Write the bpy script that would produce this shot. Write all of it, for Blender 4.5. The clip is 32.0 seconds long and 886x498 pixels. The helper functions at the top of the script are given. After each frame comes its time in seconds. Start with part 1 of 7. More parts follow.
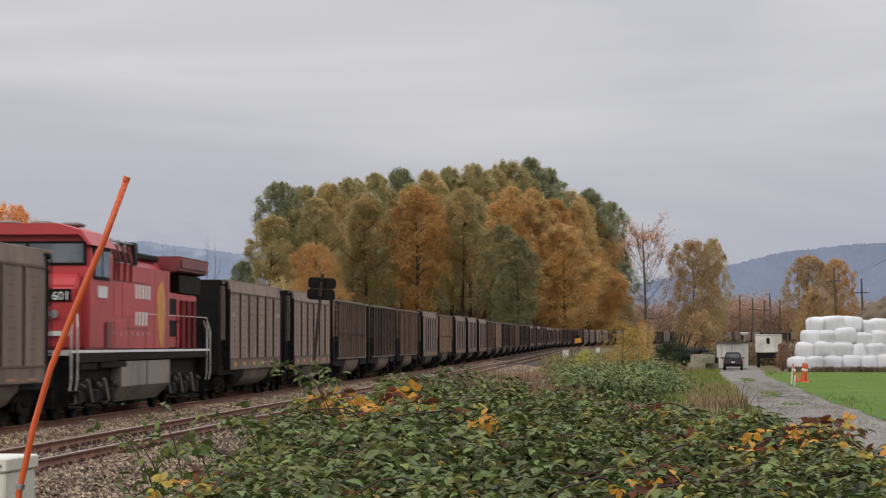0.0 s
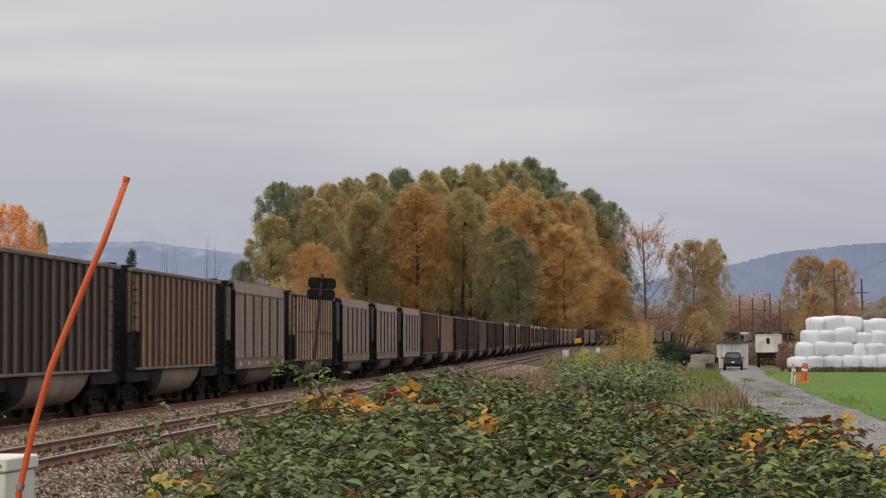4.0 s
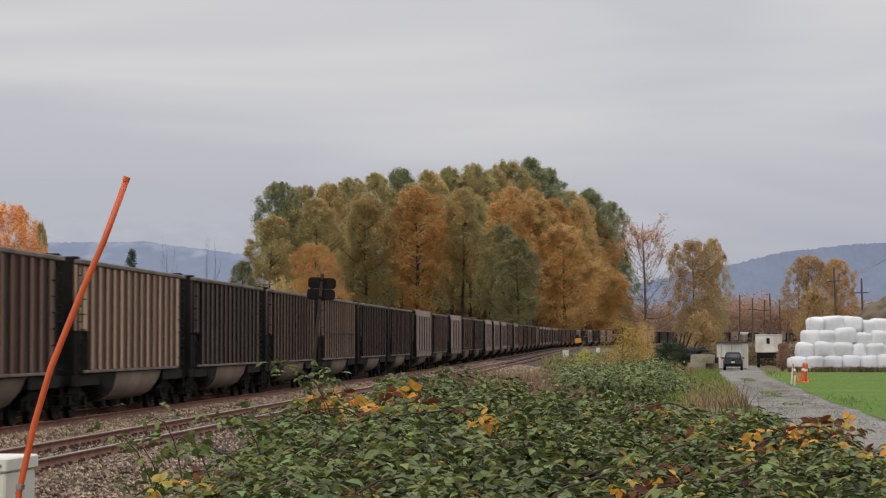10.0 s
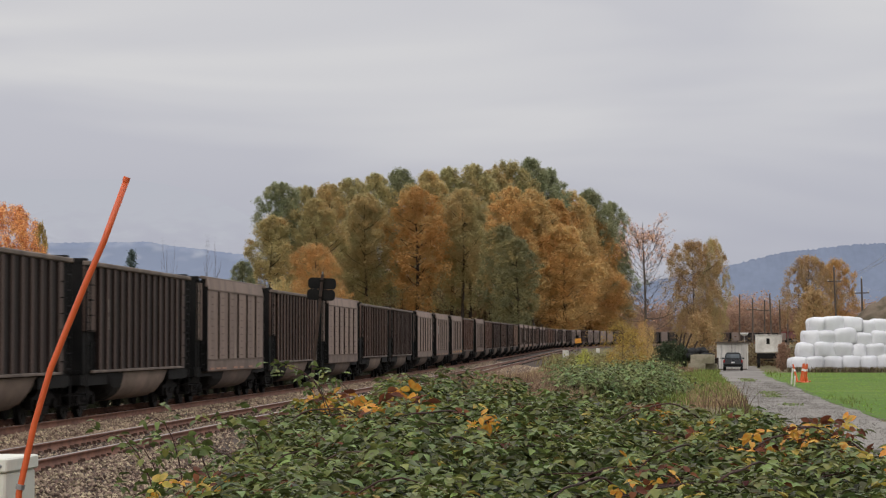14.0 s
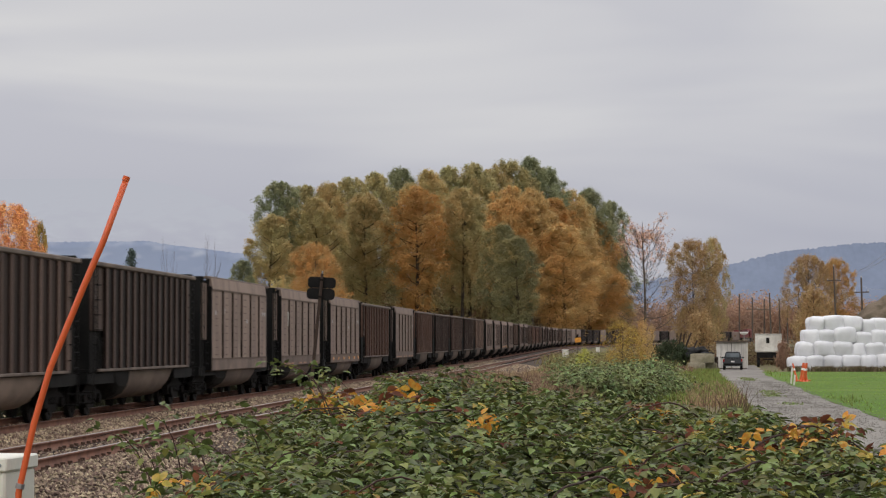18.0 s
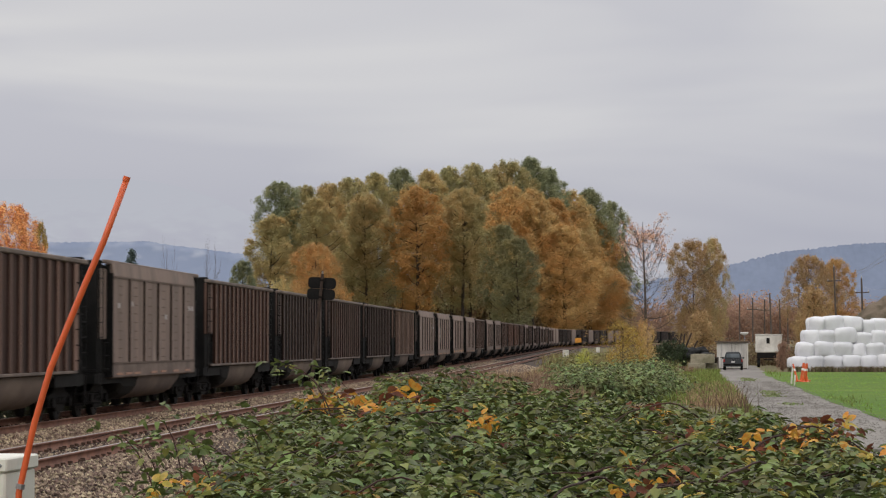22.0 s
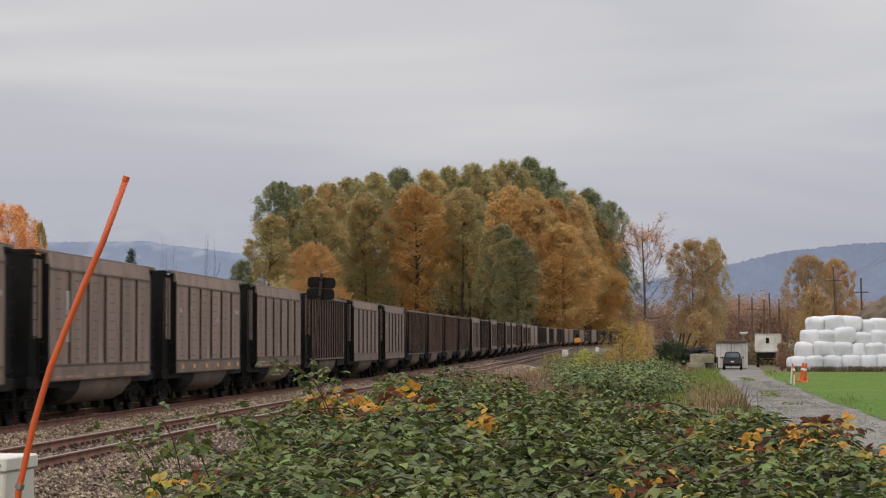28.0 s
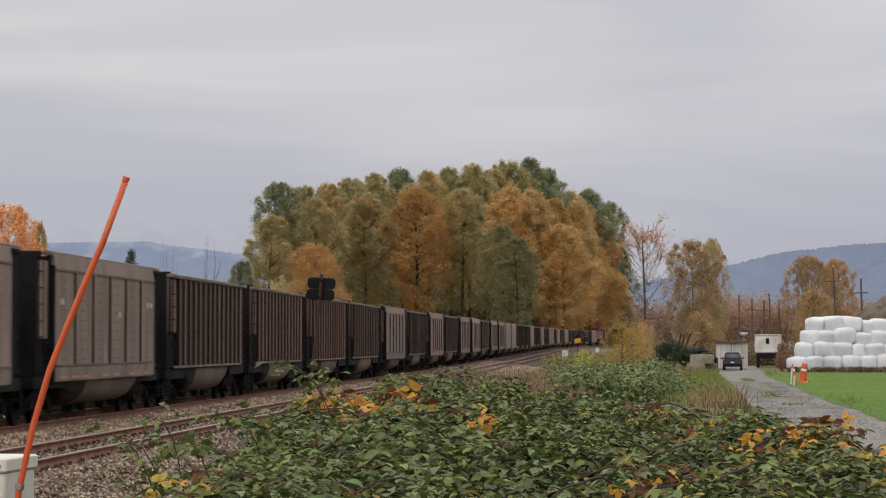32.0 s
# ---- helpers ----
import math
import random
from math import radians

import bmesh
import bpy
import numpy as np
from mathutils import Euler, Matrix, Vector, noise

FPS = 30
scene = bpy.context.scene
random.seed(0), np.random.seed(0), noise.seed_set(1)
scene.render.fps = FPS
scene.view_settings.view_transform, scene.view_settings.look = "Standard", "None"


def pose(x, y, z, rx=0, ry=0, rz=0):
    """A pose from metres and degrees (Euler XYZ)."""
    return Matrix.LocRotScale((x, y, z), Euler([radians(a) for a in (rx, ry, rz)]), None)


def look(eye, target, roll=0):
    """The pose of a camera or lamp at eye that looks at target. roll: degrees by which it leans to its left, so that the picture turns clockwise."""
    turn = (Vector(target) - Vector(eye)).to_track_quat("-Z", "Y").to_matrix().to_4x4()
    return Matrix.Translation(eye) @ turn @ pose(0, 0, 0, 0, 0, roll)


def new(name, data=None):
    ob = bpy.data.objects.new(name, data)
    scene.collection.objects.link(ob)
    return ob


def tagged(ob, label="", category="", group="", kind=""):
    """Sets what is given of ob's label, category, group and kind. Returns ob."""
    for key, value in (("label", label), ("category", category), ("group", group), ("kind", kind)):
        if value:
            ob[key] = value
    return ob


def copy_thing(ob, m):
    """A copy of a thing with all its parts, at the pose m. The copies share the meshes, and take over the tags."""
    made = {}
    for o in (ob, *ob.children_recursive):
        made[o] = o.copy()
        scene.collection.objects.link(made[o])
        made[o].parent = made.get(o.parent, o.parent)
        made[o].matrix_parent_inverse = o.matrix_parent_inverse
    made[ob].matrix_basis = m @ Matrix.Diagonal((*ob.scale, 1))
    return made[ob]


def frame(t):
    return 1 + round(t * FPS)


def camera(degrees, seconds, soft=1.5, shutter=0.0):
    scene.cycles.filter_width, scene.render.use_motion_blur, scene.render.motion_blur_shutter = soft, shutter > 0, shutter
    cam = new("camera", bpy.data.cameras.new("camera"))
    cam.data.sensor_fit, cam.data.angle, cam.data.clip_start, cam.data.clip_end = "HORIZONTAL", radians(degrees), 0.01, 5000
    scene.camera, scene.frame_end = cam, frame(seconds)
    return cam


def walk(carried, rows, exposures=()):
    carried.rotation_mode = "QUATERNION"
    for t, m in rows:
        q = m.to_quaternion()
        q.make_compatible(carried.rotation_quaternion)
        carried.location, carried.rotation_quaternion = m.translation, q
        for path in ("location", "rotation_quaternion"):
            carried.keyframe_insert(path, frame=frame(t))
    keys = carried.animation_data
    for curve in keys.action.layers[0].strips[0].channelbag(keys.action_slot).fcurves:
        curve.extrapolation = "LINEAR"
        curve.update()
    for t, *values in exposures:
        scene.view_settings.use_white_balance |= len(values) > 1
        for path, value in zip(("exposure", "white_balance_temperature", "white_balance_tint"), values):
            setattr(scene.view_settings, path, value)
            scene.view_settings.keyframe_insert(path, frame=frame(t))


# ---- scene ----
# Camera: a tripod shot beside a double-track line; +y runs along the track, z = 0 is the rail top.
cam = camera(20.68, 32.0, soft=1.2, shutter=0.5)
EYE = (0.0, 0.0, 1.88)


def aim(yaw, pitch):
    """Camera pose turned yaw degrees to the left of the track and pitch degrees up."""
    a, b = radians(yaw), radians(pitch)
    way = Vector((-math.sin(a) * math.cos(b), math.cos(a) * math.cos(b), math.sin(b)))
    return look(EYE, Vector(EYE) + way * 100)


walk(cam, [(0.0, aim(4.165, 2.238)), (11.0, aim(4.165, 2.238)), (12.8, aim(4.165, 2.255)), (15.0, aim(4.165, 2.238)), (17.2, aim(4.165, 2.238)),
           (18.6, aim(4.155, 2.218)), (19.9, aim(4.155, 2.232)), (20.8, aim(4.165, 2.222)), (22.5, aim(4.165, 2.240)), (24.8, aim(4.152, 2.250)),
           (27.6, aim(4.152, 2.228)), (29.5, aim(4.152, 2.236)), (32.0, aim(4.152, 2.242))])

# ---- world: a bright, even overcast with soft cloud banks ----
SUN_EL, SUN_AZ = 32, 205
world = bpy.data.worlds.new("overcast")
scene.world = world
world.use_nodes = True
wn, wl = world.node_tree.nodes, world.node_tree.links
wn.clear()
w_out, w_bg = wn.new("ShaderNodeOutputWorld"), wn.new("ShaderNodeBackground")
w_sky = wn.new("ShaderNodeTexSky")
w_sky.sky_type, w_sky.sun_disc = "NISHITA", False
w_sky.sun_elevation, w_sky.sun_rotation = radians(SUN_EL), radians(SUN_AZ)
w_co, w_sep = wn.new("ShaderNodeTexCoord"), wn.new("ShaderNodeSeparateXYZ")
w_map, w_n1, w_n2 = wn.new("ShaderNodeMapping"), wn.new("ShaderNodeTexNoise"), wn.new("ShaderNodeTexNoise")
w_map.inputs["Scale"].default_value = (3.0, 3.0, 17.0)
w_map.inputs["Rotation"].default_value = (0.0, radians(1.2), radians(20))
w_n1.inputs["Scale"].default_value, w_n1.inputs["Detail"].default_value, w_n1.inputs["Roughness"].default_value = 1.4, 3.0, 0.45
w_n1.inputs["Distortion"].default_value = 0.5
w_ramp = wn.new("ShaderNodeValToRGB")
w_ramp.color_ramp.elements[0].position, w_ramp.color_ramp.elements[0].color = 0.36, (0.885, 0.872, 0.912, 1)
w_ramp.color_ramp.elements[1].position, w_ramp.color_ramp.elements[1].color = 0.62, (1.08, 1.056, 1.035, 1)
w_el = wn.new("ShaderNodeValToRGB")
for e, (p, c) in zip((w_el.color_ramp.elements[0], w_el.color_ramp.elements[1]), ((0.0, (0.44, 0.45, 0.5)), (1.0, (1.72, 1.72, 1.74)))):
    e.position, e.color = p, (*c, 1)
for p, c in ((0.035, (0.46, 0.475, 0.545)), (0.075, (0.56, 0.565, 0.605)), (0.14, (0.645, 0.645, 0.655)), (0.4, (1.15, 1.15, 1.16))):
    w_el.color_ramp.elements.new(p).color = (*c, 1)
w_mul, w_mix = wn.new("ShaderNodeMix"), wn.new("ShaderNodeMix")
w_mul.data_type, w_mul.blend_type, w_mix.data_type = "RGBA", "MULTIPLY", "RGBA"
w_mul.inputs["Factor"].default_value = 1.0
w_dim = wn.new("ShaderNodeMix")
w_dim.data_type, w_dim.blend_type = "RGBA", "MULTIPLY"
w_dim.inputs["Factor"].default_value = 1.0
w_dim.inputs["B"].default_value = (0.1, 0.1, 0.1, 1)
w_mix.inputs["Factor"].default_value = 0.94
wl.new(w_co.outputs["Generated"], w_sep.inputs[0])
wl.new(w_co.outputs["Generated"], w_map.inputs["Vector"])
wl.new(w_map.outputs[0], w_n1.inputs["Vector"])
wl.new(w_n1.outputs["Fac"], w_ramp.inputs[0])
wl.new(w_sep.outputs["Z"], w_el.inputs[0])
wl.new(w_el.outputs[0], w_mul.inputs["A"])
wl.new(w_ramp.outputs[0], w_mul.inputs["B"])
wl.new(w_sky.outputs[0], w_dim.inputs["A"])
wl.new(w_dim.outputs["Result"], w_mix.inputs["A"])
wl.new(w_mul.outputs["Result"], w_mix.inputs["B"])
wl.new(w_mix.outputs["Result"], w_bg.inputs["Color"])
wl.new(w_bg.outputs[0], w_out.inputs["Surface"])
w_bg.inputs["Strength"].default_value = 1.0

sun = new("sun", bpy.data.lights.new("sun", "SUN"))
sun.data.energy, sun.data.angle, sun.data.color = 0.7, radians(25), (1.0, 0.96, 0.9)
sun.matrix_basis = look((0, 0, 50), Vector((0, 0, 50)) - Vector((math.sin(radians(SUN_AZ)) * math.cos(radians(SUN_EL)), math.cos(radians(SUN_AZ)) * math.cos(radians(SUN_EL)), math.sin(radians(SUN_EL)))))
scene.view_settings.exposure = 0.0


# ---- materials ----
def surface(name, base, second=None, rough=0.8, metal=0.0, scale=4.0, fine=40.0, bump=0.2, stretch=(1, 1, 1), jitter=0.0, third=None, island=0.0, cover=(0.42, 0.62), mottle=0.28):
    """A procedural surface: two colours mixed by a large noise, mottled by a fine one, with relief; jitter varies it from object to object."""
    m = bpy.data.materials.new(name)
    m.use_nodes = True
    n, l = m.node_tree.nodes, m.node_tree.links
    b = n["Principled BSDF"]
    second = second or tuple(c * 0.7 for c in base)
    co, mp = n.new("ShaderNodeTexCoord"), n.new("ShaderNodeMapping")
    mp.inputs["Scale"].default_value = stretch
    big, small = n.new("ShaderNodeTexNoise"), n.new("ShaderNodeTexNoise")
    big.inputs["Scale"].default_value, big.inputs["Detail"].default_value = scale, 5.0
    small.inputs["Scale"].default_value, small.inputs["Detail"].default_value = fine, 3.0
    l.new(co.outputs["Object"], mp.inputs["Vector"])
    l.new(mp.outputs[0], big.inputs["Vector"])
    l.new(mp.outputs[0], small.inputs["Vector"])
    ramp = n.new("ShaderNodeValToRGB")
    ramp.color_ramp.elements[0].position, ramp.color_ramp.elements[1].position = cover
    ramp.color_ramp.elements[0].color, ramp.color_ramp.elements[1].color = (*base, 1), (*second, 1)
    if third:
        ramp.color_ramp.elements.new(cover[1] + 0.12).color = (*third, 1)
    l.new(big.outputs["Fac"], ramp.inputs[0])
    hsv, mot = n.new("ShaderNodeHueSaturation"), n.new("ShaderNodeMapRange")
    mot.inputs["To Min"].default_value, mot.inputs["To Max"].default_value = 1 - mottle, 1 + mottle
    l.new(small.outputs["Fac"], mot.inputs["Value"])
    last = mot.outputs[0]
    for kind, amount, socket in (("ShaderNodeObjectInfo", jitter, "Random"), ("ShaderNodeNewGeometry", island, "Random Per Island")):
        if amount:
            info, rng, mul = n.new(kind), n.new("ShaderNodeMapRange"), n.new("ShaderNodeMath")
            rng.inputs["To Min"].default_value, rng.inputs["To Max"].default_value = 1 - amount, 1 + amount
            mul.operation = "MULTIPLY"
            l.new(info.outputs[socket], rng.inputs["Value"])
            l.new(rng.outputs[0], mul.inputs[0])
            l.new(last, mul.inputs[1])
            last = mul.outputs[0]
            if kind == "ShaderNodeNewGeometry":
                hue = n.new("ShaderNodeMapRange")
                hue.inputs["To Min"].default_value, hue.inputs["To Max"].default_value = 0.5 - amount * 0.06, 0.5 + amount * 0.05
                l.new(info.outputs[socket], hue.inputs["Value"])
                l.new(hue.outputs[0], hsv.inputs["Hue"])
    l.new(last, hsv.inputs["Value"])
    l.new(ramp.outputs[0], hsv.inputs["Color"])
    l.new(hsv.outputs[0], b.inputs["Base Color"])
    b.inputs["Roughness"].default_value, b.inputs["Metallic"].default_value = rough, metal
    b.inputs["Specular IOR Level"].default_value = 0.5 if rough < 0.55 else 0.18
    if bump:
        bp = n.new("ShaderNodeBump")
        bp.inputs["Strength"].default_value, bp.inputs["Distance"].default_value = bump, 0.02
        l.new(small.outputs["Fac"], bp.inputs["Height"])
        l.new(bp.outputs[0], b.inputs["Normal"])
    return m


def leafy(name, base, second, third=None, scale=6.0, island=0.45, rough=0.6, jitter=0.12, through_light=0.38):
    """Foliage: leaf colours that vary by clump and by leaf, with some light passing through."""
    m = surface(name, base, second, rough=rough, scale=scale, fine=scale * 5, bump=0.0, island=island, third=third, jitter=jitter)
    n, l = m.node_tree.nodes, m.node_tree.links
    b, out = n["Principled BSDF"], n["Material Output"]
    b.inputs["Specular IOR Level"].default_value = 0.3 if rough < 0.6 else 0.12
    tr, mix = n.new("ShaderNodeBsdfTranslucent"), n.new("ShaderNodeMixShader")
    mix.inputs[0].default_value = through_light
    l.new(b.inputs["Base Color"].links[0].from_socket, tr.inputs["Color"])
    l.new(b.outputs[0], mix.inputs[1])
    l.new(tr.outputs[0], mix.inputs[2])
    l.new(mix.outputs[0], out.inputs["Surface"])
    return m


M = {}
M["soil"] = surface("dry_grass_ground", (0.15, 0.115, 0.065), (0.09, 0.10, 0.035), 0.95, scale=0.35, fine=14, bump=0.6)
M["field"] = surface("short_green_grass", (0.07, 0.132, 0.014), (0.105, 0.158, 0.022), 0.9, scale=0.16, fine=18, bump=0.6)
M["gravel"] = surface("grey_gravel", (0.215, 0.2, 0.18), (0.145, 0.132, 0.118), 0.95, scale=0.22, fine=3.0, bump=0.4, third=(0.27, 0.25, 0.225), mottle=0.2)
M["ballast"] = surface("ballast_bed", (0.075, 0.055, 0.042), (0.045, 0.033, 0.026), 0.95, scale=2, fine=16, bump=1.0)
M["stone"] = surface("ballast_stone", (0.46, 0.345, 0.24), (0.25, 0.182, 0.128), 0.9, scale=1.2, fine=20, bump=0.3, island=0.5)
M["stone_brown"] = surface("brown_ballast_stone", (0.30, 0.225, 0.165), (0.085, 0.06, 0.042), 0.9, scale=5, fine=20, bump=0.3, island=0.65)
M["tan_tub"] = surface("tan_dusty_tub", (0.205, 0.152, 0.12), (0.135, 0.1, 0.078), 0.75, 0.0, scale=0.8, fine=6, bump=0.05, jitter=0.2)
M["tie"] = surface("weathered_tie", (0.05, 0.037, 0.03), (0.03, 0.023, 0.02), 0.9, scale=3, fine=30, stretch=(0.4, 3, 3))
M["rust"] = surface("rail_rust", (0.205, 0.097, 0.063), (0.135, 0.066, 0.045), 0.75, scale=3, fine=30)
M["railtop"] = surface("polished_rail", (0.34, 0.30, 0.28), (0.26, 0.22, 0.20), 0.4, 0.8, scale=3, bump=0.02)
M["railtop_dull"] = surface("worn_rail", (0.22, 0.15, 0.12), (0.16, 0.10, 0.08), 0.5, 0.4, scale=3, bump=0.02)
M["plate"] = surface("tie_plate", (0.10, 0.062, 0.045), None, 0.7, 0.3)
M["grey_car"] = surface("dusty_aluminium_paint", (0.25, 0.182, 0.149), (0.178, 0.130, 0.107), 0.65, 0.1, scale=0.9, fine=5, bump=0.06, jitter=0.16, stretch=(1, 1.6, 0.3), third=(0.32, 0.25, 0.21))
M["grey_tub"] = surface("dusty_tub", (0.2, 0.148, 0.121), (0.13, 0.098, 0.081), 0.7, 0.1, scale=0.8, fine=6, bump=0.05, jitter=0.15)
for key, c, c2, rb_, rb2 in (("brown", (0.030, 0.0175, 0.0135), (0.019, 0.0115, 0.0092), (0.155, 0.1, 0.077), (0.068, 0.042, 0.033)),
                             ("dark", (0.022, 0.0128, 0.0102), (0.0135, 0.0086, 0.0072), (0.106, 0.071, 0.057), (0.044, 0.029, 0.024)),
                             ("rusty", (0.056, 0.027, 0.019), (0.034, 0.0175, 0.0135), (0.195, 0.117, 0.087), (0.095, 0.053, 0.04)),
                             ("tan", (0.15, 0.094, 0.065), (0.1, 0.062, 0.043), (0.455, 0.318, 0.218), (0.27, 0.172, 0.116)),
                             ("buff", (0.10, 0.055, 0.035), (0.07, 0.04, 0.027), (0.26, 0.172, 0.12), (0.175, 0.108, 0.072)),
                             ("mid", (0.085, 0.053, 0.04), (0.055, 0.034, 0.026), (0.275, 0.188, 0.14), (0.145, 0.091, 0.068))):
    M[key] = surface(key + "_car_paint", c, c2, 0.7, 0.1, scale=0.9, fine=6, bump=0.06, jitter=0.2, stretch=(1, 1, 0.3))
    M[key + "_rib"] = surface(key + "_rib_tone", rb_, rb2, 0.65, 0.1, scale=0.9, fine=6, bump=0.05, jitter=0.25, stretch=(1, 1, 0.25), cover=(0.35, 0.68))
M["chord"] = surface("dusty_top_chord", (0.17, 0.132, 0.108), (0.095, 0.074, 0.062), 0.7, scale=0.8, fine=8, bump=0.05)
M["black"] = surface("black_steel", (0.014, 0.013, 0.0122), (0.009, 0.0088, 0.0085), 0.7, 0.1, scale=2, fine=20, bump=0.1)
M["coal"] = surface("coal_load", (0.012, 0.012, 0.013), (0.02, 0.02, 0.02), 0.5, scale=1, fine=8, bump=1.0)
M["truckiron"] = surface("truck_iron", (0.010, 0.0085, 0.0075), (0.006, 0.005, 0.0045), 0.75, 0.2, scale=3, fine=20)
M["wheel"] = surface("wheel_steel", (0.013, 0.011, 0.010), (0.008, 0.007, 0.0065), 0.6, 0.3, scale=5)
M["marker"] = surface("amber_reflector", (0.75, 0.33, 0.05), (0.6, 0.22, 0.03), 0.4, scale=6, bump=0)
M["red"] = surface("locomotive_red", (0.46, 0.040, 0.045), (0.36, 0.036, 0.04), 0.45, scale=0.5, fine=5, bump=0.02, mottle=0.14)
# Darker copy of the locomotive red, with shade put into the colour.
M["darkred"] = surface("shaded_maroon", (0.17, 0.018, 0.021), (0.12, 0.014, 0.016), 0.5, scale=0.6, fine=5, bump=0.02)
M["white"] = surface("white_paint", (0.72, 0.71, 0.69), (0.62, 0.61, 0.6), 0.5, scale=2, bump=0.02, mottle=0.1)
M["dirty_white"] = surface("dirty_container_paint", (0.52, 0.50, 0.47), (0.36, 0.335, 0.30), 0.6, scale=0.8, fine=5, bump=0.05, stretch=(1, 1, 0.3))
M["dock"] = surface("dead_dock_stalk", (0.115, 0.068, 0.05), (0.075, 0.045, 0.034), 0.85, scale=3, bump=0)
M["cream"] = surface("dirty_white_paint", (0.62, 0.60, 0.55), (0.45, 0.42, 0.38), 0.6, scale=0.9, fine=6, bump=0.04)
M["bogie"] = surface("dusty_bogie_iron", (0.045, 0.039, 0.035), (0.02, 0.018, 0.0165), 0.7, 0.2, scale=3, fine=15)
M["mast"] = surface("rusty_mast", (0.055, 0.036, 0.028), (0.035, 0.025, 0.02), 0.8, scale=4)
M["tank"] = surface("grey_fuel_tank", (0.25, 0.215, 0.185), (0.17, 0.148, 0.13), 0.6, scale=1, bump=0.04)
M["gold"] = surface("gold_emblem", (0.62, 0.26, 0.025), (0.5, 0.2, 0.02), 0.45, scale=3, bump=0)
M["glass"] = surface("dark_cab_glass", (0.10, 0.12, 0.13), (0.16, 0.18, 0.2), 0.08, scale=1, bump=0)
M["orange"] = surface("orange_fibreglass", (0.62, 0.105, 0.025), (0.55, 0.09, 0.022), 0.45, scale=4, bump=0.03, mottle=0.1)
M["cabinet"] = surface("pale_grey_cabinet", (0.66, 0.645, 0.56), (0.60, 0.59, 0.51), 0.45, scale=3, bump=0.02, mottle=0.08)
M["zinc"] = surface("galvanised_steel", (0.35, 0.34, 0.34), (0.27, 0.27, 0.27), 0.45, 0.7, scale=8)
M["bark"] = surface("grey_bark", (0.10, 0.08, 0.065), (0.065, 0.05, 0.042), 0.95, scale=2, fine=12, stretch=(1, 1, 0.3), bump=0.8)
M["dark_bark"] = surface("dark_wet_bark", (0.055, 0.043, 0.036), (0.035, 0.028, 0.024), 0.95, scale=2, fine=12, stretch=(1, 1, 0.3), bump=0.8)
M["palebark"] = surface("pale_bark", (0.25, 0.22, 0.20), (0.17, 0.145, 0.13), 0.95, scale=2, fine=12, bump=0.6)
M["cane"] = surface("bramble_cane", (0.06, 0.026, 0.022), (0.035, 0.02, 0.015), 0.6, scale=6)
M["wood"] = surface("weathered_pole", (0.11, 0.085, 0.07), (0.075, 0.06, 0.05), 0.9, scale=2, stretch=(1, 1, 0.2))
M["wrap"] = surface("white_bale_film", (0.64, 0.64, 0.66), (0.56, 0.56, 0.585), 0.38, scale=0.9, fine=3.2, bump=0.55, mottle=0.07)
M["concrete"] = surface("mossy_concrete", (0.28, 0.25, 0.185), (0.18, 0.165, 0.11), 0.9, scale=1.5, fine=14)
M["suv"] = surface("dark_grey_car_paint", (0.045, 0.047, 0.052), (0.04, 0.042, 0.047), 0.3, 0.3, scale=2, bump=0, mottle=0.05)
M["tyre"] = surface("tyre_rubber", (0.02, 0.02, 0.02), None, 0.85, mottle=0.1)
M["tail"] = surface("red_tail_lens", (0.35, 0.02, 0.02), None, 0.25, bump=0)
M["dirt"] = surface("brown_dirt_heap", (0.145, 0.113, 0.083), (0.075, 0.062, 0.04), 0.95, scale=0.5, fine=3.5, bump=1.0)
M["tarp"] = surface("dark_tarp", (0.014, 0.014, 0.015), (0.025, 0.025, 0.025), 0.8, scale=3, fine=10, bump=0.6)
# Distance haze is painted into both hills: blue in place of forest green.
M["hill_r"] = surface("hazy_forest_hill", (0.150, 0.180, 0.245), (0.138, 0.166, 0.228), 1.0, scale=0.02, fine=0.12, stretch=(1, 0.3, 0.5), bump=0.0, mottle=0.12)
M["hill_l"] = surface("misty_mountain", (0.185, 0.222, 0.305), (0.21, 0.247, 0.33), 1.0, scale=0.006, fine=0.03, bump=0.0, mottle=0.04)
for key in ("black", "truckiron", "wheel"):
    M[key].node_tree.nodes["Principled BSDF"].inputs["Specular IOR Level"].default_value = 0.08
    M[key].node_tree.nodes["Principled BSDF"].inputs["Metallic"].default_value = 0.0
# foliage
# Grove leaf colours are lightened and greyed: distance haze is painted into them.
M["f_green"] = leafy("hazed_green_cottonwood_leaf", (0.43, 0.415, 0.215), (0.51, 0.425, 0.205), (0.57, 0.405, 0.185), island=0.08, through_light=0.58)
M["f_olive"] = leafy("hazed_olive_cottonwood_leaf", (0.45, 0.39, 0.19), (0.53, 0.39, 0.18), (0.59, 0.375, 0.155), island=0.08, through_light=0.58)
M["f_gold"] = leafy("hazed_gold_cottonwood_leaf", (0.63, 0.415, 0.175), (0.56, 0.415, 0.19), (0.47, 0.395, 0.2), island=0.08, through_light=0.58)
M["f_orange"] = leafy("hazed_orange_cottonwood_leaf", (0.56, 0.325, 0.12), (0.51, 0.34, 0.14), (0.43, 0.34, 0.16), island=0.08, through_light=0.58)
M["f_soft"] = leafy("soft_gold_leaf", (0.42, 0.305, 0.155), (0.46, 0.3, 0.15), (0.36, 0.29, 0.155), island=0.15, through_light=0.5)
M["f_deep"] = leafy("hazed_deep_green_leaf", (0.27, 0.295, 0.175), (0.31, 0.31, 0.175), (0.38, 0.335, 0.18), island=0.08, through_light=0.58)
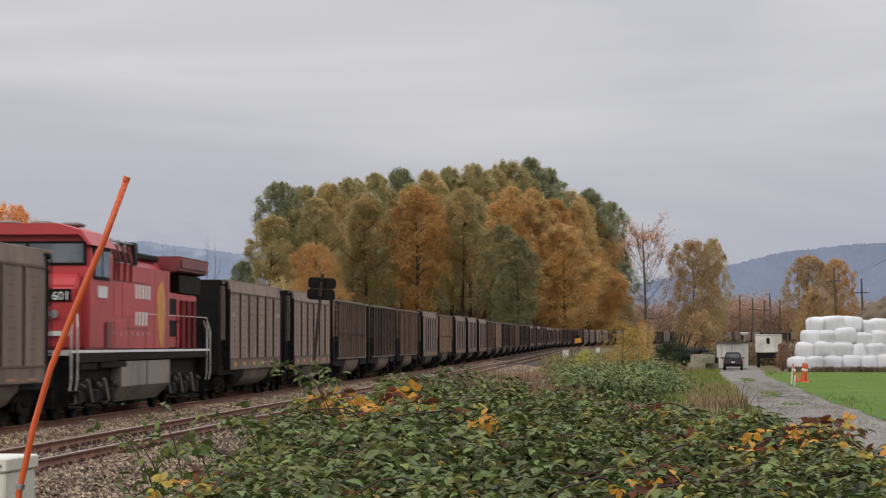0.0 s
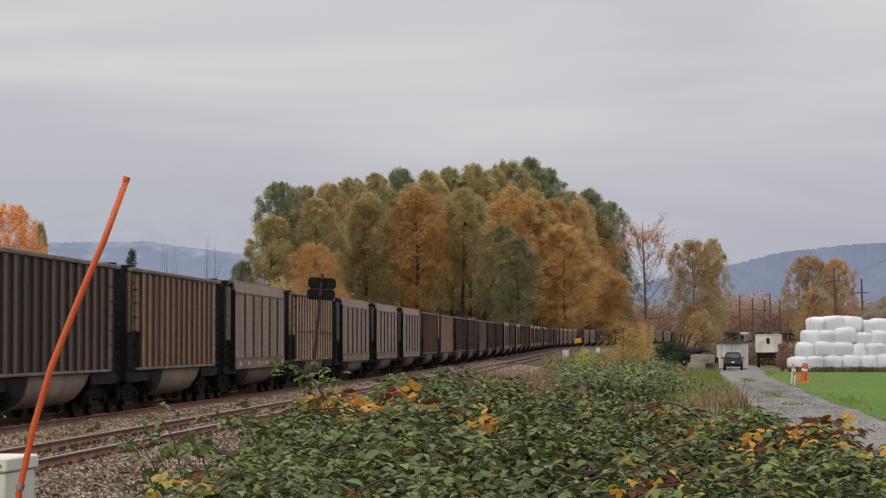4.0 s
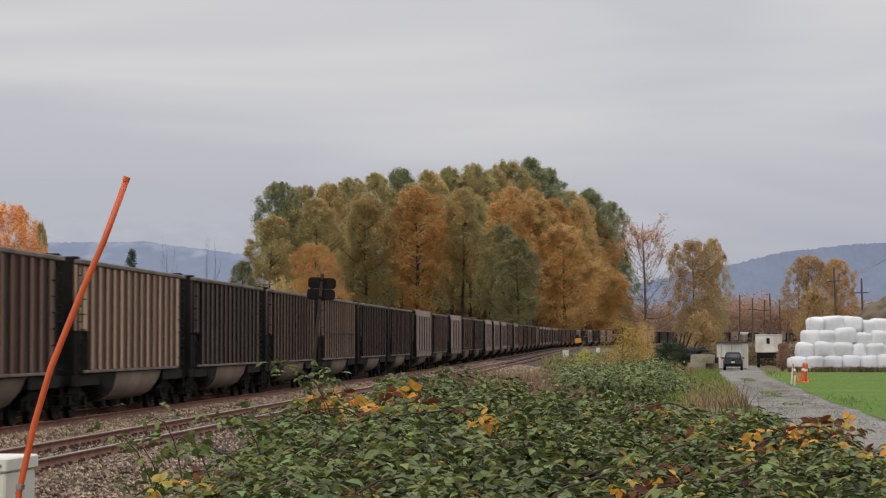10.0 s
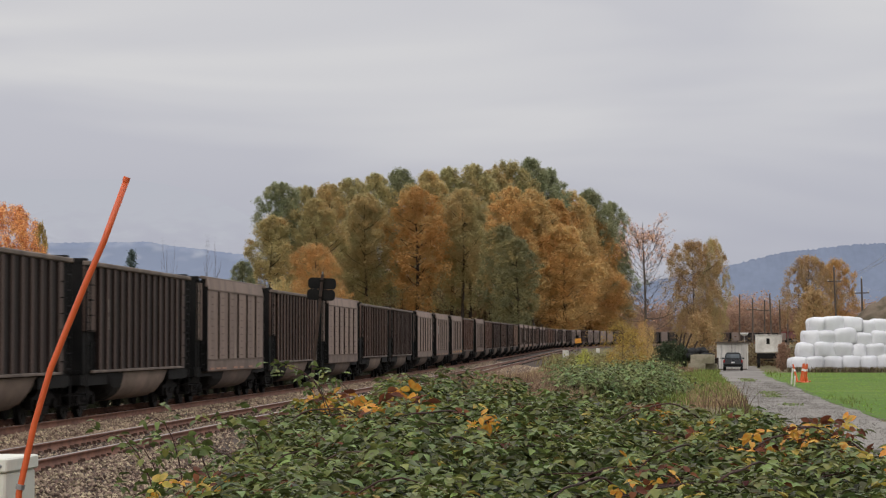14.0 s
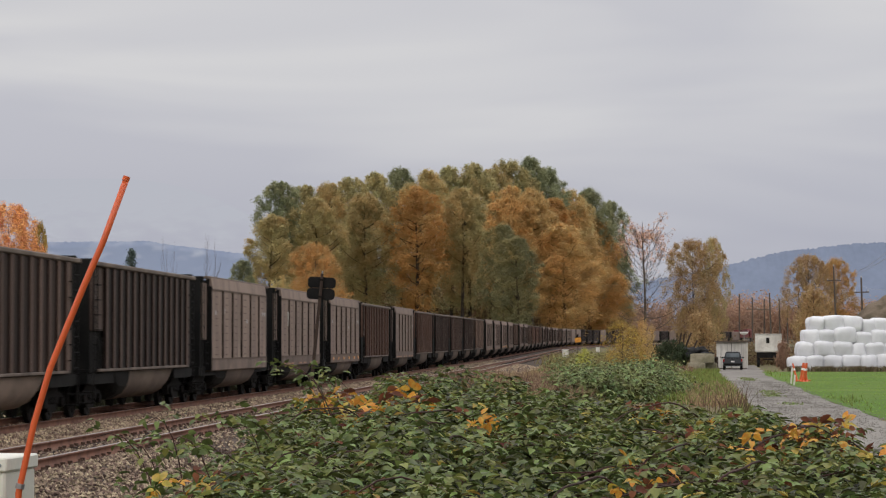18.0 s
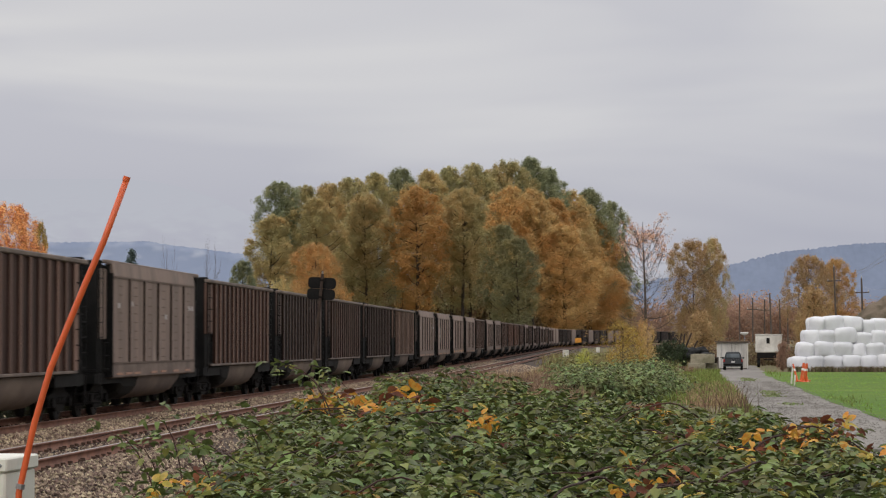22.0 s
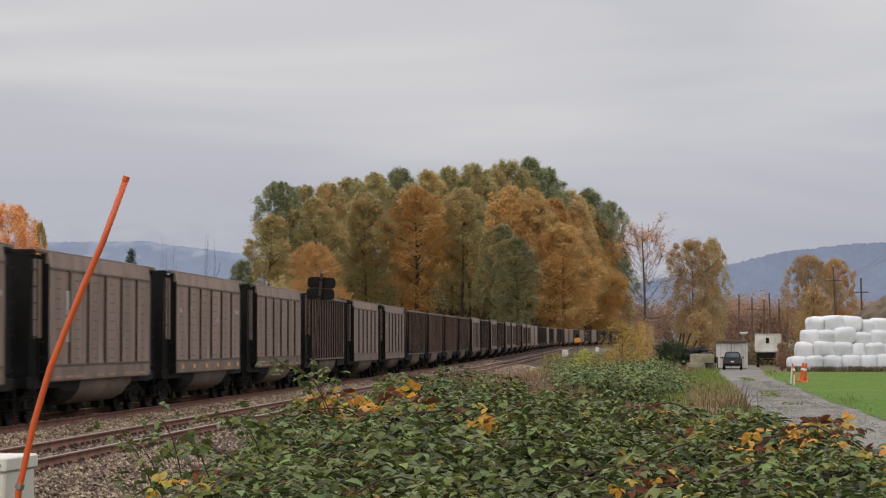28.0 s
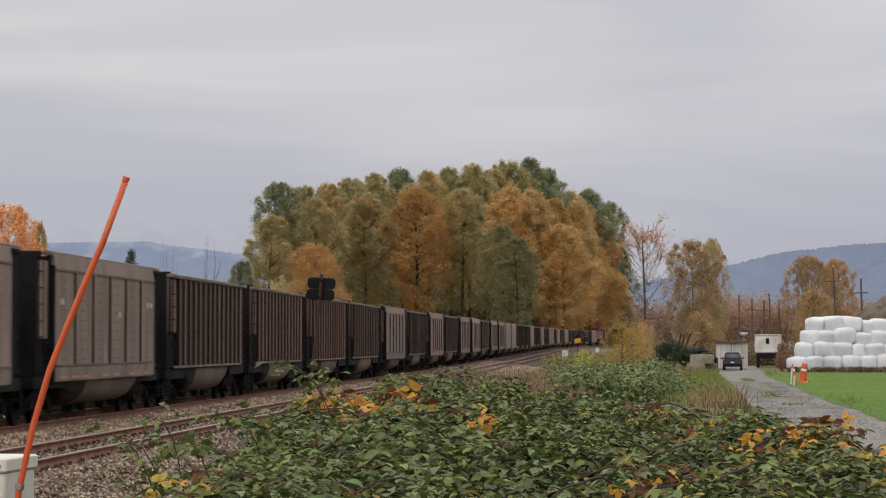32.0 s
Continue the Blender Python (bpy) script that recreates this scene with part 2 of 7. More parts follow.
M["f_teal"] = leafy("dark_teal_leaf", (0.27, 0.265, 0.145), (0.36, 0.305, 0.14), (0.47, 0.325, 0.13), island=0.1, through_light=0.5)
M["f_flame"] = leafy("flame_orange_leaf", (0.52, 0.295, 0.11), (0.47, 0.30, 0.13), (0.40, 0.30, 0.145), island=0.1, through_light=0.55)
M["f_bright"] = leafy("bright_orange_leaf", (0.70, 0.33, 0.13), (0.72, 0.40, 0.18), None)
M["f_peach"] = leafy("peach_leaf", (0.72, 0.44, 0.3), (0.66, 0.39, 0.26), None)
M["f_yellow"] = leafy("yellow_leaf", (0.44, 0.29, 0.075), (0.36, 0.25, 0.07), (0.22, 0.2, 0.075))
M["f_lime"] = leafy("lime_leaf", (0.42, 0.44, 0.09), (0.50, 0.47, 0.10), None)
# Russet leaf lightened to carry the haze over the far woods.
M["f_russet"] = leafy("russet_haze_leaf", (0.40, 0.245, 0.165), (0.31, 0.21, 0.155), None, scale=0.05, island=0.15, through_light=0.5)
M["f_fir"] = leafy("fir_needles", (0.10, 0.13, 0.115), (0.075, 0.10, 0.09), None)
M["b_green"] = leafy("bramble_green_leaf", (0.126, 0.15, 0.043), (0.055, 0.073, 0.025), (0.212, 0.218, 0.058), scale=2.6, rough=0.45, island=0.75, through_light=0.2)
M["b_green"].node_tree.nodes["Principled BSDF"].inputs["Specular IOR Level"].default_value = 0.16
M["b_olive"] = leafy("bramble_olive_leaf", (0.155, 0.18, 0.05), (0.21, 0.205, 0.055), None, scale=3, rough=0.5)
M["b_orange"] = leafy("bramble_orange_leaf", (0.52, 0.20, 0.03), (0.55, 0.34, 0.07), (0.26, 0.075, 0.03), scale=26, rough=0.5)
M["b_rust"] = leafy("bramble_russet_leaf", (0.16, 0.05, 0.026), (0.09, 0.032, 0.02), None, scale=6, rough=0.6)
M["b_yellow"] = leafy("bramble_yellow_leaf", (0.41, 0.275, 0.05), (0.28, 0.235, 0.05), (0.42, 0.19, 0.035), scale=26, rough=0.5)
M["pale_weed"] = leafy("pale_weed_leaf", (0.17, 0.22, 0.085), (0.22, 0.24, 0.10), (0.20, 0.17, 0.08), scale=0.7)
M["olive_grass"] = leafy("olive_grass_blade", (0.23, 0.185, 0.085), (0.17, 0.16, 0.065), (0.28, 0.21, 0.10), scale=0.3)
M["interior"] = leafy("deep_grove_leaf", (0.33, 0.225, 0.115), (0.25, 0.2, 0.11), (0.38, 0.225, 0.105), scale=0.1, through_light=0.5)
# Leaf colour kept near black to pass for shade under the cars.
M["shade_scrub"] = leafy("under_car_shade_leaf", (0.02, 0.022, 0.012), (0.028, 0.026, 0.014), None, scale=0.5)
# Near-black colour that holds the shade inside the thicket.
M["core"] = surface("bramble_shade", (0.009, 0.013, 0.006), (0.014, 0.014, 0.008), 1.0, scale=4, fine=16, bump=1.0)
M["turf"] = leafy("turf_blade", (0.17, 0.29, 0.04), (0.22, 0.33, 0.05), None, scale=0.5)
M["weed"] = leafy("weedy_bank_leaf", (0.16, 0.16, 0.055), (0.22, 0.18, 0.075), (0.11, 0.13, 0.045), scale=0.25)
M["brush"] = leafy("brown_brush_leaf", (0.20, 0.135, 0.075), (0.13, 0.10, 0.055), (0.10, 0.11, 0.05), scale=0.25)
M["b_low"] = leafy("low_bramble_leaf", (0.115, 0.15, 0.062), (0.18, 0.185, 0.07), (0.07, 0.092, 0.04), scale=1.2, island=0.75, through_light=0.2)
M["stalk"] = leafy("withered_stalk", (0.25, 0.165, 0.11), (0.18, 0.115, 0.08), (0.30, 0.205, 0.13), scale=0.8)
M["b_dark"] = leafy("dark_bramble_leaf", (0.06, 0.08, 0.04), (0.045, 0.055, 0.03), (0.09, 0.10, 0.045), scale=5)
M["straw"] = leafy("dry_grass_blade", (0.33, 0.235, 0.135), (0.27, 0.18, 0.11), (0.23, 0.19, 0.08), scale=0.8)
M["blade"] = leafy("green_grass_blade", (0.15, 0.20, 0.05), (0.20, 0.21, 0.065), None, scale=0.8)


# ---- building helpers ----
def link(name, me, material, parent=None, label=""):
    ob = new(name, me)
    if material is not None and not me.materials:
        me.materials.append(material)
    if parent is not None:
        ob.parent = parent
    if label:
        tagged(ob, label)
    return ob


def part(name, bm, material, parent=None, label="", smooth=False):
    me = bpy.data.meshes.new(name)
    bm.to_mesh(me)
    bm.free()
    if smooth:
        me.shade_smooth()
    return link(name, me, material, parent, label)


def raw(name, verts, faces, material, parent=None, label="", smooth=False):
    """One mesh object straight from vertex and face arrays."""
    me = bpy.data.meshes.new(name)
    me.from_pydata(np.asarray(verts).tolist(), [], np.asarray(faces).tolist() if not isinstance(faces, list) else faces)
    me.update()
    if smooth:
        me.shade_smooth()
    return link(name, me, material, parent, label)


def block(bm, x0, x1, y0, y1, z0, z1, bevel=0.0):
    v = [bm.verts.new(p) for p in ((x0, y0, z0), (x1, y0, z0), (x1, y1, z0), (x0, y1, z0), (x0, y0, z1), (x1, y0, z1), (x1, y1, z1), (x0, y1, z1))]
    f = [bm.faces.new([v[i] for i in q]) for q in ((0, 3, 2, 1), (4, 5, 6, 7), (0, 1, 5, 4), (1, 2, 6, 5), (2, 3, 7, 6), (3, 0, 4, 7))]
    if bevel:
        bmesh.ops.bevel(bm, geom=list({e for q in f for e in q.edges}), offset=bevel, segments=1, affect="EDGES")
    return bm


def boxes(*dims, bevel=0.0):
    bm = bmesh.new()
    for d in dims:
        block(bm, *d, bevel=bevel)
    return bm


def tube(bm, points, radii, sides=6):
    """A tapering tube through the points."""
    rings = []
    pts = [Vector(p) for p in points]
    for i, p in enumerate(pts):
        d = (pts[min(i + 1, len(pts) - 1)] - pts[max(i - 1, 0)]).normalized()
        a = d.orthogonal().normalized()
        b = d.cross(a)
        r = radii[i] if hasattr(radii, "__len__") else radii
        rings.append([bm.verts.new(p + (a * math.cos(t) + b * math.sin(t)) * r) for t in (2 * math.pi * k / sides for k in range(sides))])
    for q, s in zip(rings, rings[1:]):
        # keep neighbouring rings unwound
        k0 = min(range(sides), key=lambda k: (s[k].co - q[0].co).length)
        s[:] = s[k0:] + s[:k0]
        for k in range(sides):
            bm.faces.new((q[k], q[(k + 1) % sides], s[(k + 1) % sides], s[k]))
    bm.faces.new(rings[0][::-1])
    bm.faces.new(rings[-1])
    return bm


def extrude_yz(bm, outline, x0, x1):
    """A slab between x0 and x1 whose outline is given in (y, z)."""
    a = [bm.verts.new((x0, y, z)) for y, z in outline]
    b = [bm.verts.new((x1, y, z)) for y, z in outline]
    n = len(outline)
    bm.faces.new(a)
    bm.faces.new(b[::-1])
    for i in range(n):
        bm.faces.new((a[i], b[i], b[(i + 1) % n], a[(i + 1) % n]))
    bmesh.ops.recalc_face_normals(bm, faces=bm.faces)
    return bm


def extrude_xz(bm, outline, y0, y1):
    """A bar between y0 and y1 whose section is given in (x, z)."""
    a = [bm.verts.new((x, y0, z)) for x, z in outline]
    b = [bm.verts.new((x, y1, z)) for x, z in outline]
    n = len(outline)
    bm.faces.new(a)
    bm.faces.new(b[::-1])
    for i in range(n):
        bm.faces.new((a[i], b[i], b[(i + 1) % n], a[(i + 1) % n]))
    bmesh.ops.recalc_face_normals(bm, faces=bm.faces)
    return bm


def empty(name, m=None):
    ob = new(name)
    ob.empty_display_size = 0.3
    if m is not None:
        ob.matrix_basis = m
    return ob


def disc(bm, cx, cy, cz, r, half, sides=16, axis="x"):
    """A wheel-like disc with its axle along x."""
    a = [bm.verts.new((cx - half, cy + r * math.cos(t), cz + r * math.sin(t))) for t in (2 * math.pi * k / sides for k in range(sides))]
    b = [bm.verts.new((cx + half, cy + r * math.cos(t), cz + r * math.sin(t))) for t in (2 * math.pi * k / sides for k in range(sides))]
    bm.faces.new(a)
    bm.faces.new(b[::-1])
    for i in range(sides):
        bm.faces.new((a[i], b[i], b[(i + 1) % sides], a[(i + 1) % sides]))
    bmesh.ops.recalc_face_normals(bm, faces=bm.faces)
    return bm


# ---- the line of the railway ----
TRACK_FAR, TRACK_NEAR = -14.68, -10.22


def bend(y):
    """Sideways shift of the line, which curves to the right in the distance."""
    return max(0.0, y - 481.0) ** 2 / 3180.0


def grade(y):
    u = max(0.0, y - 130.0)
    return 0.0031 * u * u / (u + 60.0)


ARC_Y = np.arange(-800.0, 1500.0, 5.0)
ARC_S = np.concatenate([[0.0], np.cumsum(np.hypot(5.0, np.diff([bend(q) for q in ARC_Y])))]) - 800.0


def rail_pose(s):
    """Pose of a vehicle's centre at s metres along the line."""
    y, e = float(np.interp(s, ARC_S, ARC_Y)), 1.0
    dx, dz = (bend(y + e) - bend(y - e)) / 2, (grade(y + e) - grade(y - e)) / 2
    return Matrix.Translation((TRACK_FAR + bend(y), y, grade(y))) @ Euler((math.atan(dz), 0, -math.atan(dx))).to_matrix().to_4x4()


def lay(x, y):
    """Height of the ground."""
    c = x - bend(y)
    side = max(0.0, min(1.0, (c + 6.5) / 3.0))
    left = max(0.0, min(1.0, (-17.5 - c) / 4.0))
    base = grade(y) - 0.42
    low = -0.45 + (grade(y) * max(0.0, 1 - side * 0.0) if c < -6.5 else grade(y) * max(0.0, min(1.0, (y - 300) / 300)) * max(0.0, 1 - max(0.0, c) / 60))
    return base * (1 - max(side, left)) + low * max(side, left) - 0.5 * left


# ---- ground, track, road ----
def sheet(name, xs, ys, height, material, label, category):
    verts = [(x, y, height(x, y)) for y in ys for x in xs]
    n = len(xs)
    faces = [(j * n + i, j * n + i + 1, (j + 1) * n + i + 1, (j + 1) * n + i) for j in range(len(ys) - 1) for i in range(n - 1)]
    return tagged(raw(name, verts, faces, material, smooth=True), label, category, kind="structure")


ROWS_Y = [-60 + 4 * i for i in range(50)] + [140 + 10 * i for i in range(100)] + [1140 + 150 * i for i in range(25)]
ROWS_X = [-2400, -1600, -900, -500, -300, -180, -120, -80, -55, -40, -30, -25] + [-23 + i for i in range(26)] + [5, 8, 12, 16, 20, 26, 34, 44, 60, 80, 110, 160, 240, 360, 520, 800, 1200, 1800, 2600]
sheet("ground", ROWS_X, ROWS_Y, lay, M["soil"], "rough dry grass ground beside the railway", "ground")


def ribbon(name, profile, ys, shift, material, label, category, kind="structure"):
    """A strip along y: profile gives (x, z) across, shift(y) gives its offset (x, z)."""
    n = len(profile)
    verts = [(x + shift(y)[0], y, z + shift(y)[1]) for y in ys for x, z in profile]
    faces = [(j * n + i, j * n + i + 1, (j + 1) * n + i + 1, (j + 1) * n + i) for j in range(len(ys) - 1) for i in range(n - 1)]
    return tagged(raw(name, verts, faces, material, smooth=True), label, category, kind=kind)


def along(y):
    return bend(y), grade(y)


TRACK_Y = [-40 + 10 * i for i in range(46)] + [420 + 15 * i for i in range(60)]
bed = ribbon("ballast_bed", [(-17.6, -0.6), (-16.3, -0.19), (-13.2, -0.19), (-12.5, -0.30), (-11.7, -0.19), (-8.7, -0.19), (-7.6, -0.42), (-5.9, -0.47)], TRACK_Y, along, M["ballast"], "brown crushed stone ballast under two tracks", "ballast")


def rail(name, x, label, top):
    thing = empty(name)
    tagged(thing, label, "rail", kind="structure")
    base = [(-0.075, -0.172), (-0.075, -0.16), (-0.012, -0.13), (-0.012, -0.045), (-0.036, -0.035), (-0.036, -0.004), (0.036, -0.004), (0.036, -0.035), (0.012, -0.045), (0.012, -0.13), (0.075, -0.16), (0.075, -0.172)]
    prof = [(x + a, b) for a, b in base]
    web = ribbon("rail_web", prof, TRACK_Y, along, M["rust"], "", "")
    head = ribbon("rail_head", [(x - 0.035, -0.006), (x - 0.03, 0.0), (x + 0.03, 0.0), (x + 0.035, -0.006)], TRACK_Y, along, top, "", "")
    for o in (web, head):
        o.parent = thing
        for key in ("kind", "label", "category"):
            if key in o:
                del o[key]
    return thing


for cx, top in ((TRACK_NEAR, M["railtop"]), (TRACK_FAR, M["railtop_dull"])):
    for off in (-0.753, 0.753):
        rail("rail", cx + off, "rusty steel rail with a worn bright top" if cx == TRACK_NEAR else "rusty brown steel rail under the coal train", top)

# ties: timbers across each track, with plates and spikes at both rails of the near one
tie_me = bpy.data.meshes.new("tie")
tb = boxes((-1.3, 1.3, -0.115, 0.115, -0.36, -0.178))
tb.to_mesh(tie_me)
tb.free()
tie_me.materials.append(M["tie"])
plate_me = bpy.data.meshes.new("tie_plate")
tb = boxes((-0.19, 0.19, -0.09, 0.09, -0.178, -0.163), (-0.11, -0.075, -0.06, -0.03, -0.163, -0.13), (0.075, 0.11, 0.03, 0.06, -0.163, -0.13), (-0.16, -0.08, 0.04, 0.075, -0.163, -0.12), (0.08, 0.16, -0.075, -0.04, -0.163, -0.12))
tb.to_mesh(plate_me)
tb.free()
plate_me.materials.append(M["plate"])
rng = random.Random(4)
for cx, name in ((TRACK_NEAR, "near_track_ties"), (TRACK_FAR, "far_track_ties")):
    row = tagged(empty(name), "weathered dark timber ties bedded in ballast", "tie", kind="structure")
    for i in range(150):
        y = 24 + i * 0.55
        t = link("tie", tie_me, None, row)
        t.matrix_basis = pose(cx + rng.uniform(-0.05, 0.05), y, 0, 0, 0, rng.uniform(-0.8, 0.8))
        if i < 130 and cx == TRACK_NEAR:
            for off in (-0.753, 0.753):
                link("tie_plate", plate_me, None, t).matrix_basis = pose(off, 0, 0)
verts, faces = [], []
for cx in (TRACK_NEAR, TRACK_FAR):
    for i in range(700):
        y = 106.5 + i * 0.55
        b, g = along(y)
        k = len(verts)
        for dx, dy, dz in ((-1.3, -0.11, -0.178), (1.3, -0.11, -0.178), (1.3, 0.11, -0.178), (-1.3, 0.11, -0.178), (-1.3, -0.11, -0.3), (1.3, -0.11, -0.3)):
            verts.append((cx + dx + b, y + dy, g + dz))
        faces += [(k, k + 1, k + 2, k + 3), (k, k + 4, k + 5, k + 1)]
tagged(raw("distant_ties", verts, faces, M["tie"]), "weathered timber ties receding down the line", "tie", kind="stuff")


def pebbles(name, spots, size, material, label, category, seed=1):
    """Many small angular stones in one mesh; spots is an (n, 3) array."""
    r = np.random.default_rng(seed)
    n = len(spots)
    octa = np.array([(1, 0, 0), (-1, 0, 0), (0, 1, 0), (0, -1, 0), (0, 0, 1), (0, 0, -0.6)], float)
    tri = np.array([(0, 2, 4), (2, 1, 4), (1, 3, 4), (3, 0, 4), (2, 0, 5), (1, 2, 5), (3, 1, 5), (0, 3, 5)])
    s = size * r.uniform(0.55, 1.25, (n, 1, 1)) * r.uniform(0.6, 1.3, (n, 6, 3))
    a = r.uniform(0, 2 * np.pi, n)
    v = octa[None] * s
    c, d = np.cos(a)[:, None], np.sin(a)[:, None]
    vx = v[..., 0] * c - v[..., 1] * d
    vy = v[..., 0] * d + v[..., 1] * c
    tilt = r.uniform(-0.7, 0.7, (n, 1))
    vz = v[..., 2] * np.cos(tilt) + vx * np.sin(tilt)
    out = np.stack([vx, vy, vz], -1) + spots[:, None]
    f = (tri[None] + 6 * np.arange(n)[:, None, None]).reshape(-1, 3)
    return tagged(raw(name, out.reshape(-1, 3), f, material), label, category, kind="stuff")


def bed_height(x):
    return np.interp(x, (-17.6, -16.3, -13.2, -12.5, -11.7, -8.7, -7.6, -5.9), (-0.6, -0.19, -0.19, -0.30, -0.19, -0.19, -0.42, -0.47))


r = np.random.default_rng(3)
spots = []
for x0, x1, y0, y1, per in ((-13.75, -11.15, 42, 66, 150), (-13.75, -11.15, 66, 130, 65), (-9.3, -5.4, 26, 46, 180), (-9.3, -5.4, 46, 75, 60), (-10.85, -9.6, 36, 80, 120), (-15.5, -13.95, 42, 70, 50), (-13.75, -11.15, 130, 260, 14), (-9.3, -6.3, 75, 220, 14), (-10.85, -9.6, 80, 220, 14)):
    n = int((x1 - x0) * (y1 - y0) * per)
    p = np.stack([r.uniform(x0, x1, n), r.uniform(y0, y1, n), np.zeros(n)], -1)
    p[:, 2] = bed_height(p[:, 0]) + r.uniform(-0.01, 0.035, n) + [grade(q) for q in p[:, 1]]
    p[:, 2] -= np.where((np.abs(p[:, 0] - TRACK_NEAR) < 1.0), 0.015, 0)
    clear = np.min([np.abs(p[:, 0] - c - o) for c in (TRACK_NEAR, TRACK_FAR) for o in (-0.753, 0.753)], axis=0) > 0.17
    spots.append(p[clear])
pebbles("ballast_stones", np.concatenate([spots[i] for i in (0, 1, 5, 6, 7, 8)]), 0.044, M["stone"], "loose pale crushed ballast stones between the tracks", "ballast")
pebbles("shoulder_stones", np.concatenate([spots[i] for i in (2, 3, 4)]), 0.038, M["stone_brown"], "loose brown ballast stones on the shoulder", "ballast", 2)

# gravel lane: centre line and half width
LANE = [(6.1, -39.6), (6.0, 0.5), (6.1, 50.0), (6.25, 75.0), (6.75, 105.0), (7.4, 124.6), (8.3, 158.0), (8.9, 180.0), (10.6, 216.0), (11.8, 244.0), (12.6, 263.5)]


def lane_x(y):
    return float(np.interp(y, [p[1] for p in LANE], [p[0] for p in LANE]))


lane_ys = [-40 + 3 * i for i in range(101)]
ribbon("gravel_lane", [(-1.75, -0.45), (-1.55, -0.425), (-0.9, -0.435), (0.0, -0.415), (0.9, -0.435), (1.6, -0.425), (1.85, -0.45)], lane_ys,
       lambda y: (lane_x(y) + 0.16 * math.sin(y * 0.31) + 0.08 * math.sin(y * 0.83), 0.0), M["gravel"], "grey gravel farm lane with worn wheel tracks", "road")
n = 9000
p = np.stack([np.zeros(n), r.uniform(44, 150, n) ** 1.0, np.full(n, -0.425)], -1)
p[:, 0] = np.interp(p[:, 1], [q[1] for q in LANE], [q[0] for q in LANE]) + r.normal(0, 0.85, n).clip(-1.9, 1.9)
pebbles("lane_gravel", p, 0.028, M["gravel"], "loose grey gravel scattered over the lane", "gravel", 5)
field_y = [20 + 10 * i for i in range(19)]
tagged(raw("grass_field", [(lane_x(y) + 1.75 + w, y, -0.436) for y in field_y for w in (0.0, 2.6, 10, 38, 118)],
           [(j * 5 + i, j * 5 + i + 1, j * 5 + i + 6, j * 5 + i + 5) for j in range(18) for i in range(4)], M["field"]), "bright green mown grass field beside the lane", "grass", kind="structure")


# ---- the coal train ----
PITCH = 16.15


def shared(name, bm, material, smooth=False):
    me = bpy.data.meshes.new(name)
    bm.to_mesh(me)
    bm.free()
    if smooth:
        me.shade_smooth()
    me.materials.append(material)
    return me


def wheel_mesh(r):
    bm = bmesh.new()
    for sx in (-0.76, 0.76):
        disc(bm, sx, 0, 0, r, 0.055, 20)
        disc(bm, sx - math.copysign(0.07, sx), 0, 0, r + 0.025, 0.015, 20)
        for k in range(6):
            a = k * math.pi / 3
            disc(bm, sx + math.copysign(0.06, sx), math.cos(a) * r * 0.6, math.sin(a) * r * 0.6, r * 0.13, 0.015, 6)
    disc(bm, 0, 0, 0, 0.08, 0.95, 10)
    return bm


ME_WHEEL = shared("wheelset", wheel_mesh(0.457), M["wheel"])


def truck_frame(half=0.89):
    bm = bmesh.new()
    for sx in (-1, 1):
        x0, x1 = sorted((sx * 0.93, sx * 1.09))
        outline = [(-1.2, 0.36), (-1.2, 0.62), (-0.75, 0.70), (-0.45, 0.86), (0.45, 0.86), (0.75, 0.70), (1.2, 0.62), (1.2, 0.36), (0.95, 0.34), (0.55, 0.48), (0.4, 0.24), (-0.4, 0.24), (-0.55, 0.48), (-0.95, 0.34)]
        extrude_yz(bm, outline, x0, x1)
        for y in (-half, half):
            disc(bm, sx * 1.11, y, 0.46, 0.13, 0.05, 10)
        for y in (-0.22, 0, 0.22):
            disc(bm, sx * 1.1, y, 0.5, 0.085, 0.03, 8)
    block(bm, -0.95, 0.95, -0.2, 0.2, 0.45, 0.85)
    return bm


ME_TRUCK = shared("truck", truck_frame(), M["truckiron"])
WHEELS = []


def add_truck(car, y, near=True):
    t = link("truck", ME_TRUCK, None, car)
    t.matrix_basis = pose(0, y, 0)
    if near:
        for off in (-0.89, 0.89):
            w = link("wheelset", ME_WHEEL, None, t)
            w.matrix_parent_inverse = Matrix.Translation((0, off, 0.457))
            WHEELS.append(w)


def tub_mesh(length, top, x=1.38, end=0.9):
    """The rounded belly of a bathtub gondola."""
    bm = bmesh.new()
    sec = [(x, top), (x, 0.98), (x * 0.97, 0.74), (x * 0.87, 0.54), (x * 0.68, 0.40), (x * 0.4, 0.33), (0, 0.31)]
    sec = sec + [(-a, b) for a, b in sec[-2::-1]]
    rings = []
    h = length / 2
    for y, f in ((-h, 0.0), (-h + end * 0.25, 0.45), (-h + end * 0.6, 0.82), (-h + end, 1.0), (h - end, 1.0), (h - end * 0.6, 0.82), (h - end * 0.25, 0.45), (h, 0.0)):
        rings.append([bm.verts.new((a, y, top - (top - b) * (0.12 + 0.88 * f))) for a, b in sec])
    for q, s in zip(rings, rings[1:]):
        for i in range(len(sec) - 1):
            bm.faces.new((q[i], s[i], s[i + 1], q[i + 1]))
    bm.faces.new(rings[0])
    bm.faces.new(rings[-1][::-1])
    bmesh.ops.recalc_face_normals(bm, faces=bm.faces)
    return bm


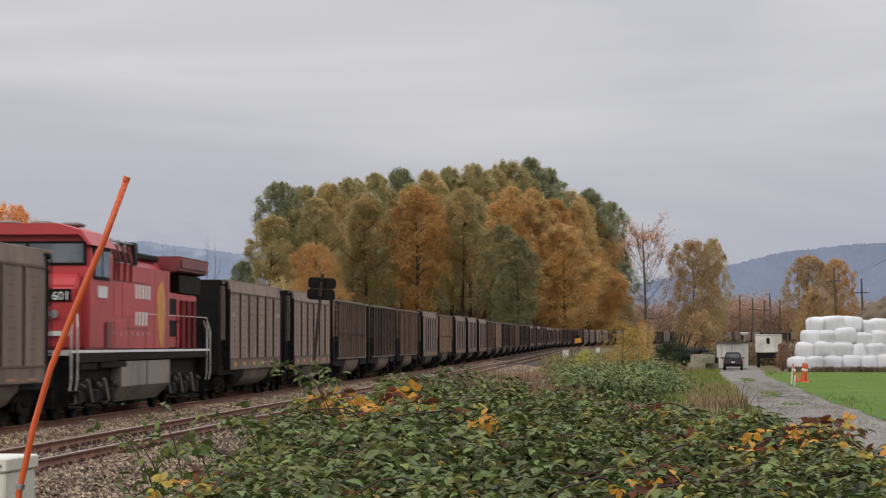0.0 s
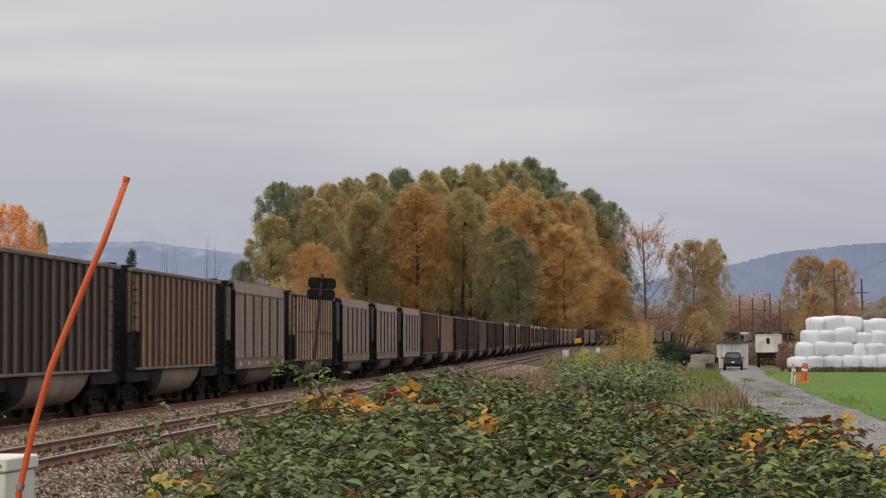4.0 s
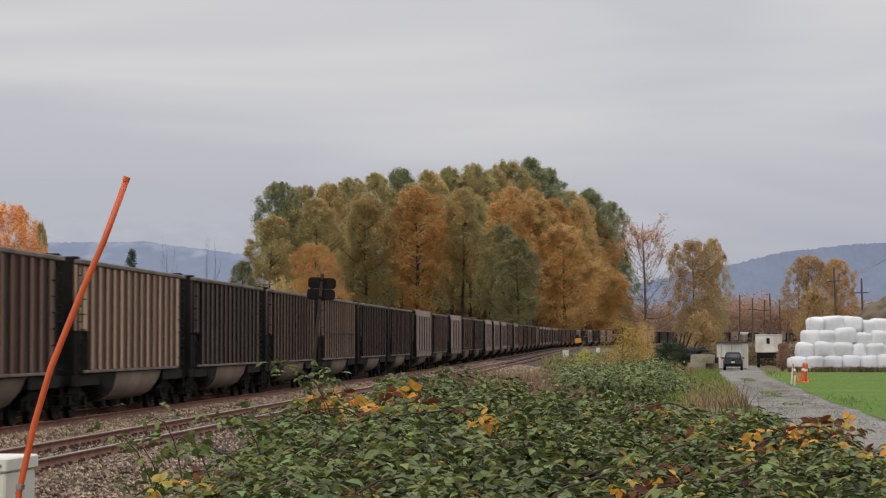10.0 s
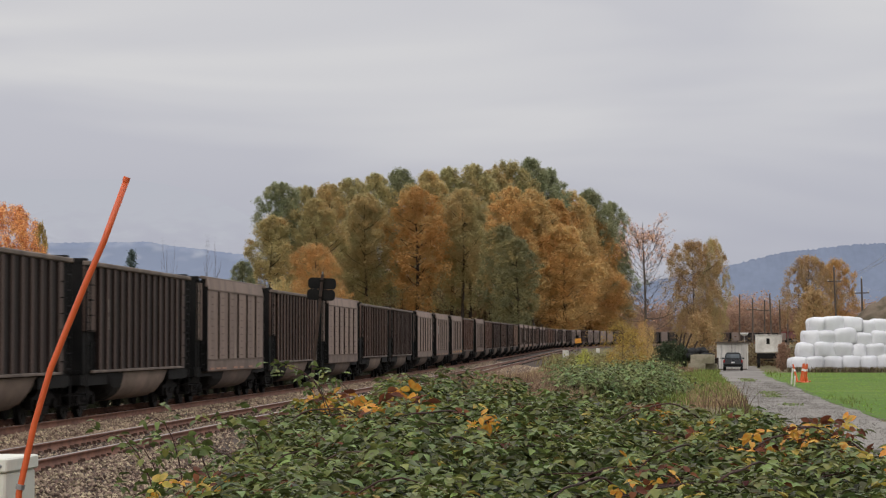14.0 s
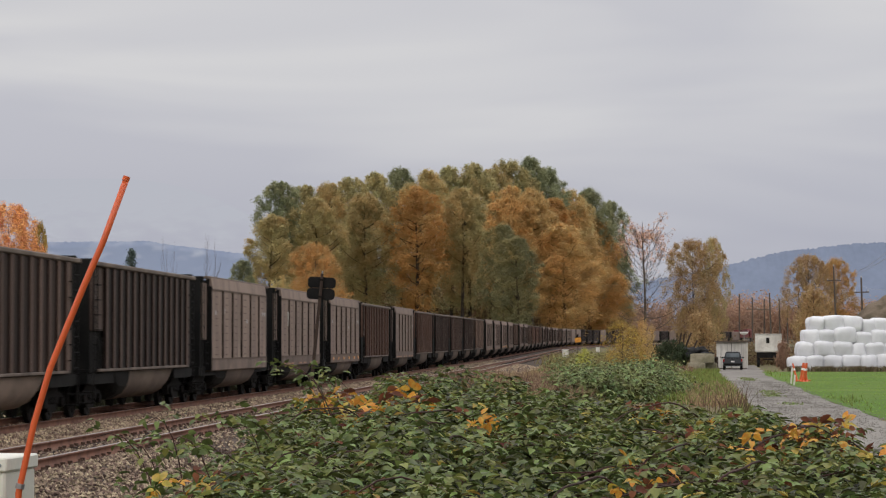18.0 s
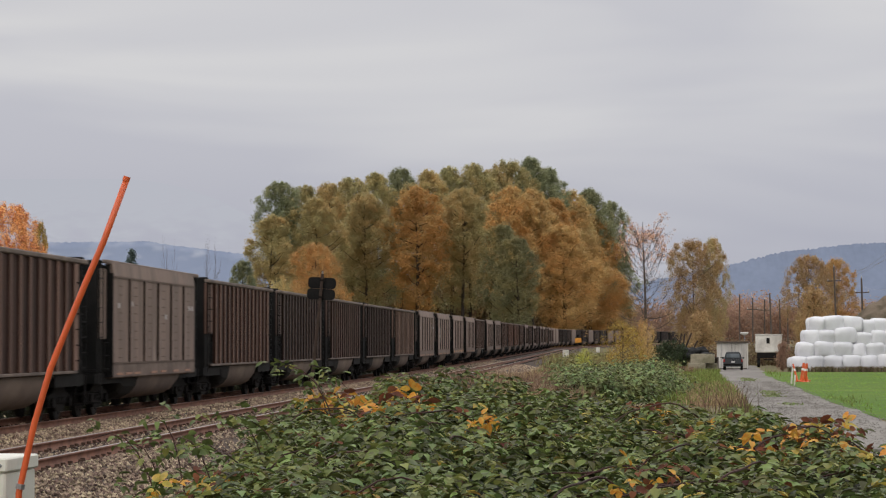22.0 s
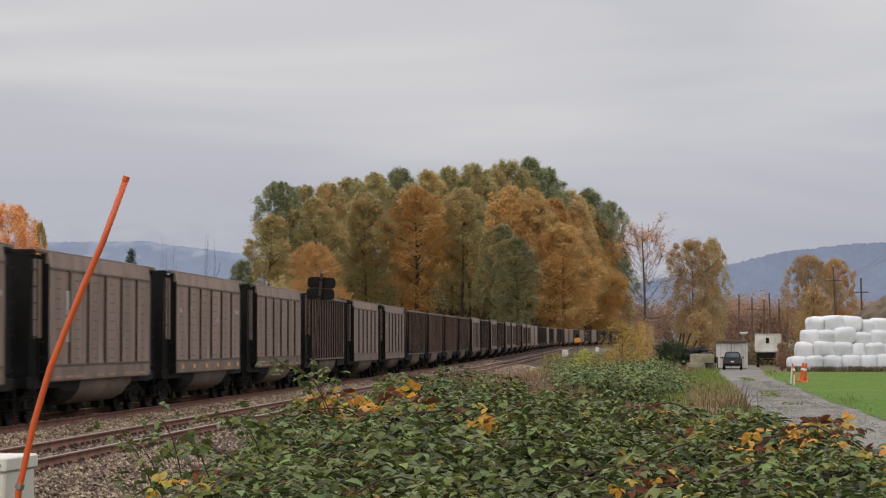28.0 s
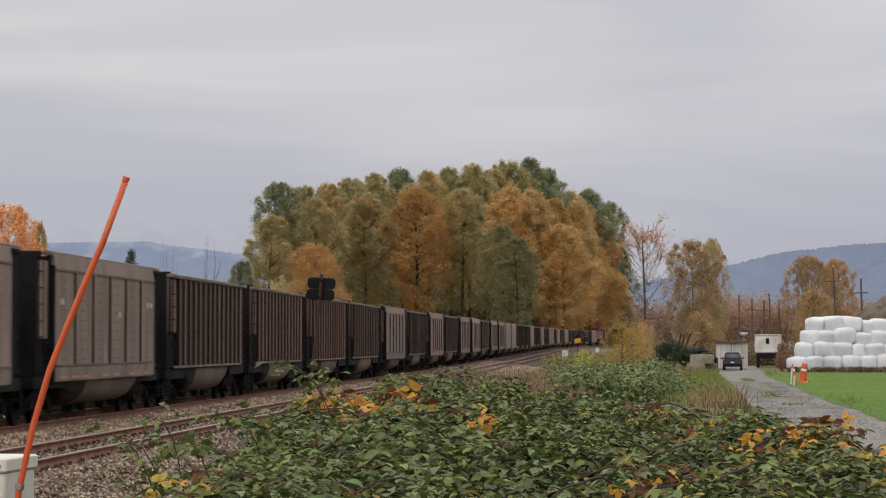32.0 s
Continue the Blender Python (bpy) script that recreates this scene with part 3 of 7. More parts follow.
def end_gear(y, sgn):
    """Black end frame, platform, coupler and steps at one end of a car; sgn points out of the car."""
    bm = bmesh.new()
    y0, y1 = sorted((y, y + sgn * 0.28))
    block(bm, -1.35, 1.35, y0, y1, 0.86, 1.12)
    y0, y1 = sorted((y - sgn * 0.2, y + sgn * 0.92))
    block(bm, -0.16, 0.16, y0, y1, 0.78, 1.0)
    y0, y1 = sorted((y + sgn * 0.66, y + sgn * 0.95))
    block(bm, -0.24, 0.2, y0, y1, 0.72, 1.04)
    for sx in (-1, 1):
        for z in (0.35, 0.62):
            a, b = sorted((sx * 1.0, sx * 1.45))
            block(bm, a, b, y - 0.06, y + 0.06, z, z + 0.04)
        for xx in (1.0, 1.43):
            a, b = sorted((sx * xx, sx * (xx + 0.03)))
            block(bm, a, b, y - 0.03, y + 0.03, 0.35, 1.1)
        tube(bm, [(sx * 0.45, y + sgn * 0.3, 0.8), (sx * 0.4, y + sgn * 0.55, 0.5), (sx * 0.3, y + sgn * 0.85, 0.62)], 0.03, 5)
    return bm


def ladder(x, y, z0, z1, step=0.38, wide=0.42):
    bm = bmesh.new()
    for dy in (-wide / 2, wide / 2):
        block(bm, x - 0.015, x + 0.015, y + dy - 0.018, y + dy + 0.018, z0, z1)
    z = z0 + 0.12
    while z < z1:
        block(bm, x - 0.012, x + 0.012, y - wide / 2, y + wide / 2, z, z + 0.025)
        z += step
    return bm


def brake_wheel(y, sgn):
    bm = bmesh.new()
    n = 14
    ring = [(0.55 + 0.27 * math.cos(2 * math.pi * k / n), y + sgn * 0.2, 2.35 + 0.27 * math.sin(2 * math.pi * k / n)) for k in range(n + 1)]
    tube(bm, ring, 0.02, 5)
    for k in range(4):
        a = k * math.pi / 4
        tube(bm, [(0.55 - 0.26 * math.cos(a), y + sgn * 0.2, 2.35 - 0.26 * math.sin(a)), (0.55 + 0.26 * math.cos(a), y + sgn * 0.2, 2.35 + 0.26 * math.sin(a))], 0.012, 4)
    block(bm, 0.4, 0.7, min(y, y + sgn * 0.17), max(y, y + sgn * 0.17), 2.2, 2.5)
    return bm


def hollow(x, y0, y1, z0, z1, t=0.06, sides=True):
    """An open-topped box: floor, two ends and two sides."""
    bm = bmesh.new()
    block(bm, -x, x, y0, y1, z0, z0 + 0.08)
    block(bm, -x, x, y0, y0 + t, z0 + 0.082, z1)
    block(bm, -x, x, y1 - t, y1, z0 + 0.082, z1)
    if sides:
        block(bm, -x, -x + t, y0 + t, y1 - t, z0 + 0.082, z1)
        block(bm, x - t, x, y0 + t, y1 - t, z0 + 0.082, z1)
    return bm


def coal_heap(x, y0, y1, z, seed):
    r = random.Random(seed)
    nx, ny = 7, 20
    vs = []
    for j in range(ny):
        for i in range(nx):
            u, v = i / (nx - 1) * 2 - 1, j / (ny - 1)
            edge = min(1.0, 4 * min(v, 1 - v)) * (1 - abs(u) ** 2)
            vs.append((u * x, y0 + v * (y1 - y0), z + 0.22 * edge * (0.7 + 0.5 * r.random()) - 0.05))
    fs = [(j * nx + i, j * nx + i + 1, (j + 1) * nx + i + 1, (j + 1) * nx + i) for j in range(ny - 1) for i in range(nx - 1)]
    me = bpy.data.meshes.new("coal_load")
    me.from_pydata(vs, [], fs)
    me.materials.append(M["coal"])
    return me


ME_COAL = [coal_heap(1.25, -6.7, 6.9, 3.55, s) for s in range(3)]
ME_END = [shared("end_gear", end_gear(-7.15, -1), M["black"]), shared("end_gear", end_gear(7.15, 1), M["black"])]
ME_UNDER = shared("underframe", boxes((-1.36, 1.36, -7.1, -4.3, 0.84, 1.135), (-1.36, 1.36, 4.3, 7.1, 0.84, 1.135), (-0.3, 0.3, -7.0, 7.0, 0.55, 0.84)), M["black"])
ME_BRAKE = shared("brake_wheel", brake_wheel(-7.2, -1), M["black"])
TOP = 4.0

# --- smooth-sided grey gondola ---
SIDE = [(1.50, 0.98), (1.56, 1.02), (1.56, 3.68), (1.51, TOP), (1.34, TOP), (1.34, 0.98)]


def grey_side(sx):
    bm = bmesh.new()
    extrude_xz(bm, [(sx * a, b) for a, b in SIDE], -6.18, 5.85)
    return bm


ME_GSIDE = {s: shared("side_wall", grey_side(s), M["grey_car"]) for s in (-1, 1)}
G_RIBS = [-6.18 + 12.03 * k / 6 for k in range(1, 6)]
# Seam shadow and gap dirt are both put into this near-black colour.
ME_GSEAM = shared("seam", boxes((-0.022, 0.06, -0.05, 0.05, 1.4, 3.6)), surface("seam_shadow_dirt", (0.04, 0.030, 0.026), (0.026, 0.021, 0.019), 0.85, scale=2))
ME_GSTRAP = shared("strap", boxes((0.061, 0.072, -0.055, 0.055, 1.4, 3.6)), M["grey_car"])


def stamp_rows():
    bm = bmesh.new()
    for k in range(6):
        yc = -6.18 + 12.03 * (k + 0.45) / 6
        for j in range(9):
            z = 1.5 + j * 0.235
            block(bm, -0.004, 0.01, yc - 0.22, yc + 0.22, z, z + 0.028)
    block(bm, -0.004, 0.03, -6.15, 5.83, 3.6, 3.645)
    block(bm, -0.004, 0.035, -6.15, 5.83, 1.355, 1.4)
    return bm


# Dashes and band lines a little darker than the side panels.
ME_STAMPS = shared("press_mark", stamp_rows(), surface("press_mark_tone", (0.14, 0.103, 0.084), (0.11, 0.08, 0.066), 0.8))
ME_GBAND = shared("bottom_band", boxes((-0.02, 0.02, -6.18, 5.85, 1.0, 1.36), bevel=0.012), M["grey_tub"])
ME_GCHORD = shared("top_band", boxes((-0.055, 0.05, -6.9, 6.9, TOP - 0.05, TOP + 0.05), bevel=0.02), M["grey_tub"])
ME_GBAY = shared("end_bay", boxes((-0.03, 0.03, -0.36, 0.40, 2.0, 3.82), bevel=0.01), M["grey_car"])
ME_GFACE = shared("end_post", boxes((-0.11, 0.11, -0.03, 0.03, 1.0, 3.72), (-0.11, 0.02, -0.03, 0.03, 3.72, 3.95), bevel=0.01), M["black"])
ME_BLACKBAY = shared("end_bay", boxes((-0.03, 0.03, -0.5, 0.5, 1.2, 3.80), bevel=0.01), M["black"])
ME_SHELL = shared("end_wall", hollow(1.33, -7.15, 7.15, 1.14, 3.92), M["black"])
ME_GTUB = shared("tub", tub_mesh(9.4, 1.14), M["grey_tub"], True)
ME_CAP = shared("end_cap", boxes((-1.42, 1.42, -0.1, 0.12, 3.86, 4.03), bevel=0.03), M["black"])
ME_LADDER = shared("ladder", ladder(0, 0, 1.15, 3.85), M["black"])
ME_LADDER_SHORT = shared("ladder", ladder(0, 0, 1.1, 2.0, 0.34), M["black"])
ME_DOTS = [shared("reflector", boxes((-0.006, 0.012, -0.15, 0.15, 1.12, 1.25)), M["marker"]),
           shared("reflector", boxes((-0.006, 0.012, -0.4, 0.38, 1.06, 1.12)), surface("faded_reflector", (0.42, 0.2, 0.12), (0.3, 0.18, 0.13), 0.6, scale=3))]
ME_STENCIL = shared("stencil_marks", boxes((-0.004, 0.01, -0.16, 0.16, -0.07, 0.07)), surface("faded_stencil", (0.42, 0.39, 0.37), (0.36, 0.33, 0.31), 0.7))


ME_PLACARD = shared("placard", boxes((-0.004, 0.015, -0.2, 0.2, -0.28, 0.28), (0.015, 0.018, -0.14, 0.14, 0.1, 0.16), (0.015, 0.018, -0.14, 0.05, -0.05, 0.0)), M["cream"])


def put(name, me, parent, x=0.0, y=0.0, z=0.0, label="", rz=0.0):
    ob = link(name, me, None, parent, label)
    ob.matrix_basis = pose(x, y, z, 0, 0, rz)
    return ob


def grey_car(k, near):
    car = empty("coal_gondola")
    for s in (-1, 1):
        w = put("side_wall", ME_GSIDE[s], car)
        if near and s == 1:
            for y in G_RIBS:
                put("strap", ME_GSTRAP, put("seam", ME_GSEAM, w, 1.553, y))
            tagged(put("press_mark", ME_STAMPS, w, 1.556), kind="stuff")
            put("bottom_band", ME_GBAND, w, 1.552)
            if k % 3 != 1 or k in (1, 7, 34):
                bright = k in (0, 1, 5, 7, 24, 34)
                for y in ((-5.2, -3.2, -1.0, 1.2, 3.4, 5.3) if bright else (-5.4, -4.2, -3.1, -0.7, 0.7, 2.7, 4.6)):
                    put("reflector", ME_DOTS[0 if bright else 1], w, 1.575, y, label="amber reflector strip" if bright else "")
            if k in (23, 33):
                put("placard", ME_PLACARD, w, 1.556, -4.25, 2.85, "white notice plate")
            if k == 33:
                put("placard", ME_PLACARD, w, 1.556, -4.25, 2.2, "white notice plate")
            if k % 2 == 0:
                for y, z in ((-5.5, 2.88), (-3.8, 2.95), (4.9, 2.95), (5.4, 2.95), (1.1, 2.65)):
                    put("stencil", ME_STENCIL, w, 1.556, y, z)
        if near and s == 1:
            put("top_chord", ME_GCHORD, car, s * 1.455)
            put("end_bay", ME_GBAY, car, s * 1.36, -6.66)
            put("end_bay", ME_BLACKBAY, car, s * 1.36, 6.50)
            put("end_post", ME_GFACE, car, s * 1.45, -6.215)
            put("ladder", ME_LADDER, car, s * 1.4, -6.95)
            put("ladder", ME_LADDER, car, s * 1.4, 6.95)
            put("ladder", ME_LADDER_SHORT, car, s * 1.45, -6.5)
    put("end_wall", ME_SHELL, car)
    tub = put("tub", ME_GTUB, car)
    if near:
        put("tub_end", ME_TUB_END["grey"], tub, label="black tub end")
    put("coal_load", ME_COAL[k % 3], car)
    finish_car(car, near)
    return tagged(car, "dusty grey smooth-sided coal gondola on the far track", "freight car", "coal train")


def finish_car(car, near):
    for me in ME_END:
        put("end_gear", me, car)
    put("underframe", ME_UNDER, car)
    if near:
        put("brake_wheel", ME_BRAKE, car)
        put("end_cap", ME_CAP, car, 0, -7.05)
        put("end_cap", ME_CAP, car, 0, 7.03)
    for y in (-5.95, 5.95):
        add_truck(car, y, near)


# --- rib-sided brown gondola ---
RIB_N = 14
ME_RSHELL = {}


def brown_meshes(key):
    d = {}
    side = bmesh.new()
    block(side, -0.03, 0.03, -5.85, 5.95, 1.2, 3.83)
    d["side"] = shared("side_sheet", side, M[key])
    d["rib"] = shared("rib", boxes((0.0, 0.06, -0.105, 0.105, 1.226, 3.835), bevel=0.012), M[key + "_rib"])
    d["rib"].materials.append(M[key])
    # Outward rib faces are lighter; all other rib faces take the dark sheet colour.
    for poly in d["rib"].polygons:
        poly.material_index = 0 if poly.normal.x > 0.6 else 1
    d["strip"] = shared("end_strip", boxes((-0.02, 0.05, -0.13, 0.13, 1.226, 3.835), bevel=0.01), M[key + "_rib"])
    d["sill"] = shared("side_sill", boxes((-0.02, 0.10, -6.6, 6.1, 1.155, 1.225), bevel=0.01), M["chord"])
    d["chord"] = shared("top_chord", boxes((-0.09, 0.09, -7.2, 7.2, 3.84, 3.96), bevel=0.025), M["chord"])
    d["bay"] = shared("end_bay", boxes((-0.025, 0.025, -0.62, 0.62, 2.2, 3.835), bevel=0.01), M[key + "_rib"])
    d["post"] = shared("end_post", boxes((-0.05, 0.06, -0.06, 0.06, 2.2, 3.835)), M[key])
    return d


def belt_rail():
    return boxes((0.07, 0.095, -5.85, 5.95, 2.34, 2.385))


ME_BROWN = {k: brown_meshes(k) for k in ("brown", "dark", "rusty", "tan", "buff", "mid")}
irons = bmesh.new()
for z in (1.45, 1.83, 2.21, 2.59, 2.97, 3.35):
    block(irons, 0.02, 0.09, -0.19, -0.17, z, z + 0.03)
    block(irons, 0.02, 0.09, 0.17, 0.19, z, z + 0.03)
    block(irons, 0.075, 0.1, -0.19, 0.19, z, z + 0.03)
ME_IRONS = shared("grab_irons", irons, M["black"])
ME_BELT = shared("belt_rail", belt_rail(), M["brown"])
# Black skin over the front of each tub, cut off on a slant.
ME_TUB_END = {}
for key_, length_, x_ in (("grey", 9.4, 1.38), ("brown", 8.4, 1.34)):
    tb = tub_mesh(length_, 1.142, x_ * 1.008)
    bmesh.ops.bisect_plane(tb, geom=tb.verts[:] + tb.edges[:] + tb.faces[:], plane_co=(0, -length_ / 2 + (2.2 if key_ == "grey" else 1.5), 0), plane_no=(0, 1, -0.45), clear_outer=True)
    for v in tb.verts:
        v.co.y -= 0.02
        v.co.z -= 0.01
    ME_TUB_END[key_] = shared("tub_end", tb, M["black"])
ME_RTUB = shared("tub", tub_mesh(8.4, 1.13, 1.34), M["tan_tub"], True)
ME_PATCH = shared("stencil", boxes((0.03, 0.045, -4.78, -4.52, 0, 0.34)), surface("old_stencil", (0.4, 0.36, 0.3), (0.3, 0.26, 0.22), 0.7))


def brown_car(k, key, near, ribs=RIB_N):
    car = empty("coal_gondola")
    d = ME_BROWN[key]
    for s in (-1, 1):
        turn = 0 if s == 1 else 180
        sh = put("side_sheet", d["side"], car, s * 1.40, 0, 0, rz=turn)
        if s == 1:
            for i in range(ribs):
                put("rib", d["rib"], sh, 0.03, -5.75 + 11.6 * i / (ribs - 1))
            if near:
                if k in (6, 14, 2):
                    put("belt_rail", ME_BELT, sh, 0.03)
                if k % 2 == 0:
                    for z in (2.25, 2.72):
                        put("stencil", ME_PATCH, sh, 0, 0, z)
                put("side_sill", d["sill"], car, 1.40)
                put("end_bay", d["bay"], car, 1.37, -6.55)
                put("end_bay", ME_BLACKBAY, car, 1.37, 6.50)
                put("end_strip", d["strip"], car, 1.42, 6.16)
                put("grab_irons", ME_IRONS, car, 1.40, -6.75)
                put("grab_irons", ME_IRONS, car, 1.45, 6.18)
                put("end_post", d["post"], car, 1.36, -7.1)
                put("ladder", ME_LADDER, car, 1.44, -6.98)
                put("ladder", ME_LADDER, car, 1.44, 6.98)
                put("ladder", ME_LADDER_SHORT, car, 1.40, -6.25)
            put("top_chord", d["chord"], car, 1.42)
    put("end_wall", ME_SHELL, car)
    tub = put("tub", ME_RTUB, car, label="dust-covered tan tub")
    if near:
        put("tub_end", ME_TUB_END["brown"], tub, label="black tub end")
    put("coal_load", ME_COAL[k % 3], car)
    finish_car(car, near)
    words = {"brown": "brown", "dark": "very dark brown", "rusty": "rust brown", "tan": "light tan", "buff": "buff brown", "mid": "streaked mid brown"}[key]
    return tagged(car, words + " ribbed coal gondola loaded with coal", "freight car", "coal train")


GREY = (0, 1, 5, 7, 8, 9, 17, 19, 22, 23, 24, 26, 32, 33, 34, 35, 37, 38, 43, 45, 47, 48)
HUE = {2: "mid", 3: "brown", 4: "buff", 6: "tan", 10: "rusty", 11: "tan", 12: "dark", 13: "brown", 14: "mid", 15: "dark", 16: "dark", 18: "brown", 20: "brown", 21: "dark", 25: "rusty", 27: "rusty", 28: "dark", 29: "brown", 30: "dark", 31: "mid", 36: "brown", 39: "brown", 40: "rusty", 41: "rusty", 42: "brown"}
N_CARS = 74
pick = random.Random(12)
CARS = []
for k in range(-1, N_CARS):
    near = k < 52
    if k in GREY or k == -1 or (k > 48 and pick.random() < 0.42):
        CARS.append((k, grey_car(k, near)))
    else:
        CARS.append((k, brown_car(k, HUE.get(k, "dark" if k < 49 else pick.choice(("dark", "dark", "brown", "rusty"))), near, RIB_N if near else 7)))


# ---- the red locomotive in the middle of the train ----
def text_part(name, body, size, material, parent, m, label=""):
    cu = bpy.data.curves.new(name, "FONT")
    cu.body, cu.size, cu.extrude = body, size, 0.006
    cu.align_x = "CENTER"
    cu.materials.append(material)
    ob = new(name, cu)
    ob.parent, ob.matrix_basis = parent, m
    if label:
        tagged(ob, label)
    return ob


def locomotive():
    loco = empty("locomotive")
    # platform and white edge stripe
    part("platform", boxes((-1.5, 1.5, -9.9, 9.9, 1.45, 1.72), bevel=0.02), M["black"], loco)
    part("edge_stripe", boxes((1.502, 1.53, -9.9, 9.9, 1.66, 1.728)), M["white"], loco, "white edge stripe")
    part("front_sill_stripe", boxes((-1.5, 1.5, -9.93, -9.902, 1.60, 1.735)), M["white"], loco)
    # nose and cab
    nose = bmesh.new()
    extrude_yz(nose, [(-8.15, 1.74), (-8.2, 3.3), (-7.95, 3.58), (-7.55, 3.75), (-7.55, 1.74)], -1.3, 1.3)
    bmesh.ops.bevel(nose, geom=list(nose.edges), offset=0.06, segments=2, affect="EDGES")
    nose = part("nose", nose, M["red"], loco)
    part("number_board", boxes((-1.1, 1.16, -8.235, -8.2, 2.93, 3.24), bevel=0.01), M["black"], nose)
    text_part("number", "601", 0.3, M["white"], nose, pose(0.9, -8.242, 2.97, 90, 0, 0))
    for x in (0.35, 0.72):
        b = bmesh.new()
        disc(b, 0, 0, 0, 0.11, 0.03, 14)
        bmesh.ops.rotate(b, verts=b.verts, matrix=Matrix.Rotation(radians(90), 3, "Z"))
        part("headlight", b, M["zinc"], nose).matrix_basis = pose(x, -8.24, 2.62)
    part("door_panel", boxes((0.6, 1.1, -8.23, -8.195, 2.08, 2.2)), M["white"], nose)
    cab = bmesh.new()
    sec = [(-1.5, 1.74), (1.5, 1.74), (1.53, 4.2), (1.32, 4.6), (0.75, 4.76), (-0.75, 4.76), (-1.32, 4.6), (-1.53, 4.2)]
    extrude_xz(cab, sec, -7.75, -5.0)
    bmesh.ops.bevel(cab, geom=list(cab.edges), offset=0.05, segments=2, affect="EDGES")
    cab = part("cab", cab, M["red"], loco)
    part("cab_roof", extrude_xz(bmesh.new(), [(1.60, 4.34), (1.36, 4.70), (0.76, 4.88), (-0.76, 4.88), (-1.36, 4.70), (-1.60, 4.34), (-1.52, 4.34), (-1.30, 4.6), (1.30, 4.6), (1.52, 4.34)], -8.0, -4.9), M["red"], cab)
    part("windscreen_frame", boxes((-1.36, 1.44, -7.795, -7.75, 3.84, 4.44), bevel=0.015), M["black"], cab)
    for x0, x1 in ((-1.26, -0.1), (0.0, 1.36)):
        part("windscreen", boxes((x0, x1, -7.812, -7.794, 3.9, 4.38), bevel=0.004), M["glass"], cab)
    part("side_window_frame", boxes((1.50, 1.555, -7.4, -5.55, 3.5, 4.32), bevel=0.01), M["black"], cab)
    for y0, y1 in ((-7.3, -6.6), (-6.4, -5.65)):
        part("side_window", boxes((1.552, 1.57, y0, y1, 3.58, 4.24), bevel=0.004), M["glass"], cab)
    part("cab_number_marks", boxes((1.53, 1.55, -6.9, -6.6, 3.05, 3.35), (1.53, 1.55, -6.5, -6.2, 3.05, 3.35), (1.53, 1.55, -6.1, -5.8, 3.05, 3.35)), M["white"], cab, "white lettering bars")
    part("cab_door", boxes((1.53, 1.55, -5.9, -5.2, 1.78, 2.45), bevel=0.006), M["darkred"], cab)
    for x, y in ((-0.7, -7.2), (0.1, -6.8), (0.7, -6.0)):
        part("roof_unit", boxes((x - 0.25, x + 0.25, y - 0.35, y + 0.35, 4.88, 4.98), bevel=0.04), M["tank"], cab)
    # long hood in stages
    hood = part("hood", boxes((-1.02, 1.02, -5.0, 7.6, 1.74, 4.05), bevel=0.05), M["red"], loco)
    part("blower_housing", extrude_yz(bmesh.new(), [(-5.0, 1.76), (-5.0, 4.0), (3.2, 4.0), (3.2, 1.76)], 1.02, 1.48), M["red"], hood)
    up = extrude_xz(bmesh.new(), [(1.3, 4.0), (1.3, 4.36), (0.95, 4.62), (-0.95, 4.62), (-1.3, 4.36), (-1.3, 4.0)], -4.95, -1.6)
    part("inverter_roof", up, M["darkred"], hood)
    for y in (-4.5, -3.7, -2.9, -2.1):
        part("grille", boxes((1.27, 1.37, y - 0.34, y + 0.34, 4.02, 4.36), bevel=0.01), M["black"], hood)
    part("hood_roof", extrude_xz(bmesh.new(), [(1.02, 4.05), (0.85, 4.3), (-0.85, 4.3), (-1.02, 4.05)], -1.6, 7.6), M["red"], hood)
    part("roof_walk", boxes((-1.2, 1.0, -1.6, 4.0, 4.3, 4.48), bevel=0.04), M["black"], hood)
    part("exhaust_stack", boxes((-0.4, 0.4, 0.0, 1.4, 4.48, 4.56), bevel=0.04), M["black"], hood)
    wing = extrude_xz(bmesh.new(), [(-1.02, 3.98), (-1.52, 4.08), (-1.56, 4.5), (1.56, 4.5), (1.52, 4.08), (1.02, 3.98)], 4.4, 9.5)
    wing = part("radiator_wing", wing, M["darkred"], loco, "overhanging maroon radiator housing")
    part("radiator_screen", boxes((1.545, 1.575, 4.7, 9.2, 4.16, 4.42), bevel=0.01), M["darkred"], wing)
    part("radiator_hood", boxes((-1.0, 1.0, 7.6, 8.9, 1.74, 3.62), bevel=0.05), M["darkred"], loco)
    # hood doors, louvres and lettering bars
    for i in range(4):
        y = 3.75 + i * 1.1
        part("hood_door", boxes((1.355, 1.368, y - 0.38, y + 0.38, 1.85, 3.35), bevel=0.004), M["red"], hood)
        part("latch", boxes((1.366, 1.38, y + 0.28, y + 0.33, 2.5, 2.6)), M["black"], hood)
    for z0 in (2.1, 2.75):
        part("intake_louvre", boxes((1.36, 1.385, 3.5, 4.9, z0, z0 + 0.48), bevel=0.01), M["black"], hood)
    part("radiator_intake", boxes((1.02, 1.40, 5.2, 8.85, 3.42, 3.97), bevel=0.01), M["black"], hood)
    for i in range(3):
        part("pipe", tube(bmesh.new(), [(1.42, 5.6 + i * 0.95, 1.76), (1.42, 5.6 + i * 0.95, 3.2)], 0.1, 6), M["darkred"], hood)
    for z0, z1, n in ((3.12, 3.5, 5), (2.38, 2.76, 4)):
        for i in range(n):
            y = -1.75 + i * 0.46
            part("lettering", boxes((1.482, 1.492, y - 0.12, y + 0.13, z0, z1), bevel=0.002), M["white"], hood, "white lettering bar")
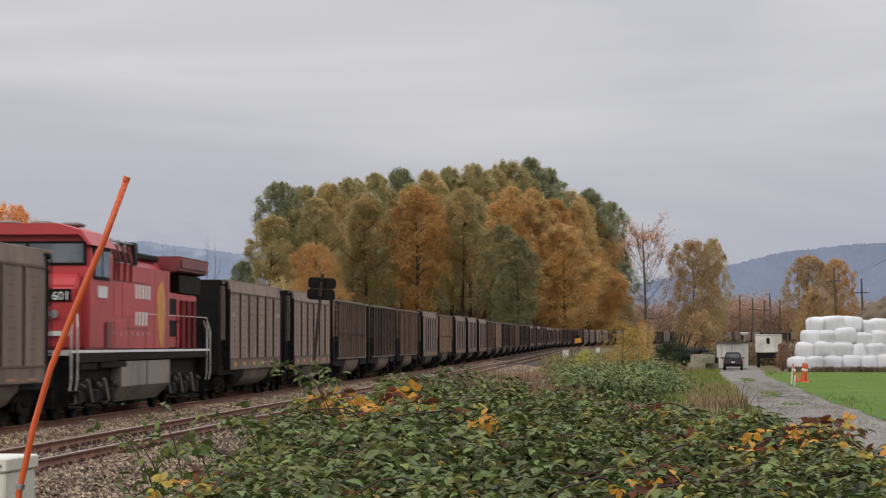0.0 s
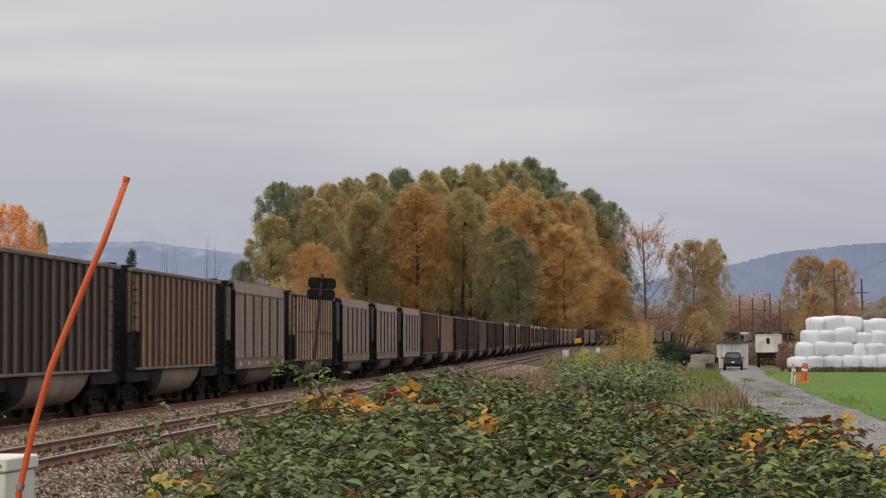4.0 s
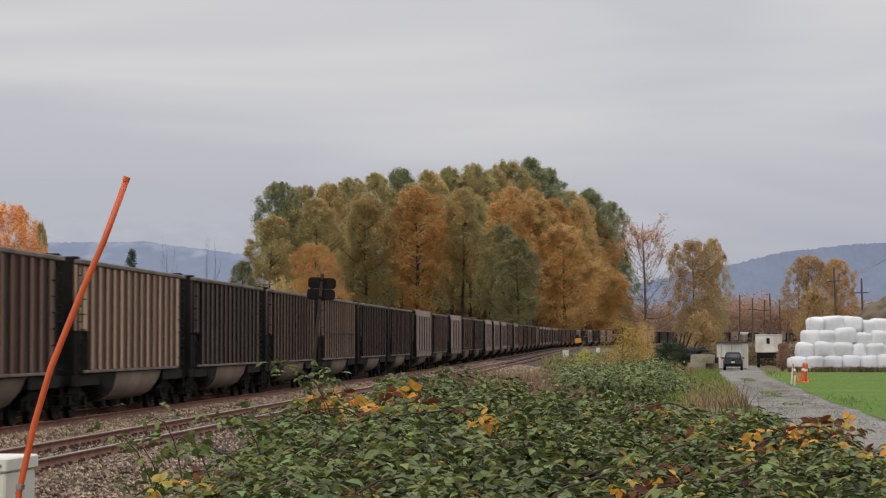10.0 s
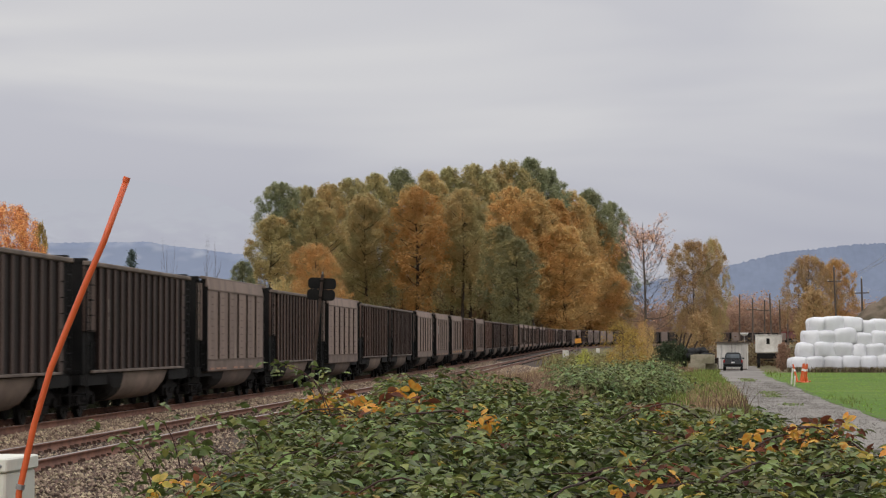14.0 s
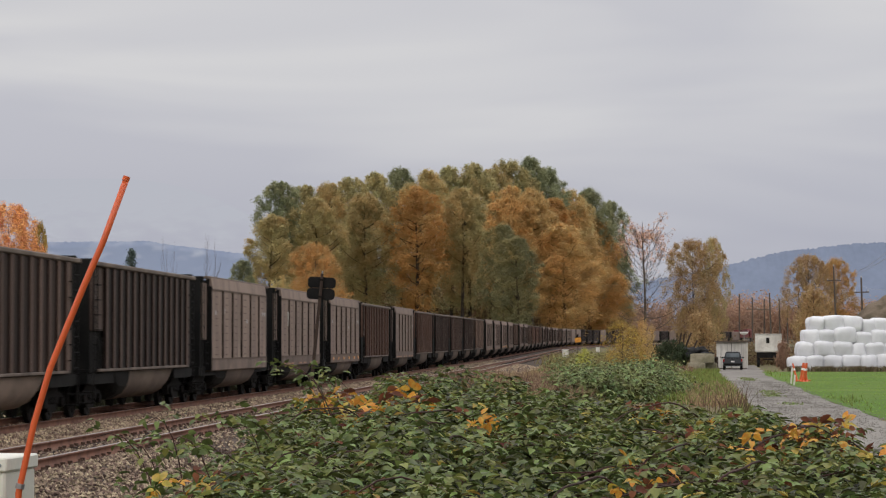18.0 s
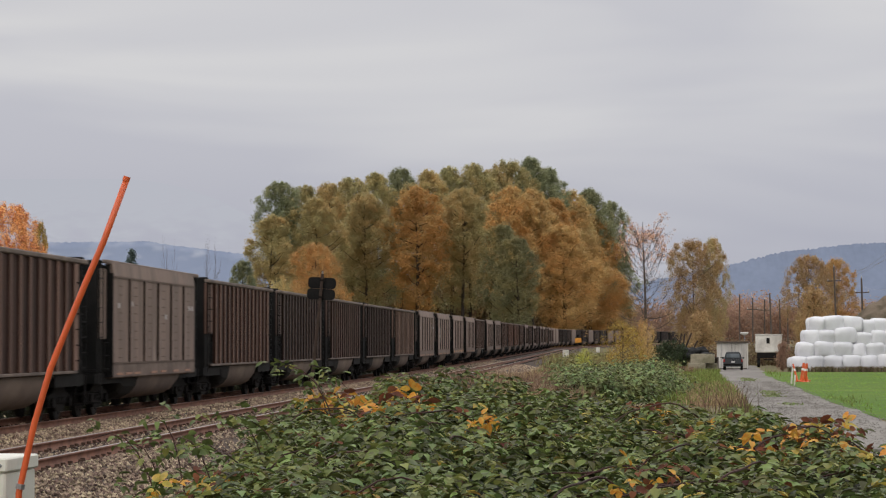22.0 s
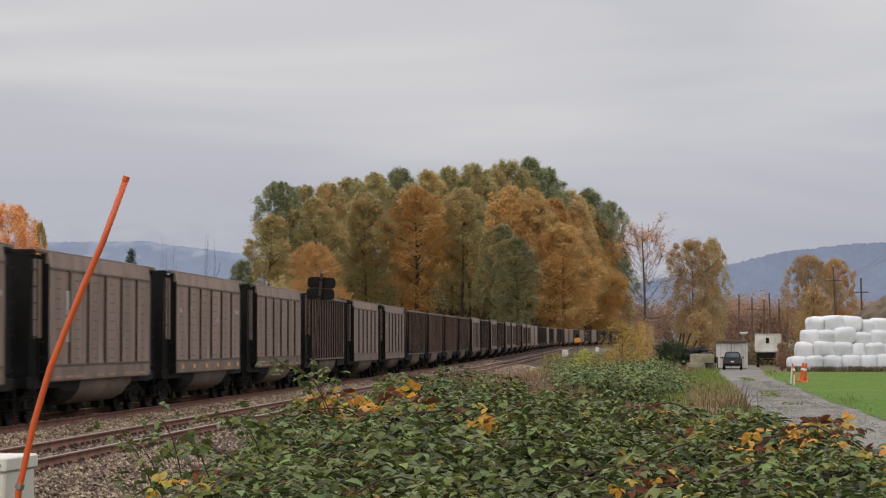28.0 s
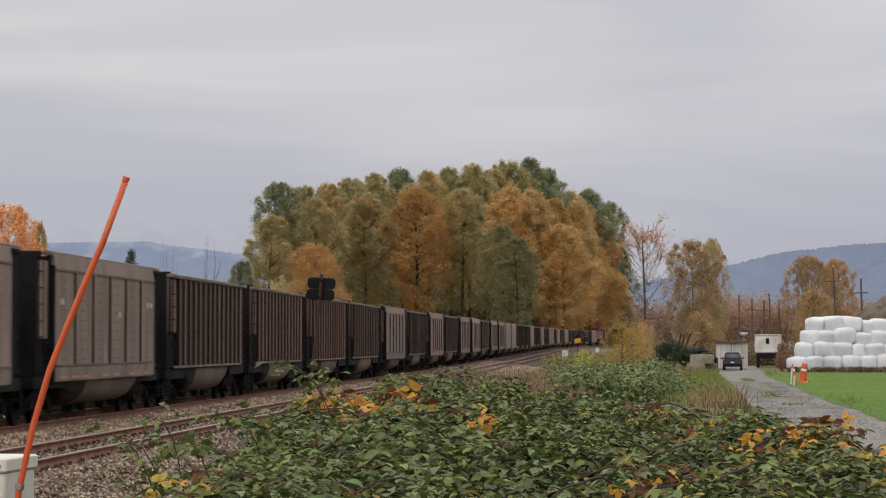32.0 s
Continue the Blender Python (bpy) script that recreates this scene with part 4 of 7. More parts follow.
    part("engine_side", boxes((1.02, 1.36, 3.202, 8.4, 1.76, 3.4), bevel=0.03), M["red"], hood)
    crest = extrude_yz(bmesh.new(), [(1.5 + 0.62 * math.cos(t) * (1 + 0.12 * math.sin(3 * t)) + 0.35, 2.75 + 0.95 * math.sin(t) * (1 + 0.08 * math.cos(5 * t))) for t in np.linspace(0, 6.283, 23)[:-1]], 1.478, 1.494)
    part("emblem", crest, M["gold"], hood, "gold crest shape")
    for y0, y1, z0, z1 in ((-4.6, -3.2, 1.8, 2.5), (-4.7, -3.9, 2.6, 3.4), (-3.6, -1.2, 2.6, 3.5)):
        part("equipment_door", boxes((1.478, 1.49, y0, y1, z0, z1), bevel=0.005), M["red"], hood)
    # Sill panel in the same black as the platform behind it.
    part("sill_panel", boxes((1.502, 1.525, -9.2, -4.3, 1.42, 1.64), bevel=0.006), M["black"], loco, "black sill panel")
    for y in (-4.95, -2.75, 0.9, 2.75):
        part("panel_gap", boxes((1.478, 1.484, y - 0.02, y + 0.02, 1.8, 3.96)), M["darkred"], hood)
    for z in (2.3, 3.55):
        part("panel_gap", boxes((1.478, 1.485, -4.9, -0.2, z - 0.018, z + 0.018)), M["darkred"], hood)
    for i in range(7):
        part("latch", boxes((1.484, 1.5, -4.6 + i * 0.75, -4.54 + i * 0.75, 2.1, 2.2)), M["cream"], hood)
    for y in (-4.7, -4.2, -3.4, -2.6):
        part("standpipe", tube(bmesh.new(), [(1.5, y, 3.55), (1.52, y, 4.1), (1.42, y + 0.05, 4.5)], 0.045, 6), M["darkred"], hood)
    part("sand_hatch", boxes((0.9, 1.42, -1.75, -1.2, 4.02, 4.66), bevel=0.05), M["black"], hood)
    # handrails, steps
    rails = bmesh.new()
    tube(rails, [(1.47, -0.5, 2.72), (1.47, 9.7, 2.72), (1.47, 9.85, 2.5), (1.47, 9.85, 1.75)], 0.02, 5)
    for i in range(9):
        part("stanchion", tube(bmesh.new(), [(1.47, -0.4 + i * 1.2, 1.72), (1.47, -0.4 + i * 1.2, 2.72)], 0.018, 5), M["black"], loco)
    part("handrail", rails, M["cream"], loco)
    top = bmesh.new()
    for z in (4.05, 4.6):
        tube(top, [(1.36, -4.9, z), (1.36, -1.5, z)], 0.025, 5)
    for y in (-4.5, -3.6, -2.7, -1.6):
        tube(top, [(1.36, y, 4.0), (1.36, y, 4.65)], 0.025, 5)
    tube(top, [(1.4, -1.5, 4.6), (1.42, -1.2, 3.0), (1.42, -0.6, 2.7)], 0.03, 5)
    part("roof_rail", top, M["zinc"], loco)
    for y, sg in ((-9.6, -1), (9.55, 1)):
        for z in (0.4, 0.72, 1.04, 1.36):
            part("step", boxes((1.05, 1.5, y - 0.29, y + 0.29, z, z + 0.04), bevel=0.006), M["black"], loco)
        for dy in (-0.31, 0.31):
            part("step_side", boxes((1.08, 1.5, y + dy - 0.015, y + dy + 0.015, 0.38, 1.44), bevel=0.004), M["black"], loco)
        for dy in (-0.33, 0.33):
            part("grab_rail", tube(bmesh.new(), [(1.52, y + dy, 0.75), (1.56, y + dy, 1.0), (1.56, y + dy, 2.3), (1.5, y + dy + sg * -0.2, 2.6)], 0.025, 5), M["cream"], loco)
        part("plow" if sg < 0 else "pilot", boxes((-1.25, 1.25, *(sorted((y + sg * 0.32, y + sg * 0.42))), 0.3, 1.44), bevel=0.03), M["black"], loco)
        part("coupler", boxes((-0.2, 0.2, *(sorted((y + sg * 0.3, y + sg * 1.2))), 0.74, 1.04), bevel=0.03), M["black"], loco)
    tank = extrude_xz(bmesh.new(), [(-1.46, 1.42), (-1.46, 0.75), (-1.05, 0.32), (1.05, 0.32), (1.46, 0.75), (1.46, 1.42)], -3.6, 3.4)
    tank = part("fuel_tank", tank, M["tank"], loco)
    part("tank_seam", boxes((1.455, 1.475, -0.1, -0.06, 0.76, 1.42)), M["black"], tank)
    for y0, y1 in ((-9.0, -3.62), (3.42, 9.2)):
        part("under_gear", boxes((-1.2, 1.2, y0, y1, 0.98, 1.44)), M["black"], loco)
    for y0, y1, z0 in ((-8.5, -6.6, 1.22), (-6.2, -2.9, 1.25)):
        part("air_tank", boxes((1.2, 1.47, y0, y1, z0, 1.446), bevel=0.03), M["black"], loco)
    for y in (-6.35, 6.35):
        bogie = bmesh.new()
        for sx in (-1, 1):
            a, b = sorted((sx * 1.0, sx * 1.2))
            extrude_yz(bogie, [(-2.5, 0.55), (-2.5, 0.8), (-1.9, 0.95), (1.9, 0.95), (2.5, 0.8), (2.5, 0.55), (1.4, 0.42), (-1.4, 0.42)], a, b)
            for yy in (-1.95, 0, 1.95):
                a, b = sorted((sx * 1.15, sx * 1.36))
                block(bogie, a, b, yy - 0.2, yy + 0.2, 0.4, 0.68, bevel=0.05)
                disc(bogie, sx * 1.38, yy, 0.54, 0.13, 0.03, 12)
                tube(bogie, [(sx * 1.16, yy - 0.42, 0.62), (sx * 1.16, yy - 0.42, 0.98)], 0.11, 8)
                tube(bogie, [(sx * 1.16, yy + 0.42, 0.62), (sx * 1.16, yy + 0.42, 0.98)], 0.11, 8)
        bg = part("bogie", bogie, M["bogie"], loco)
        bg.matrix_basis = pose(0, y, 0)
        for yy in (-1.95, 0, 1.95):
            part("damper", tube(bmesh.new(), [(1.34, yy - 0.75, 0.98), (1.34, yy - 0.25, 0.42)], 0.045, 8), M["tank"], bg, "dusty grey damper")
            part("journal_box", boxes((1.3, 1.42, yy - 0.24, yy + 0.24, 0.36, 0.74), bevel=0.05), M["black"], bg)
            part("brake_rod", tube(bmesh.new(), [(1.3, yy - 0.9, 0.34), (1.3, yy + 0.9, 0.28)], 0.03, 6), M["black"], bg)
            part("brake_cylinder", tube(bmesh.new(), [(1.26, yy + 0.25, 0.86), (1.3, yy + 0.78, 0.78)], 0.1, 8), M["bogie"], bg)
            part("sand_pipe", tube(bmesh.new(), [(1.3, yy + 0.6, 0.95), (1.2, yy + 0.72, 0.4), (1.0, yy + 0.6, 0.1)], 0.025, 5), M["black"], bg)
        for off in (-1.95, 0, 1.95):
            w = link("wheelset", ME_LWHEEL, None, bg)
            w.matrix_parent_inverse = Matrix.Translation((0, off, 0.53))
            WHEELS.append(w)
    return tagged(loco, "red and white diesel freight locomotive with black number board", "locomotive")


ME_LWHEEL = shared("wheelset", wheel_mesh(0.53), M["wheel"])
LOCO = locomotive()
REAR_LOCO = copy_thing(LOCO, pose(0, 0, 0))
WHEELS += [o for o in REAR_LOCO.children_recursive if o.name.startswith("wheelset")]
# The tail locomotive swaps all its red for the darker copy.
for o in REAR_LOCO.children_recursive:
    if o.type == "MESH" and o.material_slots and o.material_slots[0].material == M["red"]:
        o.material_slots[0].link = "OBJECT"
        o.material_slots[0].material = M["darkred"]
REAR_LOCO["label"] = "dull maroon diesel locomotive at the tail of the train"


# ---- foliage builders ----
def leaf_cloud(centres, radii, per, size, r, flat=0.0, single=False):
    """Folded leaf clumps scattered through the given lobes; returns vertex and face arrays."""
    centres, radii = np.asarray(centres, float), np.asarray(radii, float)
    n = len(centres) * per
    lobe = np.repeat(np.arange(len(centres)), per)
    d = r.normal(size=(n, 3))
    d /= np.linalg.norm(d, axis=1, keepdims=True)
    rad = np.abs(r.normal(0.62, 0.3, (n, 1))).clip(0, 1.03)
    p = centres[lobe] + d * rad * radii[lobe] * r.uniform(0.75, 1.2, (n, 1))
    nrm = d + r.normal(size=(n, 3)) * (0.35 if single else 0.55)
    nrm[:, 2] += 0.35 + flat
    nrm /= np.linalg.norm(nrm, axis=1, keepdims=True)
    a = np.cross(nrm, r.normal(size=(n, 3)))
    a /= np.linalg.norm(a, axis=1, keepdims=True)
    b = np.cross(nrm, a)
    s = size * r.uniform(0.45, 1.3, (n, 1))
    if single:
        q = np.stack([p - a * s, p + b * s * 0.9 - nrm * s * 0.2, p + a * s * 0.9 + b * s * r.uniform(-0.4, 0.3, (n, 1))], 1)
        return q.reshape(-1, 3), np.arange(3 * n).reshape(-1, 3)
    q = np.stack([p - a * s, p + b * s * 0.55 - nrm * s * 0.2, p + a * s * r.uniform(0.6, 1.1, (n, 1)), p - b * s * 0.6 - nrm * s * 0.25], 1)
    f = np.array([(0, 1, 2), (0, 2, 3)])
    faces = (f[None] + 4 * np.arange(n)[:, None, None]).reshape(-1, 3)
    return q.reshape(-1, 3), faces


def cottonwood(seed, limbs=26, per=150, leaf=0.02, low=0.22, wide=0.2, dome=0.35, lobe=0.3, thick=1.0, bare=0.0, bark="bark", droop=0.0, cone=False, tall=1.2, sub=0, thin=0.0):
    """Trunk and crown meshes for a tree one unit high; crown half width is wide. bare: the share of limbs with no leaves, from below."""
    r = np.random.default_rng(seed)
    bm = bmesh.new()
    lean = r.normal(0, 0.015, 2)

    def stem(z):
        return np.array([lean[0] * z * z, lean[1] * z * z, z])

    tube(bm, [tuple(stem(z)) for z in (0, 0.02, 0.3, 0.6, 0.85, 0.96)], [v * thick for v in (0.017, 0.013, 0.010, 0.007, 0.004, 0.001)], 7)
    centres, radii = [], []
    for i in range(limbs):
        u = (i + r.uniform(0, 0.9)) / limbs
        w = min(1.0, 0.5 + 1.5 * u) * math.sqrt(max(0.03, 1 - max(0.0, (u - dome) / (1.03 - dome)) ** 2))
        if cone:
            w = 1.05 - u
        rr = wide * lobe * r.uniform(0.7, 1.25) * (0.65 + 0.35 * w)
        reach = max(0.0, wide * w * r.uniform(0.3, 1.0) - rr * 0.4)
        z = low + (1 - low - rr * tall * (1.15 if sub else 0.95)) * u
        a = i * 2.4 + r.uniform(-0.7, 0.7)
        c = np.array([math.cos(a) * reach, math.sin(a) * reach, z])
        rise = reach * (0.75 - droop) + 0.04
        z0 = max(0.1, z - rise)
        mid = stem(z0) * 0.45 + c * 0.55 + np.array([0, 0, -0.12 * rise])
        tube(bm, [tuple(stem(z0)), tuple(mid), tuple(c)], [v * thick for v in (0.005, 0.003, 0.0008)], 5)
        if thick > 1.2:
            for _ in range(4):
                e = c + r.normal(0, 1, 3) * rr * 0.9 + np.array([0, 0, rr * 0.5])
                tube(bm, [tuple(mid * 0.4 + c * 0.6), tuple(e)], (0.0016 * thick, 0.0005), 4)
        if u >= bare and not (thin and u < 0.4 and r.uniform() < thin):
            for _ in range(max(1, sub)):
                k = 0.6 if sub else 1.0
                e = r.normal(0, 1, 3) * rr * 0.62 * (sub > 0) * np.array([1, 1, tall * 0.55])
                centres.append(c + e)
                radii.append((rr * k, rr * k, rr * k * tall * r.uniform(0.8, 1.2)))
    trunk = shared("trunk", bm, M[bark])
    v, f = leaf_cloud(centres, radii, per, leaf, r, single=sub > 0)
    crown = bpy.data.meshes.new("crown")
    crown.from_pydata(v.tolist(), [], f.tolist())
    crown.materials.append(M["f_olive"])
    return trunk, crown


def soft_tree(seed, wide=0.15, low=0.26, clumps=300, per=150, leaf=0.0057, clump=0.031, tall=1.3, sparse=0.6, peak=0.4, thick=0.8, bark="dark_bark", top=0.35, open_=0.0, square=2.1):
    """Trunk and crown for a tree one unit high: many small leaf clumps over a lobed envelope, thinning towards the bare lower stem."""
    r = np.random.default_rng(seed)
    bm = bmesh.new()
    lean = r.normal(0, 0.012, 2)

    def stem(z):
        return np.array([lean[0] * z * z + 0.004 * math.sin(7 * z + seed), lean[1] * z * z, z])

    tube(bm, [tuple(stem(z)) for z in (0, 0.03, 0.2, 0.4, 0.6, 0.8, 0.95)], [v * thick for v in (0.017, 0.0135, 0.0115, 0.0095, 0.007, 0.004, 0.001)], 7)
    ph = r.uniform(0, 6.3, 3)
    centres, radii = [], []
    for i in range(clumps):
        u = ((i + r.uniform(0, 1)) / clumps) ** 0.85
        a = i * 2.39996 + r.uniform(-0.5, 0.5)
        w = (0.5 + 0.5 * min(1.0, u / peak)) * math.sqrt(max(0.0, 1 - max(0.0, (u - peak) / (1.02 - peak)) ** square))
        w *= 1 + 0.22 * math.sin(2 * a + ph[0] + 5 * u) + 0.18 * math.sin(3 * a + ph[1] - 11 * u) + 0.1 * math.sin(19 * u + ph[2])
        if u < 0.42 and r.uniform() < sparse * (1 - u / 0.42) + 0.25 * sparse:
            continue
        rr = clump * r.uniform(0.5, 1.45) * (1 - top * u)
        reach = max(0.0, wide * w - rr * 0.7) * (r.uniform(0.72, 1.0) if r.uniform() < 0.72 else r.uniform(0.15, 0.7))
        z = low + (1 - low) * u - rr * tall * 0.9
        c = stem(z) * np.array([1, 1, 0]) + np.array([math.cos(a) * reach, math.sin(a) * reach, z])
        if i % 7 == 0 and u < 0.92:
            z0 = max(0.12, z - reach * r.uniform(0.35, 0.8) - 0.02)
            mid = stem(z0) * 0.45 + c * 0.55 - np.array([0, 0, 0.015])
            tube(bm, [tuple(stem(z0)), tuple(mid), tuple(c)], [v * thick for v in (0.0045, 0.0028, 0.0008)], 4)
        if r.uniform() < open_:
            continue
        centres.append(c)
        radii.append((rr, rr, rr * tall * r.uniform(0.8, 1.2)))
    trunk = shared("trunk", bm, M[bark])
    centres, radii = np.array(centres), np.array(radii)
    n = len(centres) * per
    k = np.repeat(np.arange(len(centres)), per)
    d = r.normal(size=(n, 3))
    d[:, 2] += 0.45
    d /= np.linalg.norm(d, axis=1, keepdims=True)
    p = centres[k] + d * radii[k] * np.abs(r.normal(0.86, 0.29, (n, 1))).clip(0.05, 1.55)
    nrm = d * 0.7 + r.normal(size=(n, 3)) * 0.45 + np.array([0, 0, 0.5])
    nrm /= np.linalg.norm(nrm, axis=1, keepdims=True)
    e1 = np.cross(nrm, r.normal(size=(n, 3)))
    e1 /= np.linalg.norm(e1, axis=1, keepdims=True)
    e2 = np.cross(nrm, e1)
    q = leaf * r.uniform(0.5, 1.2, (n, 1))
    v = np.stack([p - e1 * q, p + e2 * q * 0.95 - nrm * q * 0.15, p + e1 * q * 0.8 - e2 * q * r.uniform(0.1, 0.5, (n, 1))], 1).reshape(-1, 3)
    crown = bpy.data.meshes.new("crown")
    crown.from_pydata(v.tolist(), [], np.arange(3 * n).reshape(-1, 3).tolist())
    crown.materials.append(M["f_olive"])
    return trunk, crown


def plant(kit, x, y, height, width, material, name, label, category, unit=0.15, rz=0.0, base=None, group=""):
    t = empty(name, pose(x, y, lay(x, y) if base is None else base, 0, 0, rz))
    k = width / (2 * unit)
    for nm, me in zip(("trunk", "crown"), kit):
        o = link(nm, me, None, t)
        o.scale = (k, k, height)
        if nm == "crown":
            o.material_slots[0].link = "OBJECT"
            o.material_slots[0].material = material
    return tagged(t, label, category, group)


KITS = [soft_tree(sd, low=lw, peak=pk) for sd, lw, pk in ((11, 0.2, 0.42), (12, 0.3, 0.5), (13, 0.22, 0.36), (14, 0.27, 0.45), (15, 0.24, 0.4), (16, 0.3, 0.55))]
LOW = [soft_tree(sd, low=0.06, clumps=340, sparse=0.15, peak=0.45, clump=0.033) for sd in (18, 19)]
ROUND = [soft_tree(sd, wide=0.27, low=0.14, clumps=360, per=150, leaf=0.006, thick=0.6, clump=0.044, tall=1.2, sparse=0.12, peak=0.45, open_=0.03, square=2.8) for sd in (21, 22, 23)]
OPEN = [cottonwood(sd, limbs=52, per=84, leaf=0.0135, low=0.1, wide=0.5, dome=0.3, lobe=0.3, droop=0.3) for sd in (45, 46)]


def bare_tree(seed, leaves=6, leaf=0.0075, from_height=0.5):
    """A forking, nearly leafless tree one unit high, crown half width about 0.24."""
    r = np.random.default_rng(seed)
    bm = bmesh.new()
    tips = []

    def grow(p, d, length, rad, level):
        q = p
        pts = [tuple(p)]
        for k in range(3):
            d = d + r.normal(0, 0.09, 3) + np.array([0, 0, 0.07])
            d /= np.linalg.norm(d)
            q = q + d * length / 3
            pts.append(tuple(q))
            if level < 4 and k < 2 and r.uniform() < 0.9:
                side = np.cross(d, r.normal(size=3))
                side /= np.linalg.norm(side)
                grow(q, d * 0.72 + side * 0.75, length * r.uniform(0.5, 0.75), rad * 0.5, level + 1)
        tube(bm, pts, [rad, rad * 0.85, rad * 0.7, rad * 0.5], 5 if level < 2 else 3)
        if level < 4:
            for _ in range(2):
                side = np.cross(d, r.normal(size=3))
                side /= np.linalg.norm(side)
                grow(q, d * 0.85 + side * 0.42, length * r.uniform(0.6, 0.8), rad * 0.55, level + 1)
        else:
            tips.append(q)

    grow(np.array([0, 0, 0.0]), np.array([0, 0, 1.0]), 0.36, 0.014, 0)
    tips = np.array([t for t in tips])
    top = tips[:, 2].max()
    half = np.abs(tips[:, :2]).max()
    for v in bm.verts:
        v.co = Vector((v.co.x * 0.24 / half, v.co.y * 0.24 / half, v.co.z / top))
    tips = tips * np.array([0.24 / half, 0.24 / half, 1 / top])
    trunk = shared("trunk", bm, M["bark"])
    high = tips[tips[:, 2] > from_height]
    v, f = leaf_cloud(high, np.full((len(high), 3), 0.022), leaves, leaf, r)
    crown = bpy.data.meshes.new("crown")
    crown.from_pydata(v.tolist(), [], f.tolist())
    crown.materials.append(M["f_peach"])
    return trunk, crown


def leader_tree(seed, leaves=8, leaf=0.005):
    """A thinly leaved tree one unit high: one straight leader, long spreading limbs with upturned twigs, leaves left mostly near the top."""
    r = np.random.default_rng(seed)
    bm = bmesh.new()
    tips = []

    def stem(z):
        return np.array([0.012 * math.sin(5 * z), 0.01 * math.sin(4 * z + 1), z])

    tube(bm, [tuple(stem(z)) for z in (0, 0.04, 0.2, 0.4, 0.6, 0.8, 0.97)], (0.014, 0.0105, 0.009, 0.007, 0.005, 0.003, 0.001), 7)
    for i in range(40):
        u = i / 39
        z0 = 0.22 + 0.62 * u
        a = i * 2.4 + r.uniform(-0.5, 0.5)
        ln = (0.2 if u < 0.14 else 0.13 * (0.75 + 0.5 * math.sin(math.pi * u))) * r.uniform(0.6, 1.15)
        up = (0.25 if u < 0.14 else 0.95 + 0.5 * u) + r.uniform(-0.25, 0.25)
        h = np.array([math.cos(a), math.sin(a), 0.0])
        pts = [stem(z0) + h * ln * t + np.array([0, 0, ln * (up * t ** 1.5 - 0.12 * math.sin(3.1 * t) * (1 - u))]) for t in (0, 0.25, 0.5, 0.75, 1.0)]
        rad = (0.0038 if u < 0.14 else 0.0023) * (1 - 0.5 * u)
        tube(bm, [tuple(p) for p in pts], [rad, rad * 0.8, rad * 0.6, rad * 0.42, 0.0012], 5)
        for j in range(5 if u < 0.5 else 9):
            t = r.uniform(0.25, 1.0)
            b = np.array([np.interp(t, (0, 0.25, 0.5, 0.75, 1.0), [p[q] for p in pts]) for q in range(3)])
            e = b + (h * r.uniform(0.1, 0.5) + np.array([-h[1], h[0], 0]) * r.normal(0, 0.55) + np.array([0, 0, r.uniform(0.25, 0.9)])) * 0.09
            tube(bm, [tuple(b), tuple((b + e) / 2 + r.normal(0, 0.004, 3)), tuple(e)], (0.0012, 0.0009, 0.0005), 3)
            tips.append(e)
            for _ in range(2):
                g = e * 0.45 + b * 0.55 + r.normal(0, 0.022, 3) + np.array([0, 0, 0.018])
                tube(bm, [tuple(e * 0.4 + b * 0.6), tuple(g)], (0.0008, 0.0004), 3)
                tips.append(g)
    tips = np.array(tips)
    tips = tips[r.uniform(0, 1, len(tips)) < np.clip((tips[:, 2] - 0.58) * 4.0, 0.03, 0.95)]
    trunk = shared("trunk", bm, M["bark"])
    v, f = leaf_cloud(tips, np.full((len(tips), 3), 0.02), leaves, leaf, r)
    crown = bpy.data.meshes.new("crown")
    crown.from_pydata(v.tolist(), [], f.tolist())
    crown.materials.append(M["f_peach"])
    return trunk, crown


SPARSE = leader_tree(33)
BUSH = [cottonwood(sd, limbs=48, per=84, leaf=0.027, low=0.08, wide=0.5, dome=0.3, lobe=0.3, droop=0.4) for sd in (41, 42, 43)]

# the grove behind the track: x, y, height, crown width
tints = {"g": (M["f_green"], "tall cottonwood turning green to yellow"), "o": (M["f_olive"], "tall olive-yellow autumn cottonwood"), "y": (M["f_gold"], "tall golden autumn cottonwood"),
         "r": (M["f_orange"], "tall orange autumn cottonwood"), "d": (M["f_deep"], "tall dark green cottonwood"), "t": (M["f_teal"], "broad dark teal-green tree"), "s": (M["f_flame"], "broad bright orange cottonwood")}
BACK = [(-77.6, 555.74, 38.5, 8.08, "d"), (-76.94, 585.96, 39.6, 8.24, "g"), (-69.5, 581.49, 39.9, 8.44, "o"), (-64.62, 586.86, 41.5, 8.51, "g"), (-60.15, 597.21, 43.3, 9.21, "g"), (-54.5, 607.65, 45.2, 9.08, "d"),
        (-46.92, 598.17, 44.0, 10.05, "o"), (-42.04, 608.55, 45.5, 8.52, "g"), (-37.51, 608.88, 46.3, 8.8, "g"), (-32.94, 619.24, 45.6, 8.66, "o"), (-28.51, 639.62, 49.2, 9.83, "g"), (-23.38, 650.02, 50.9, 9.98, "d"), (-18.68, 660.39, 48.7, 9.52, "d"),
        (-14.53, 720.85, 46.6, 9.38, "o"), (-9.17, 761.34, 49.5, 10.61, "d"), (-4.08, 801.82, 47.9, 9.68, "d")]
